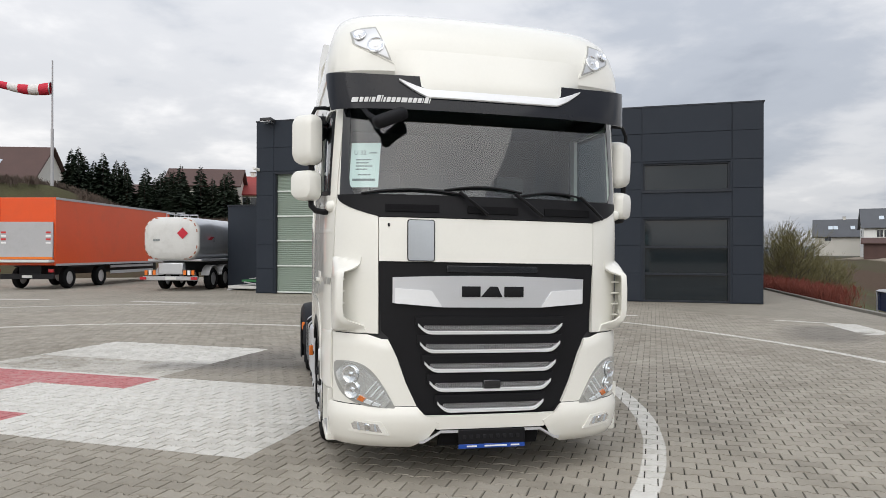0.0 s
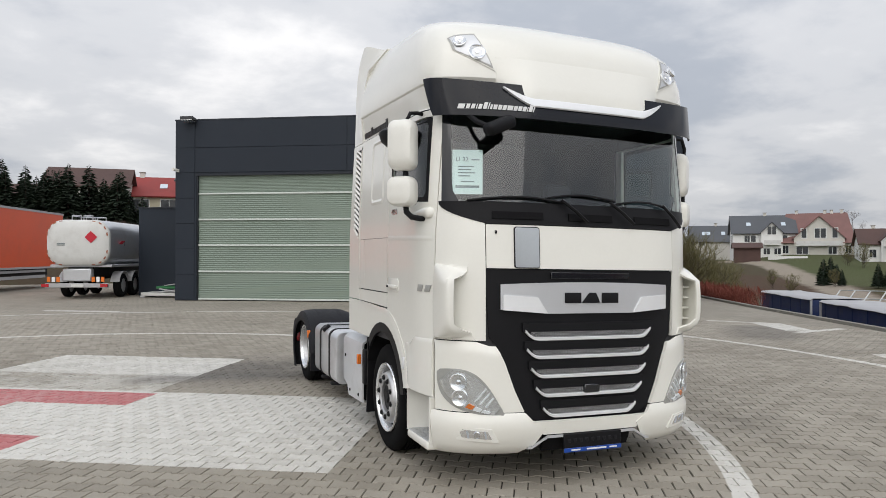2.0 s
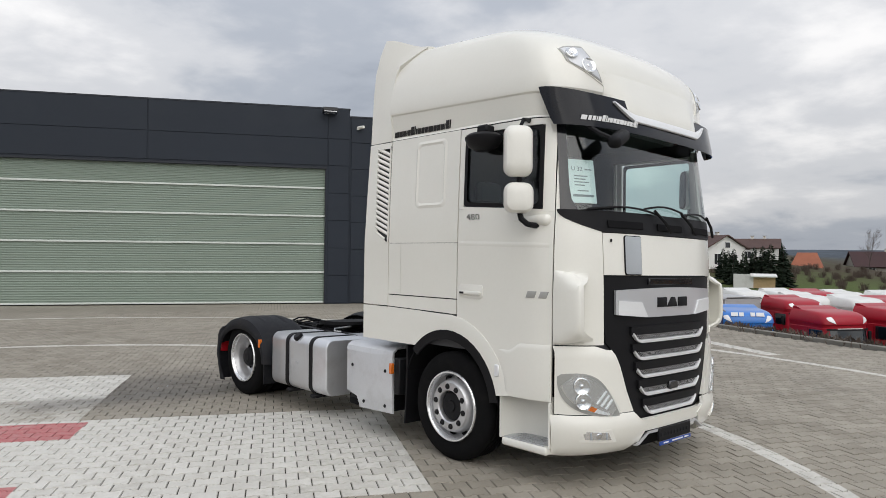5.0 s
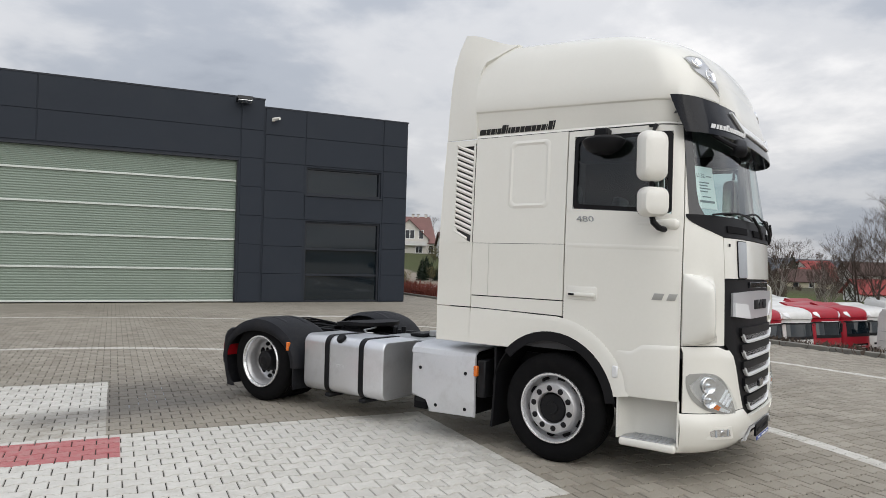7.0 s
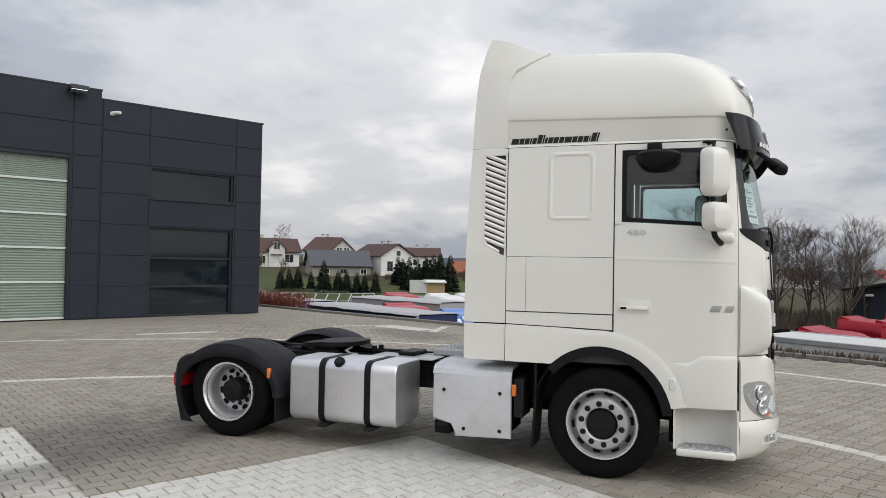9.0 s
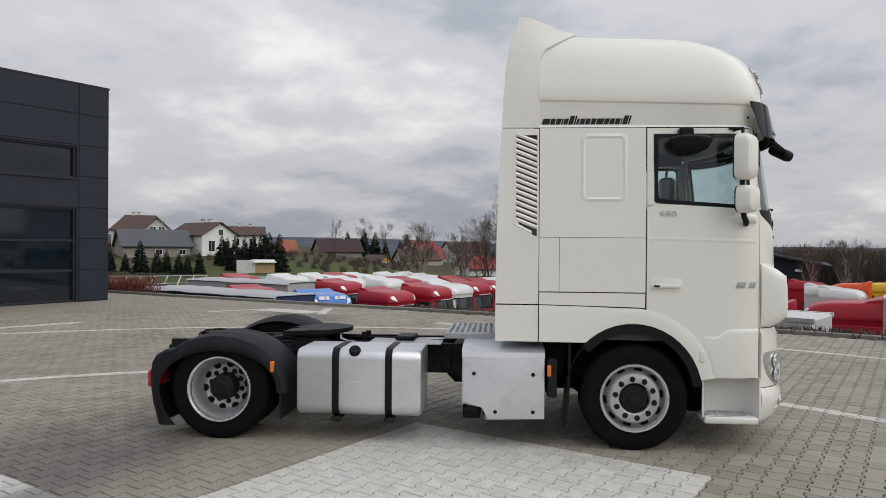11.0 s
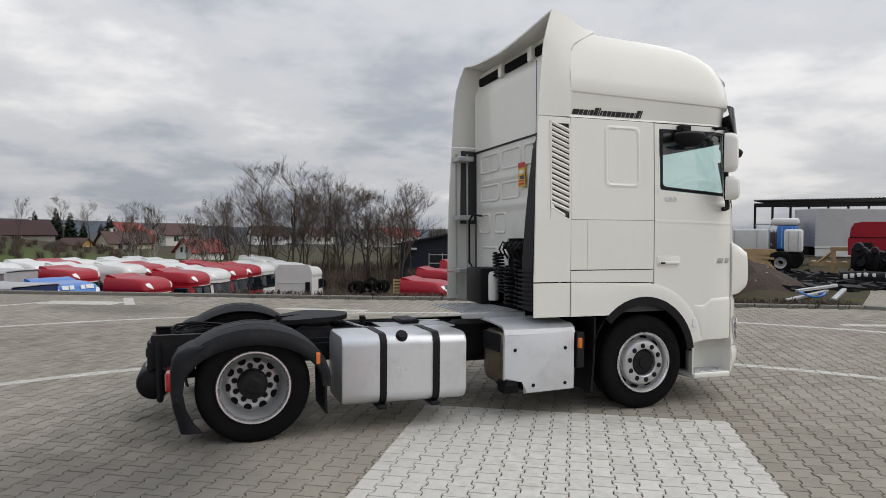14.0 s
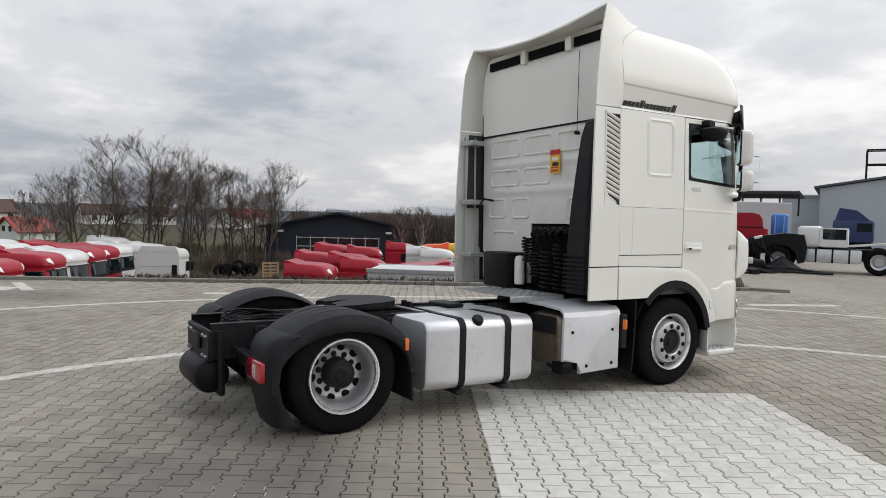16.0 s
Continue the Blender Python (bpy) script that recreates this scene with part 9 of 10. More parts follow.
for k in range(7):
    part("glazing_bar", box(-2.93 + k * 0.97, -2.87 + k * 0.97, -0.1, -0.06, 0, 2.62), "trailergrey", gl)
for k in range(5):
    part("glazing_bar", box(-2.9, 2.9, -0.1, -0.06, 0.62 * k, 0.62 * k + 0.06), "trailergrey", gl)
for x in (-4.0, 3.6):
    part("wall_lamp", box(x - 0.2, x + 0.2, -0.3, -0.01, 2.85, 3.0, bev=0.02), "whiteplastic", dh)
part("downpipe", rod(bmesh.new(), (4.95, -0.08, 0), (4.95, -0.08, 3.2), 0.06), "cladtrim", dh)

# ---- trees ----
def branch(bm, tw, a, d, length, r, depth, rng, spread, up):
    """One limb, tapered and bent, and its children; thin ones go into tw."""
    n = 3
    pts = [Vector(a)]
    d = Vector(d).normalized()
    for i in range(n):
        d = (d + Vector((rng.uniform(-1, 1), rng.uniform(-1, 1), rng.uniform(-0.4, 1))) * 0.16 + Vector((0, 0, up))).normalized()
        pts.append(pts[-1] + d * length / n)
    target = bm if depth > 1 else tw
    seg = 6 if depth > 3 else 4 if depth > 1 else 3
    rows = []
    for i, p in enumerate(pts):
        dd = (pts[min(i + 1, n)] - pts[max(i - 1, 0)]).normalized()
        u = dd.orthogonal().normalized()
        v = dd.cross(u)
        rr = r * (1 - 0.55 * i / n)
        rows.append([p + (u * math.cos(2 * math.pi * k / seg) + v * math.sin(2 * math.pi * k / seg)) * rr for k in range(seg)])
    grid(target, rows, close_u=True)
    if depth == 0:
        return
    for i in range(rng.randint(3, 4) if depth > 1 else rng.randint(5, 7)):
        t = rng.uniform(0.35, 1.0)
        k = min(n - 1, int(t * n))
        p = pts[k].lerp(pts[k + 1], t * n - k)
        side = Vector((rng.uniform(-1, 1), rng.uniform(-1, 1), rng.uniform(-0.2, 0.7))).normalized()
        branch(bm, tw, p, d + side * spread, length * rng.uniform(0.55, 0.75), max(0.0075, r * 0.48 * (1.1 - 0.5 * t)), depth - 1, rng, spread, up)


def bare_tree(seed, height, label, bark="bark", twig="twig", spread=0.9, up=0.05, depth=4, stems=1):
    rng = random.Random(seed)
    ob = thing("bare_tree", label, "tree", group="bare trees")
    bm, tw = bmesh.new(), bmesh.new()
    for s in range(stems):
        lean = Vector((rng.uniform(-0.2, 0.2), rng.uniform(-0.2, 0.2), 1))
        base = Vector((rng.uniform(-0.4, 0.4), rng.uniform(-0.4, 0.4), -0.2)) if stems > 1 else Vector((0, 0, -0.2))
        p, d, r = base, lean.normalized(), height * 0.0115 / stems ** 0.4
        nseg = 6
        rows = []
        q = p.copy()
        trunk = []
        for i in range(nseg + 1):
            trunk.append((q.copy(), r * (1 - 0.8 * i / nseg)))
            d = (d + Vector((rng.uniform(-1, 1), rng.uniform(-1, 1), 0.4)) * 0.07).normalized()
            q = q + d * height * 0.86 / nseg
        for c, rr in trunk:
            rows.append([c + Vector((math.cos(2 * math.pi * k / 7), math.sin(2 * math.pi * k / 7), 0)) * rr for k in range(7)])
        grid(bm, rows, close_u=True)
        for i in range(2 if stems > 1 else 3, nseg + 1):
            for k in range(rng.randint(2, 4) if i < nseg else 4):
                a = rng.uniform(0, 2 * math.pi)
                t = rng.random()
                c = trunk[i][0].lerp(trunk[i - 1][0], t)
                branch(bm, tw, c, (math.cos(a) * spread, math.sin(a) * spread, 0.75), height * rng.uniform(0.2, 0.31) * (1.2 - 0.45 * i / nseg), trunk[i][1] * 0.6 + 0.012, depth - 1, rng, spread, up)
    part("trunk", bm, bark, ob, angle=80)
    part("twig_crown", tw, twig, ob, angle=80, recalc=False)
    return ob


def conifer(seed, height, label):
    rng = random.Random(seed)
    ob = thing("conifer", label, "tree", group="conifers")
    part("trunk", lathe(bmesh.new(), [(height * 0.02, -0.2), (height * 0.014, height * 0.5), (0.01, height)], 8, "z"), "bark", ob)
    bm = bmesh.new()
    n = int(height * 11)
    for i in range(n):
        t = (i + 0.5) / n
        z = height * (0.06 + 0.92 * t)
        reach = height * 0.30 * (1 - t) ** 0.7 + 0.12
        for k in range(max(4, int(8 * (1 - t) + 4))):
            a = rng.uniform(0, 2 * math.pi)
            L = reach * rng.uniform(0.6, 1.12)
            c, s = math.cos(a), math.sin(a)
            drop = rng.uniform(0.12, 0.35) * L
            wd = 0.16 * L + 0.05
            p0 = Vector((c * 0.05, s * 0.05, z))
            p1 = Vector((c * L * 0.55, s * L * 0.55, z - drop * 0.35 + rng.uniform(-0.05, 0.05)))
            p2 = Vector((c * L, s * L, z - drop))
            w = Vector((-s, c, 0)) * wd
            dn = Vector((0, 0, -0.12 * L - 0.04))
            q = [bm.verts.new(v) for v in (p0, p1 + w, p2, p1 - w, p1 + dn)]
            bm.faces.new((q[0], q[1], q[2])); bm.faces.new((q[0], q[2], q[3])); bm.faces.new((q[0], q[4], q[2]))
    part("crown", bm, "conifer", ob, smooth=False, recalc=False)
    return ob


def place(src, spots, seed, zoff=0.0):
    """The first spot takes the tree itself, the rest are copies."""
    rng = random.Random(seed)
    for i, (x, y, s) in enumerate(spots):
        m = pose(x, y, land(x, y) + zoff - 0.1, 0, 0, rng.uniform(0, 360)) @ Matrix.Scale(s, 4)
        if i == 0:
            src.matrix_basis = m
        else:
            c = copy_thing(src, m)
            c.scale = (s, s, s)


rng = random.Random(21)
t1 = bare_tree(1, 10.5, "tall bare deciduous tree in early spring", spread=0.95, up=0.0)
t2 = bare_tree(2, 11.0, "tall bare tree with a wide crown", spread=1.15, up=-0.01, depth=4)
t3 = bare_tree(3, 10.0, "slim bare tree with upright branches", spread=0.7, up=0.05)
t4 = bare_tree(4, 7.0, "pale-stemmed birch without leaves", bark="birch", spread=0.55, up=0.08)
t5 = bare_tree(5, 5.0, "many-stemmed shrub with budding twigs", twig="budding", stems=4, spread=0.8, depth=3)
def wood(n, x0, x1, y0, y1, s0, s1):
    return [(rng.uniform(x0, x1), rng.uniform(y0, y1), rng.uniform(s0, s1)) for _ in range(n)]
place(t1, [(52.5, -3.0, 1.0), (53.5, 1.5, 0.7), (51.5, -7.5, 0.85), (54, -5.6, 0.95)] + wood(4, 50, 60, -11, 1, 0.6, 0.85) + wood(4, 49, 64, -14, 1, 0.6, 0.85) + [ (130, 22.5, 0.8), (150, 30, 0.9)], 1)
place(t2, [(53.0, -1.2, 0.95), (52.2, -9.8, 0.8), (56.5, 2.6, 0.6)] + wood(4, 51, 62, -12, 1, 0.6, 0.8) + wood(3, 50, 64, -14, 1, 0.6, 0.85) + [ (131, 18, 0.8), (120, 88, 0.7)], 2)
place(t3, wood(8, 49, 62, -13, 2, 0.6, 0.85) + wood(4, 49, 66, -15, 3, 0.6, 0.85) + wood(12, 52, 66, -44, -24, 0.42, 0.55) + [(140, 36, 0.7), (70, 10, 0.7), (75, 2.0, 0.75), (118, 78, 0.7)], 3)
place(t4, [(58, 8.5, 0.9), (60, 6.0, 0.8), (50, 3.5, 0.7), (45, -21, 0.7), (49, -25, 0.75), (52, -28, 0.6), (64, 5, 0.8), (57, -30.5, 0.7), (54, -33, 0.75), (50, -34.5, 0.65), (62, 9.5, 0.8), (66, 10.5, 0.7)], 4)
place(t5, [(23.4, 24.6, 1.0), (24.2, 25.8, 1.1), (24.8, 24.4, 0.95), (25.6, 27.0, 1.15), (26.2, 25.8, 0.9), (27.2, 28.6, 1.1), (31.0, 30.6, 0.85), (32.0, 30.2, 0.9), (32.4, 31.6, 0.75), (60, 50, 0.5), (66, 58, 0.5), (73, 55, 0.45), (95, 68, 0.8), (97, 72, 0.7), (93, 62, 0.6)] + wood(3, 54, 64, -14, 1, 0.45, 0.7), 5)
c1 = conifer(31, 4.2, "dense dark conifer with drooping boughs")
c2 = conifer(32, 5.0, "tall narrow dark spruce tree")
# the line of conifers on the bank, and those among the houses
crng = random.Random(77)
row1 = [(-18.4 + 0.75 * k + crng.uniform(-0.3, 0.3), 56.5 + crng.uniform(-2, 2.5) + 0.1 * k, crng.uniform(0.8, 1.12)) for k in range(12)]
row1 += [(-18.0 + 1.0 * k + crng.uniform(-0.4, 0.4), 60 + crng.uniform(-1.5, 2.5) + 0.1 * k, crng.uniform(0.9, 1.25)) for k in range(13)]
place(c1, row1 + [(-10.3, 55.5, 1.05), (-9.6, 54.5, 1.15), (-7.2, 55.6, 0.95), (-6.2, 55, 1.05), (-5.4, 56, 0.8), (-4.4, 56.5, 0.75), (75.7, 44.9, 1.0), (76.6, 43.2, 0.7), (77.1, 42.2, 0.72), (75.9, 40.1, 0.66), (77, 37.9, 0.68), (76, 39, 0.6), (76.6, 49.3, 0.75), (75.4, 51.3, 0.68), (75.8, 50.2, 0.7), (77, 47.5, 0.6), (78.1, 59.8, 0.8), (77.2, 58.2, 0.6), (74.1, 57.6, 0.8), (74.8, 55.6, 0.5)], 6, 0.2)
place(c2, [(86.0, 36.8, 1.0), (87.3, 36.0, 0.95), (88.6, 35.2, 1.05), (87.4, 33.6, 1.1), (87.0, 32.4, 1.15), (88.4, 31.4, 1.1), (92.8, 41.4, 0.95), (91.8, 40.2, 0.9), (171, 24.1, 1.4), (169.8, 32.0, 1.4), (169.3, 34.8, 1.5), (168.5, 38.9, 1.25), (172, 26, 1.0), (174, 30, 1.0), (125, 46, 0.9)], 7)
# red-twigged hedge behind the kerb and rough weeds at the kerb
def thicket(name, label, pts, h, mat, n, seed, category, wide=0.012, top=None):
    rng = random.Random(seed)
    bm = bmesh.new()
    for x, y in pts:
        for k in range(n):
            a, r = rng.uniform(0, 6.28), rng.uniform(0, 0.55)
            bx0, by0 = x + r * math.cos(a), y + r * math.sin(a)
            z = land(bx0, by0) - 0.05
            hh = h * rng.uniform(0.5, 1.1)
            if top is not None:
                z += rng.random() ** 0.8 * max(0.1, top - z - 0.5 * h)
            tip = Vector((bx0 + rng.uniform(-0.35, 0.35) * h, by0 + rng.uniform(-0.35, 0.35) * h, z + hh))
            base = Vector((bx0, by0, z))
            mid = base.lerp(tip, 0.5) + Vector((rng.uniform(-0.1, 0.1), rng.uniform(-0.1, 0.1), 0.1 * h))
            w = Vector((rng.uniform(-1, 1), rng.uniform(-1, 1), 0)).normalized() * wide
            v = [bm.verts.new(p) for p in (base - w, base + w, mid + w * 0.8, tip, mid - w * 0.8)]
            bm.faces.new(v)
    return solo(name, bm, mat, label, category, kind="stuff", smooth=False, recalc=False)


hedge = [(22.2 + (16.7 - 22.2) * k / 21 + 0.9 * w, 25.7 + (14.4 - 25.7) * k / 21 - 0.43 * w) for k in range(22) for w in (0.5, 0.85, 1.2)]
thicket("red_hedge", "low hedge of bare reddish twigs behind the kerb", hedge, 0.4, "redtwig", 300, 8, "hedge", 0.005, top=0.5)
weeds = []
for (x0, y0), (x1, y1) in zip(KERB[4:], KERB[5:]):
    for k in range(9):
        t = k / 9
        weeds.append((x0 + (x1 - x0) * t + 0.35, y0 + (y1 - y0) * t - 0.1))
thicket("weeds", "dry brown weeds along the kerb", weeds, 0.24, "twig", 60, 9, "weeds")
brush = [(rng.uniform(46, 66), rng.uniform(-14, 1.5)) for _ in range(110)]
thicket("brushwood", "dense brown brushwood under the trees", brush, 0.8, "twig", 110, 10, "brushwood", 0.009, top=-1.6)
far_wood = []
for _ in range(330):
    az, r = radians(rng.uniform(-46, -17)), rng.uniform(66, 92)
    far_wood.append((CX + r * math.cos(az), CY + r * math.sin(az)))
thicket("far_thicket", "dark brown leafless thicket beyond the lower yard", far_wood, 1.3, "twig", 170, 15, "brushwood", 0.014, top=1.6)
gardens = [(rng.uniform(92, 135), rng.uniform(14, 52)) for _ in range(110)]
thicket("garden_shrubs", "dark bare shrubs and hedges between the gardens", gardens, 1.2, "twig", 160, 14, "shrubs", 0.009)
bankp = [(rng.uniform(-24, 2), rng.uniform(46, 56)) for _ in range(200)]
thicket("dry_grass", "dry brown grass on the earth bank", bankp, 0.65, "twig", 110, 12, "grass")

# ---- scrap corner beyond the island: mound, pallets, wrecks, canopy ----
bm = bmesh.new()
rng = random.Random(6)
rows = []
for i in range(15):
    row = []
    for j in range(21):
        u, v = i / 14 * 2 - 1, j / 20 * 2 - 1
        x, y = 11.9 + 2.2 * u + 0.9 * v, -11.9 + 3.0 * v - 0.6 * u
        r = math.sqrt(u * u + v * v)
        h = max(0.0, 1 - r * r) ** 0.8 * 0.9
        row.append((x, y, land(x, y) - 0.08 + h + 0.22 * h * noise.noise(Vector((x * 1.3, y * 1.3, 0))) + 0.08 * rng.uniform(-1, 1) * (h > 0.02)))
    rows.append(row)
grid(bm, rows)
solo("soil_heap", bm, "soil", "heap of dark dug soil with stones", "soil heap", angle=20)
bm = bmesh.new()
for k in range(70):
    x, y = 11.9 + rng.uniform(-2.2, 2.2), -11.9 + rng.uniform(-2.6, 2.6)
    u, v = (x - 11.9) / 2.2, (y + 11.9) / 3.0
    h = max(0.0, 1 - u * u - v * v) ** 0.8
    s = rng.uniform(0.02, 0.065)
    bx(bm, -s, s, -s * rng.uniform(0.6, 1.6), s, -s * 0.5, s * 0.5, bev=s * 0.3, m=pose(x, y, land(x, y) - 0.06 + h * 0.9, rng.uniform(0, 90), rng.uniform(0, 90), rng.uniform(0, 90)))
solo("rubble", bm, "concrete", "pale stones and rubble on the soil heap", "rubble", kind="stuff")


def rest_z(x, y):
    return land(x, y)


# timber cradle
cr = thing("timber_cradle", "raw timber transport cradle", "cradle", pose(15.9, -22.2, rest_z(15.9, -22.2), 0, 0, -142))
for y in (-0.5, 0.5):
    part("beam", box(-1.3, 1.3, y - 0.06, y + 0.06, 0.35, 0.5), "wood", cr)
    part("beam", box(-0.5, 1.4, y - 0.06, y + 0.06, 1.02, 1.16), "wood", cr)
    for x in (-0.4, 0.9):
        part("post", box(x - 0.06, x + 0.06, y - 0.05, y + 0.05, 0.5, 1.02), "wood", cr)
        part("foot", box(x - 0.08, x + 0.08, y - 0.06, y + 0.06, 0, 0.35), "wood", cr)
    part("brace", rod(bmesh.new(), (-0.95, y, 0.5), (-0.35, y, 1.04), 0.055, 4), "wood", cr)
for k in range(5):
    part("slat", box(-1.25 + k * 0.6, -1.1 + k * 0.6, -0.6, 0.6, 0.5, 0.54), "wood", cr)
# wrecked black rear end with its wheel, engine parts and a torn bumper
wk = thing("wrecked_chassis", "stripped black truck wreck with a wheel and torn panels", "wreck", pose(9.9, -19.1, rest_z(9.9, -19.1), 0, 0, -147))
bm = bmesh.new()
prism(bm, [(-2.0, 0.7), (-1.95, 1.2), (-1.25, 1.12), (-0.7, 1.3), (0.2, 1.44), (0.86, 1.4), (0.98, 0.9), (0.9, 0.35), (0.68, 0.3), (0.58, 0.72), (0.25, 1.0), (-0.25, 1.0), (-0.6, 0.72), (-0.7, 0.45), (-1.6, 0.4)], (-0.15, 1.6), lambda u, v, q: (u, q + 0.06 * math.sin(5 * u + 3 * v), v), 0.05)
part("rear_body", bm, "black", wk)
for x0, x1, y0, y1, z0, z1 in ((-2.25, -1.75, -0.35, 0.3, 0.5, 1.3), (-1.8, -1.35, -0.3, 0.2, 0.45, 1.15), (-1.3, -0.8, -0.3, 0.1, 0.5, 0.95)):
    part("engine_block", box(x0, x1, y0, y1, z0, z1, bev=0.1, seg=2), "hub", wk)
for x, z, r in ((-2.0, 1.3, 0.17), (-1.5, 1.2, 0.12), (-1.9, 0.75, 0.15)):
    part("air_filter", lathe(bmesh.new(), [(0, -0.2), (r * 0.8, -0.2), (r, -0.14), (r, 0.1), (r * 0.7, 0.16), (0, 0.16)], 16, "y", (x, -0.3, z)), "chassis", wk)
tyre = part("wheel", lathe(bmesh.new(), [(0.27, -0.14), (0.4, -0.15), (0.47, -0.1), (0.47, 0.1), (0.4, 0.15), (0.27, 0.14)], 26, "y", (0, -0.05, 0.47), closed=True), "rubber", wk)
part("rim", lathe(bmesh.new(), [(0, -0.02), (0.1, -0.03), (0.16, 0.04), (0.24, -0.06), (0.28, -0.08), (0.28, 0.1), (0, 0.1)], 20, "y", (0, -0.05, 0.47)), "steel", tyre)
bumper = part("torn_bumper", rounded_bar(bmesh.new(), -0.3, 0.3, 0.0, 0.5, 0.2, [(-1.0, 0.14), (-0.96, 0.04), (-0.3, 0.0), (0.5, 0.02), (0.95, 0.06), (1.05, 0.16)]), "black", wk)
bumper.data.transform(pose(-1.45, -1.2, 0.0, 0, 0, -86))
for k, (x, z, s) in enumerate(((-2.22, 0.3, 0.075), (-2.02, 0.33, 0.075), (-1.82, 0.36, 0.075), (-1.62, 0.38, 0.07), (-1.38, 0.38, 0.055), (-0.95, 0.4, 0.11))):
    part("reflector_patch", box(x - s, x + s, -1.545 + 0.012 * k, -1.47 + 0.012 * k, z - s * 1.1, z + s * 1.1, bev=s * 0.5, seg=2), "whiteplastic", wk)
rows = [[(x, -0.55 - 0.5 * v, max(0.0, (0.62 - 0.55 * abs(x - 0.15) / 0.75) * (1 - v * v * 0.9) + 0.06 * noise.noise(Vector((x * 4, v * 4, 1))))) for v in span(0, 1, 6)] for x in span(-0.5, 0.9, 12)]
part("torn_sheeting", sheet(bmesh.new(), rows, 0.03), "black", wk)
part("pipework", pipe(bmesh.new(), [(-0.4, -1.3, 0.16), (0.2, -1.25, 0.2), (0.8, -1.15, 0.12), (1.45, -1.2, 0.06)], 0.05, 6), "chassis", wk)
part("loose_rail", pipe(bmesh.new(), [(-0.6, -1.5, 0.05), (0.6, -1.45, 0.05), (1.8, -1.5, 0.05)], 0.045, 6), "chassis", wk)
part("white_scrap", box(-0.55, -0.25, -0.2, 0.0, 1.32, 1.45, bev=0.03, m=pose(0, 0, 0, 0, -14, 0)), "whiteplastic", wk)
bm = bmesh.new()
crng2 = random.Random(5)
for k in range(16):
    x = crng2.uniform(-2.2, -0.6)
    pipe(bm, [(x, -0.25, crng2.uniform(0.9, 1.3)), (x + 0.15, -0.5, crng2.uniform(0.7, 1.1)), (x + crng2.uniform(-0.2, 0.5), -0.4, 0.45)], crng2.uniform(0.015, 0.035), 5)
part("loose_cables", bm, "black", wk)
# trodden litter of dark scrap between the heap and the wreck
bm = bmesh.new()
srng = random.Random(41)
for k in range(420):
    x, y = srng.uniform(9.0, 17.5), srng.uniform(-20.5, -12.6)
    if y < -9.6 - 0.62 * x + 4.5 and y > -13.5 - 0.62 * x:
        L, w = srng.uniform(0.08, 0.55), srng.uniform(0.03, 0.22)
        bx(bm, -L, L, -w, w, -0.03, srng.uniform(0.02, 0.16), m=pose(x, y, land(x, y) + 0.02, srng.uniform(-14, 14), srng.uniform(-14, 14), srng.uniform(0, 180)))
solo("scrap_litter", bm, "chassis", "dark metal and plastic scrap strewn over the soil", "scrap", kind="stuff", smooth=False)
# spare wheel and a pile of old boards behind the heap
sw = thing("spare_wheel", "black truck tyre on a pale rim leaning on boards", "wheel", pose(15.5, -18.3, rest_z(15.5, -18.3) + 0.02, 0, 0, -135))
tyre = part("tyre", lathe(bmesh.new(), [(0.24, -0.14), (0.4, -0.15), (0.48, -0.1), (0.48, 0.1), (0.4, 0.15), (0.24, 0.14)], 26, "y", (0, 0, 0.52), closed=True), "rubber", sw)
part("rim", lathe(bmesh.new(), [(0.1, -0.06), (0.16, -0.02), (0.21, -0.09), (0.25, -0.1), (0.25, 0.1), (0.1, 0.1)], 20, "y", (0, 0, 0.52), closed=True), "rim", sw)
bp = thing("board_pile", "untidy pile of weathered boards", "boards", pose(16.4, -17.6, rest_z(16.4, -17.6), 0, 0, -140))
for k in range(14):
    z = 0.06 + 0.085 * k
    part("board", box(-1.2 + 0.05 * (k % 5), 1.0 - 0.07 * (k % 4), -0.5 + 0.03 * k, 0.5 - 0.02 * k, z - 0.045, z + 0.04, m=pose(0, 0, 0, 0, 0, (k * 37) % 11 - 5)), "wood", bp)
blue_hose = pipe(bmesh.new(), [(7.5 + 0.35 * math.cos(a), -11.5 + 0.25 * math.sin(a), land(7.5, -11.5) + 0.12 + 0.05 * math.sin(2 * a)) for a in (radians(20 + 28 * q) for q in range(10))], 0.03, 6)
solo("blue_hose", blue_hose, "bluecab", "loop of blue hose on the soil", "hose")
for k, (x, y, a, L) in enumerate(((7.6, -11.4, -70, 2.6), (7.0, -11.9, -55, 2.2), (8.0, -12.2, -80, 1.8))):
    solo("scrap_profile", box(-L / 2, L / 2, -0.06, 0.06, 0, 0.08, bev=0.01, m=None), "steel", "discarded grey metal profile on the ground", "scrap", m=pose(x, y, land(x, y) + 0.03 + 0.08 * k, 0, -3, a), group="scrap profiles")
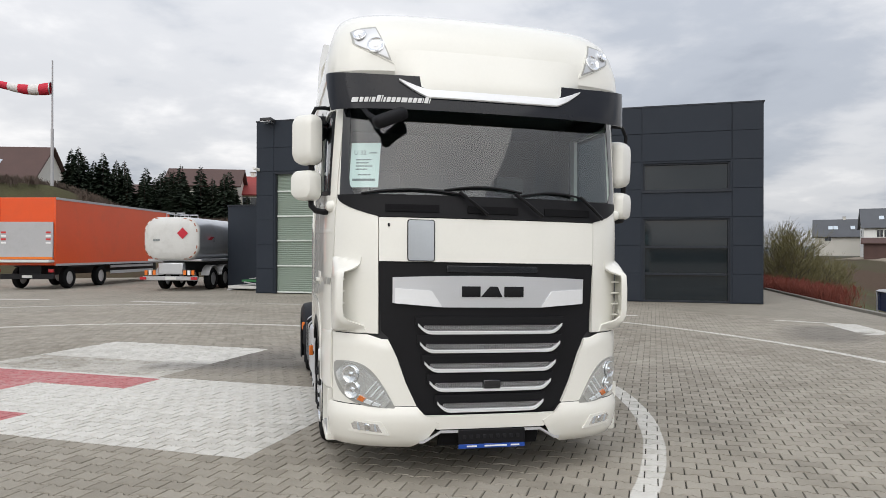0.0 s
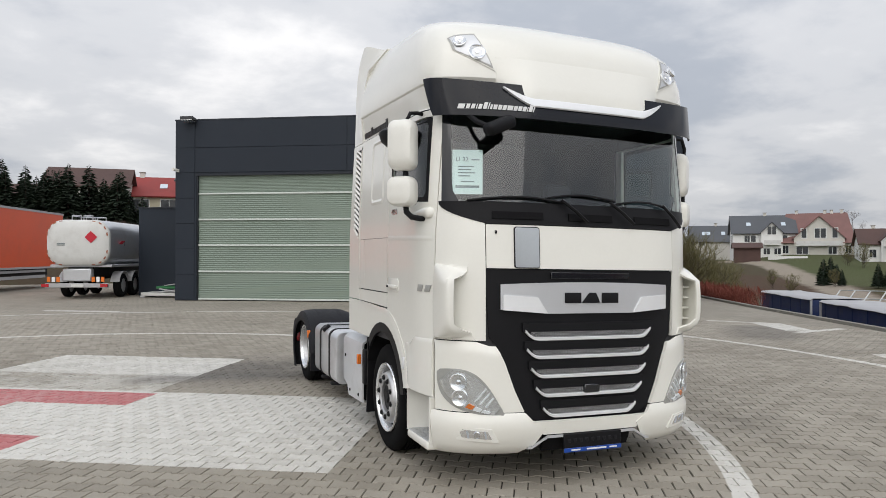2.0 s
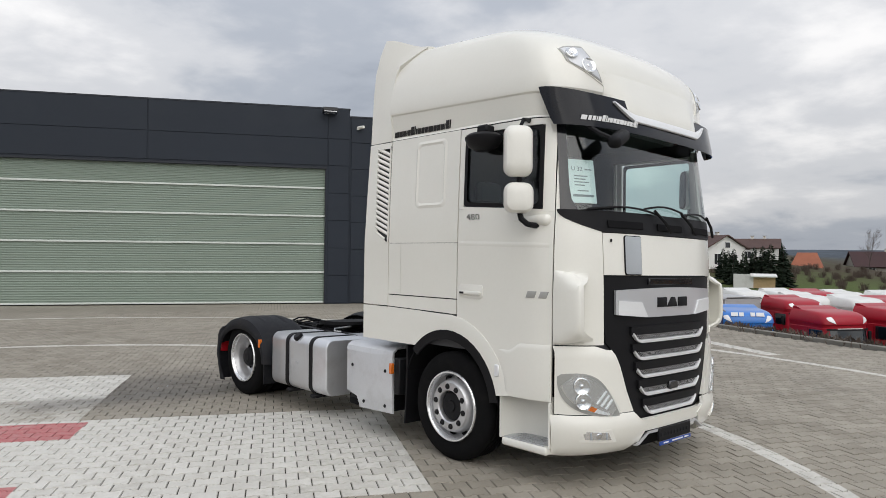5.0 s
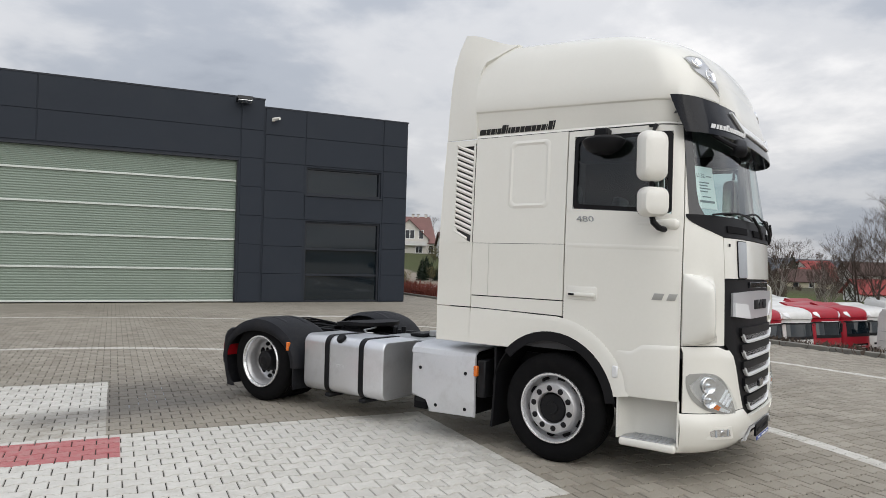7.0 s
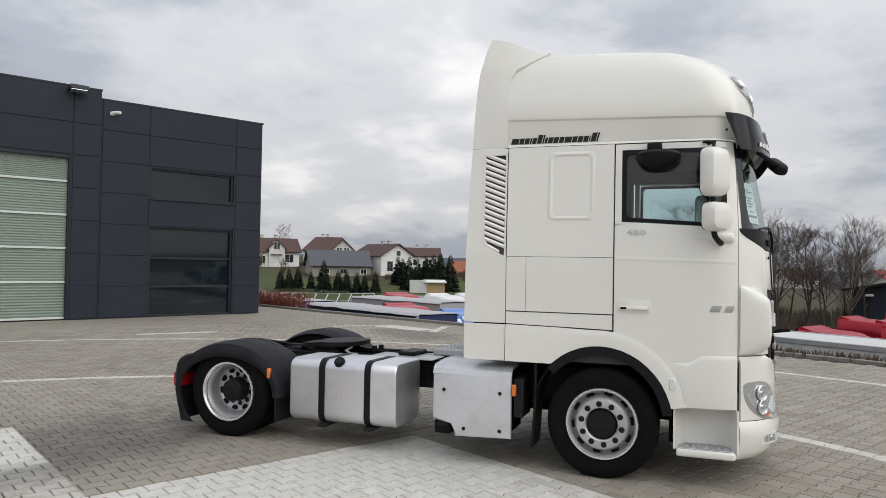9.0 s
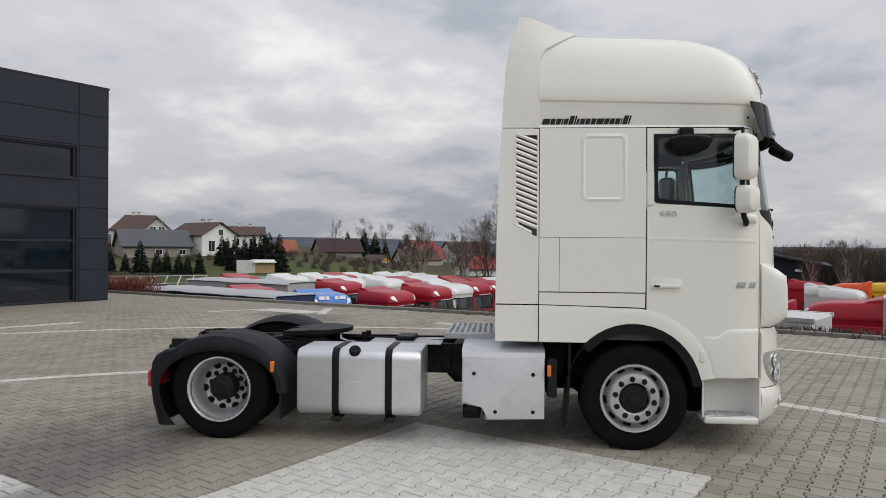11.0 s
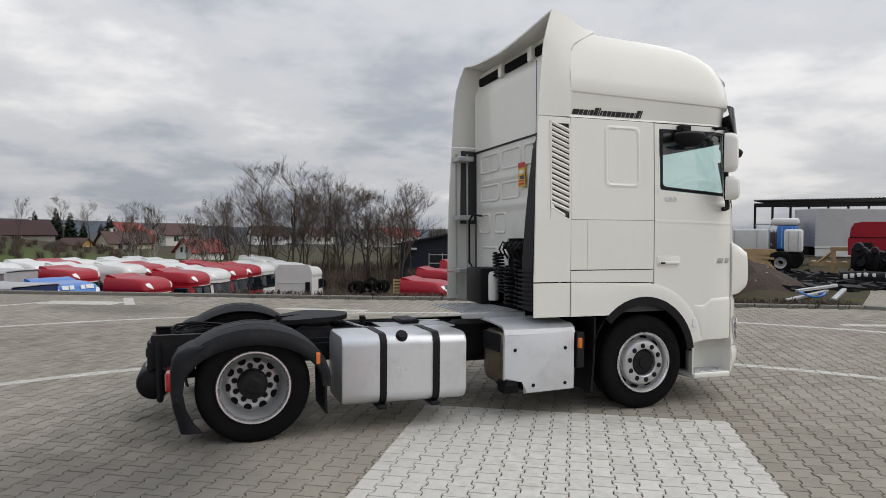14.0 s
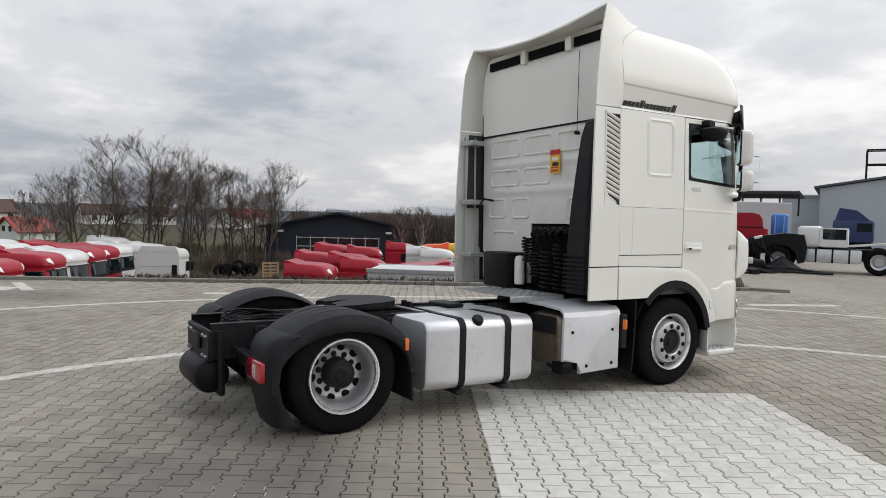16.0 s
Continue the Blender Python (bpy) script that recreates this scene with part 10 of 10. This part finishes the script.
# grey box semi-trailer and a red day cab in front of it
gt = thing("semi_trailer", "grey-white curtain-sided semi-trailer standing in the scrap yard", "trailer", pose(21.8, -31.4, 0, 0, 0, -111))
part("box", box(-4.05, 4.05, -1.2, 1.2, 1.0, 3.1, bev=0.04), "trailergrey", gt)
part("bottom_rail", box(-4.05, 4.05, -1.23, -1.2, 0.93, 1.06), "trailerwhite", gt)
part("side_guard", box(-4.0, 0.6, -1.2, -1.16, 0.5, 0.9), "trailerwhite", gt)
part("underframe", box(-4.0, 3.9, -0.5, 0.5, 0.55, 1.0), "darkgap", gt)
for x in (1.4, 2.5, 3.6):
    for s in (-1, 1):
        part("wheel", lathe(bmesh.new(), [(0, -0.15), (0.42, -0.15), (0.48, -0.08), (0.48, 0.08), (0.42, 0.15), (0, 0.15)], 20, "y", (x, s * 1.0, 0.48)), "rubber", gt)
for x in (-4.06, 3.97):
    for k in range(10):
        part("lashing_eye", box(x, x + 0.09, -1.24, -1.2, 1.2 + k * 0.19, 1.26 + k * 0.19), "steel", gt)
rc = thing("red_day_cab", "red truck cab seen from behind on a dark chassis", "truck", pose(13.8, -21.9, 0, 0, 0, 33) @ Matrix.Scale(0.94, 4))
bm = bmesh.new()
vr = grid(bm, [roof_ring(z, w, f, c, back=0.8, k=8, m=3) for z, w, f, c in ((0.95, 1.22, -1.0, -0.7), (1.68, 1.22, -1.0, -0.7), (1.74, 1.17, -0.95, -0.66), (2.12, 1.13, -0.85, -0.6), (2.32, 1.0, -0.6, -0.4), (2.39, 0.7, -0.3, 0))])
bm.faces.new(vr[-1]); bm.faces.new([r[0] for r in vr] + [r[-1] for r in vr[::-1]])
part("cab", bm, "redcab", rc, angle=30)
part("seam", box(-1.17, 1.17, 0.79, 0.812, 1.69, 1.73), "darkgap", rc)
part("air_inlet", box(0.3, 0.75, 0.8, 0.86, 1.0, 1.5, bev=0.03), "black", rc)
part("wing_panel", box(-1.4, -1.2, 0.35, 0.7, 1.0, 1.66, bev=0.05, seg=2), "redcab", rc)
part("side_mirror", box(1.24, 1.4, -0.5, -0.35, 1.2, 1.65, bev=0.04, seg=2), "black", rc)
part("chassis", box(-0.45, 0.45, -0.8, 1.3, 0.5, 0.95), "chassis", rc)
for s in (-1, 1):
    part("wheel", lathe(bmesh.new(), [(0, -0.15), (0.42, -0.15), (0.48, -0.08), (0.48, 0.08), (0.42, 0.15), (0, 0.15)], 20, "x", (s * 0.95, -0.4, 0.48)), "rubber", rc)


# small trucks and boxes further off: box side, with wheels under it
def box_trailer(x, y, a, half, z0, z1, mat, lab, roof=None):
    bt = thing("box_trailer", lab, "trailer", pose(x, y, land(x, y), 0, 0, a))
    part("box", box(-half, half, -0.9, 0.9, z0, z1, bev=0.12, seg=3), mat, bt)
    part("underframe", box(-half, half, -0.5, 0.5, 0.3, z0), "darkgap", bt)
    for k in (-0.5, 0.5):
        part("door_bar", box(k * half - 0.02, k * half + 0.02, -0.93, -0.9, z0 + 0.1, z1 - 0.1), "trailergrey", bt)
    if roof:
        part("roof_cap", box(-half - 0.3, half + 0.1, -0.92, 0.92, z1, z1 + 0.4, bev=0.15, seg=3), roof, bt)
    for s in (-1, 1):
        part("wheel", lathe(bmesh.new(), [(0, -0.15), (0.42, -0.15), (0.48, -0.08), (0.48, 0.08), (0.42, 0.15), (0, 0.15)], 20, "y", (0.0, s * 0.7, 0.48)), "rubber", bt)


box_trailer(13.2, -24.2, -147, 0.36, 0.95, 2.25, "bluecab", "small blue rounded box beside the grey trailer")
box_trailer(24.6, -24.9, -137, 1.15, 0.95, 2.7, "trailerwhite", "white two-door box body beyond the boards")
box_trailer(23.2, -26.4, -137, 0.5, 0.9, 2.2, "bluecab", "blue box body with a white roof cap", "whitecab")
box_trailer(20.6, -24.2, -137, 0.42, 0.8, 1.95, "whitecab", "small white cab body beyond the boards")
# steel canopy
cn = thing("steel_canopy", "open steel canopy with a dark corrugated roof", "canopy", pose(40.0, -38.2, -2.48, 0, 0, -151) @ Matrix.Scale(1.5, 4))
bm = bmesh.new()
rows = []
for k in range(121):
    x = 1.7 + 9.3 * k / 120
    z = 4.5 + (0.05 if k % 2 else 0.0)
    rows.append([(x, -3, z - 0.1), (x, 3, z - 0.25)])
sheet(bm, rows, 0.03)
part("roof", bm, "cladtrim", cn, "dark corrugated roof", smooth=False)
part("eaves_beam", box(1.7, 11, -2.9, -2.7, 4.1, 4.3), "chassis", cn)
for k in range(12):
    x = 1.72 + 0.84 * k
    part("post", box(x - 0.04, x + 0.04, -2.86, -2.74, -1.5 if k % 2 == 0 else 3.25, 4.1), "chassis", cn)
    if k in (0, 2):
        bm = bmesh.new()
        rod(bm, (x, -2.8, 2.2), (x + 0.84, -2.8, 3.2), 0.02, 5)
        rod(bm, (x, -2.8, 3.2), (x + 0.84, -2.8, 2.2), 0.02, 5)
        part("brace", bm, "trailergrey", cn)
part("girder", box(1.7, 11, -2.84, -2.76, 3.2, 3.26), "trailergrey", cn)
# grey halls at the yard's south end
gh = thing("grey_hall", "grey sheet-clad hall with a shallow roof", "building", pose(40.8, -60.3, -0.89, 0, 0, -151) @ Matrix.Scale(1.5, 4))
bm = bmesh.new()
bx(bm, 2.9, 5, -6, 0, -2, 3.5)
part("wall", bm, "hallgrey", gh, smooth=False)
part("roof", box(2.75, 5.0, -6.2, 0.3, 3.5, 3.6), "trailergrey", gh, smooth=False)
bm = bmesh.new()
prism(bm, [(5, 0), (22, 0), (22, 6.7), (5, 3.85)], (-9, 0.5), lambda u, v, q: (u, q, v))
part("wall", bm, "hallgrey", gh, smooth=False)
bm = bmesh.new()
prism(bm, [(4.7, 3.85), (22, 6.72), (22, 6.84), (4.7, 3.97)], (-9.2, 0.8), lambda u, v, q: (u, q, v))
part("roof", bm, "roofgrey", gh, smooth=False)
bm = bmesh.new()
for x in (7.2, 8.4):
    for y in (-8.7, -7.8):
        rod(bm, (x, y, 4.0), (x, y, 6.0), 0.05, 6)
for z in (5.2, 6.0):
    for a, b in (((7.2, -8.7), (8.4, -8.7)), ((7.2, -7.8), (8.4, -7.8)), ((7.2, -8.7), (7.2, -7.8)), ((8.4, -8.7), (8.4, -7.8))):
        rod(bm, (*a, z), (*b, z), 0.04, 6)
part("roof_ladder", bm, "chassis", gh)
# white flatbed truck with a dark blue cab beyond
wt = thing("white_truck", "white day-cab truck with grey tanks, parked", "truck", pose(8.8, -21.98, 0, 0, 0, -152))
bm = bmesh.new()
bx(bm, -1.7, -0.9, 0.0, 1.9, 0.95, 1.74, bev=0.12, seg=3)
bx(bm, -0.95, 0.0, 0.0, 1.9, 0.95, 1.68, bev=0.1, seg=2)
part("cab", bm, "whitecab", wt)
part("side_window", box(-0.85, 0.02 - 0.1, 1.9, 1.92, 1.25, 1.64, bev=0.02), "windowglass", wt)
part("door_frame", box(-0.95, -0.02, 1.895, 1.91, 0.98, 1.69, bev=0.02), "whitecab", wt)
part("tank", box(-1.55, 0.45, 1.3, 1.9, 0.38, 0.88, bev=0.06, seg=2), "cover", wt)
for x in (-1.05, -0.5, 0.05):
    part("tank_strap", box(x - 0.03, x + 0.03, 1.28, 1.915, 0.37, 0.89), "black", wt)
part("chassis", box(-2.6, 2.6, 0.5, 1.2, 0.45, 0.9), "chassis", wt)
for x in (1.0, ):
    for y in (0.1, 1.75):
        w = part("wheel", lathe(bmesh.new(), [(0.29, -0.14), (0.42, -0.15), (0.49, -0.1), (0.49, 0.1), (0.42, 0.15), (0.29, 0.14)], 26, "y", (x, y, 0.48), closed=True), "rubber", wt)
        part("rim", lathe(bmesh.new(), [(0, 0.08), (0.14, 0.08), (0.2, 0.02), (0.27, 0.1), (0.31, 0.12), (0.31, -0.1), (0, -0.1)], 20, "y", (x, y, 0.48)), "rim", wt)
for y in (0.1, 1.75):
    part("wheel", lathe(bmesh.new(), [(0, -0.15), (0.42, -0.15), (0.48, -0.08), (0.48, 0.08), (0.42, 0.15), (0, 0.15)], 20, "y", (-2.3, y, 0.48)), "rubber", wt)
part("bonnet_plank", box(0.05, 1.4, 1.2, 1.8, 0.98, 1.05, m=pose(0, 0, 0, 0, -6, 0)), "trailerwhite", wt)
for c in wt.children_recursive:
    c.data.transform(Matrix.Diagonal((1, -1, 1, 1)))
    c.data.flip_normals()
bc = thing("navy_truck", "dark navy truck cab with a roof deflector", "truck", pose(13.9, -32.3, 0, 0, 0, -152))
part("cab", box(-1.2, 0.7, -1.1, 1.1, 0.9, 2.1, bev=0.15, seg=2), "navy", bc)
bm = bmesh.new()
prism(bm, [(-1.1, 2.08), (0.5, 2.08), (-0.1, 2.6), (-0.9, 2.72)], (-1.0, 1.0), lambda u, v, q: (u, q, v))
part("roof_deflector", bm, "navy", bc)
part("side_window", box(-0.1, 0.6, -1.12, -1.1, 1.5, 1.95, bev=0.02), "windowglass", bc)
part("chassis", box(-2.0, 0.6, -0.5, 0.5, 0.4, 0.9), "chassis", bc)
for x in (-1.4, 0.2):
    for y in (-0.95, 0.95):
        part("wheel", lathe(bmesh.new(), [(0, -0.15), (0.42, -0.15), (0.48, -0.08), (0.48, 0.08), (0.42, 0.15), (0, 0.15)], 20, "y", (x, y, 0.48)), "rubber", bc)
# tyres, pallet and a white sack beyond the kerb
tp = thing("tyre_stack", "row of worn black truck tyres on the ground", "tyres", pose(45.0, -7.6, land(45.0, -7.6), 0, 0, 8))
for k in range(6):
    part("tyre", lathe(bmesh.new(), [(0.28, -0.13), (0.42, -0.14), (0.5, -0.09), (0.5, 0.09), (0.42, 0.14), (0.28, 0.13)], 24, "x", (0.3 * (k % 2), 0.9 - 0.5 * k, 0.5 + (0.25 if k == 3 else 0)), closed=True), "rubber", tp)
pl = thing("wooden_pallet", "raw wooden pallet leaning upright", "pallet", pose(44.0, -10.1, land(44.0, -10.1) - 0.02, 0, 0, 82))
for k in range(5):
    part("slat", box(-0.6, 0.6, -0.06, -0.04, 0.02 + 0.24 * k, 0.16 + 0.24 * k), "wood", pl)
for x in (-0.55, 0, 0.55):
    part("bearer", box(x - 0.05, x + 0.05, -0.04, 0.06, 0, 1.15), "wood", pl)
# lattice pylon far off
py = thing("power_pylon", "grey steel lattice power pylon", "pylon", pose(172, -236, land(172, -236), 0, 0, 20))
bm = bmesh.new()
Hh = 32 - land(172, -236)
for s in ((-1, -1), (-1, 1), (1, -1), (1, 1)):
    rod(bm, (s[0] * 2.2, s[1] * 2.2, 0), (s[0] * 1.5, s[1] * 1.5, Hh - 3), 0.16, 4)
for k in range(14):
    z0, z1 = (Hh - 3) * k / 14, (Hh - 3) * (k + 1) / 14
    w0, w1 = 2.2 - 0.7 * k / 14, 2.2 - 0.7 * (k + 1) / 14
    for s in (-1, 1):
        rod(bm, (-w0, s * w0, z0), (w1, s * w1, z1), 0.09, 3); rod(bm, (w0, s * w0, z0), (-w1, s * w1, z1), 0.09, 3)
        rod(bm, (s * w0, -w0, z0), (s * w1, w1, z1), 0.09, 3)
part("mast", bm, "hallgrey", py, smooth=False)
for z, L in ((Hh - 4.5, 11), (Hh - 14.5, 11)):
    bm = bmesh.new()
    for s in (-1, 1):
        rod(bm, (s * 1.5, 0, z + 1.6), (s * L, 0, z), 0.12, 4); rod(bm, (s * 1.5, 0, z), (s * L, 0, z), 0.12, 4)
        for k in range(5):
            x = 1.5 + (L - 1.5) * k / 5
            rod(bm, (s * x, 0, z), (s * (x + 0.9), 0, z + 1.6 * (1 - k / 5) * 0.85), 0.07, 3)
        rod(bm, (s * L, 0, z), (s * L, 0, z - 4.5), 0.06, 3)
    part("cross_arm", bm, "hallgrey", py, smooth=False)
bm = bmesh.new()
for s in (-1, 1):
    rod(bm, (s * 0.6, 0, Hh - 3), (s * 6, 0, Hh + 2), 0.13, 4); rod(bm, (s * 1.5, 0, Hh - 3.4), (s * 6, 0, Hh + 2), 0.1, 4)
part("earth_wire_arm", bm, "hallgrey", py, smooth=False)

# ---- paving blocks: waisted concrete setts in running bond ----
PA, PB = Vector((-0.868, 0.4966, 0)), Vector((0.4966, 0.868, 0))
BL_, BW_, DEL, CUT = 0.2, 0.165, 0.0125, 0.013


def sett_outline(gap):
    hl, h = BL_ / 2 - gap, BW_ / 2 - gap
    q = BL_ / 4
    top = [(-hl, h + DEL), (-q - CUT, h + DEL), (-q + CUT, h - DEL), (q - CUT, h - DEL), (q + CUT, h + DEL), (hl, h + DEL)]
    return top + [(-u, -v) for u, v in top]


def in_blocks(x, y):
    return -9.5 < x < 12.5 and -11 < y < 17 and math.hypot(x + 1.5, y - 2.5) < 14.5


outer, rim = np.array(sett_outline(0.0036)), np.array(sett_outline(0.0075))
rng = np.random.RandomState(5)
cells = []
for j in range(-110, 140):
    for i in range(-110, 110):
        a, b = (i + 0.5 * (j % 2)) * BL_, (j + 0.5) * BW_
        x, y = PAD[0] + a * PA.x + b * PB.x, PAD[1] + a * PA.y + b * PB.y
        if in_blocks(x, y):
            k = kerb_radius(math.degrees(math.atan2(y - CY, x - CX)))
            if k is None or math.hypot(x - CX, y - CY) < k - 0.25:
                cells.append((a, b, x, y))
cells = np.array(cells)
near = (cells[:, 0] > 0.9) & (cells[:, 0] < 4.4) & (cells[:, 1] > 1.3) & (cells[:, 1] < 4.15)
near_ids = np.nonzero(near)[0][:300]
rest = np.setdiff1d(np.arange(len(cells)), near_ids)
R = np.array([[PA.x, PB.x], [PA.y, PB.y]])


def sett_verts(n):
    """Vertices of n setts about their middles: top face, rim and foot, with a slight tilt and height of each."""
    tilt = rng.normal(0, 0.008, (n, 2))
    up = rng.normal(0, 0.0011, n)
    tw = rng.normal(0, 0.006, n)
    res = np.zeros((n, 24, 3))
    for s, (ring, z) in enumerate(((rim, 0.0), (outer, -0.011))):
        p = ring @ R.T
        rx = p[None, :, 0] - tw[:, None] * p[None, :, 1]
        ry = p[None, :, 1] + tw[:, None] * p[None, :, 0]
        res[:, s * 12:(s + 1) * 12, 0] = rx
        res[:, s * 12:(s + 1) * 12, 1] = ry
        res[:, s * 12:(s + 1) * 12, 2] = z + up[:, None] + tilt[:, :1] * rx + tilt[:, 1:] * ry
    return res


FACES = [[0, 1, 2, 9, 10, 11], [2, 3, 8, 9], [3, 4, 5, 6, 7, 8]] + [[k, 12 + k, 12 + (k + 1) % 12, (k + 1) % 12] for k in range(12)]


def sett_mesh(name, centres):
    n = len(centres)
    v = sett_verts(n)
    v[:, :, 0] += centres[:, 0, None]
    v[:, :, 1] += centres[:, 1, None]
    loops = np.concatenate([np.array(f) for f in FACES])
    sizes = np.array([len(f) for f in FACES])
    me = bpy.data.meshes.new(name)
    me.vertices.add(n * 24)
    me.vertices.foreach_set("co", v.ravel())
    me.loops.add(n * len(loops))
    me.loops.foreach_set("vertex_index", (loops[None] + 24 * np.arange(n)[:, None]).ravel())
    starts = np.concatenate([[0], np.cumsum(sizes)[:-1]])
    me.polygons.add(n * len(FACES))
    me.polygons.foreach_set("loop_start", (starts[None] + len(loops) * np.arange(n)[:, None]).ravel())
    me.update(calc_edges=True)
    me.validate()
    me.shade_flat()
    me.materials.append(M["paving"])
    return me


field = new("block_paving", sett_mesh("block_paving", cells[rest][:, 2:4]))
field.parent = ground
tagged(field, "grey waisted concrete paving blocks", kind="stuff")
shapes = [sett_mesh("paving_block", np.zeros((1, 2))) for _ in range(12)]
for q, k in enumerate(near_ids):
    ob = new("paving_block", shapes[q % 12])
    ob.parent = ground
    ob.location = (cells[k, 2], cells[k, 3], 0)
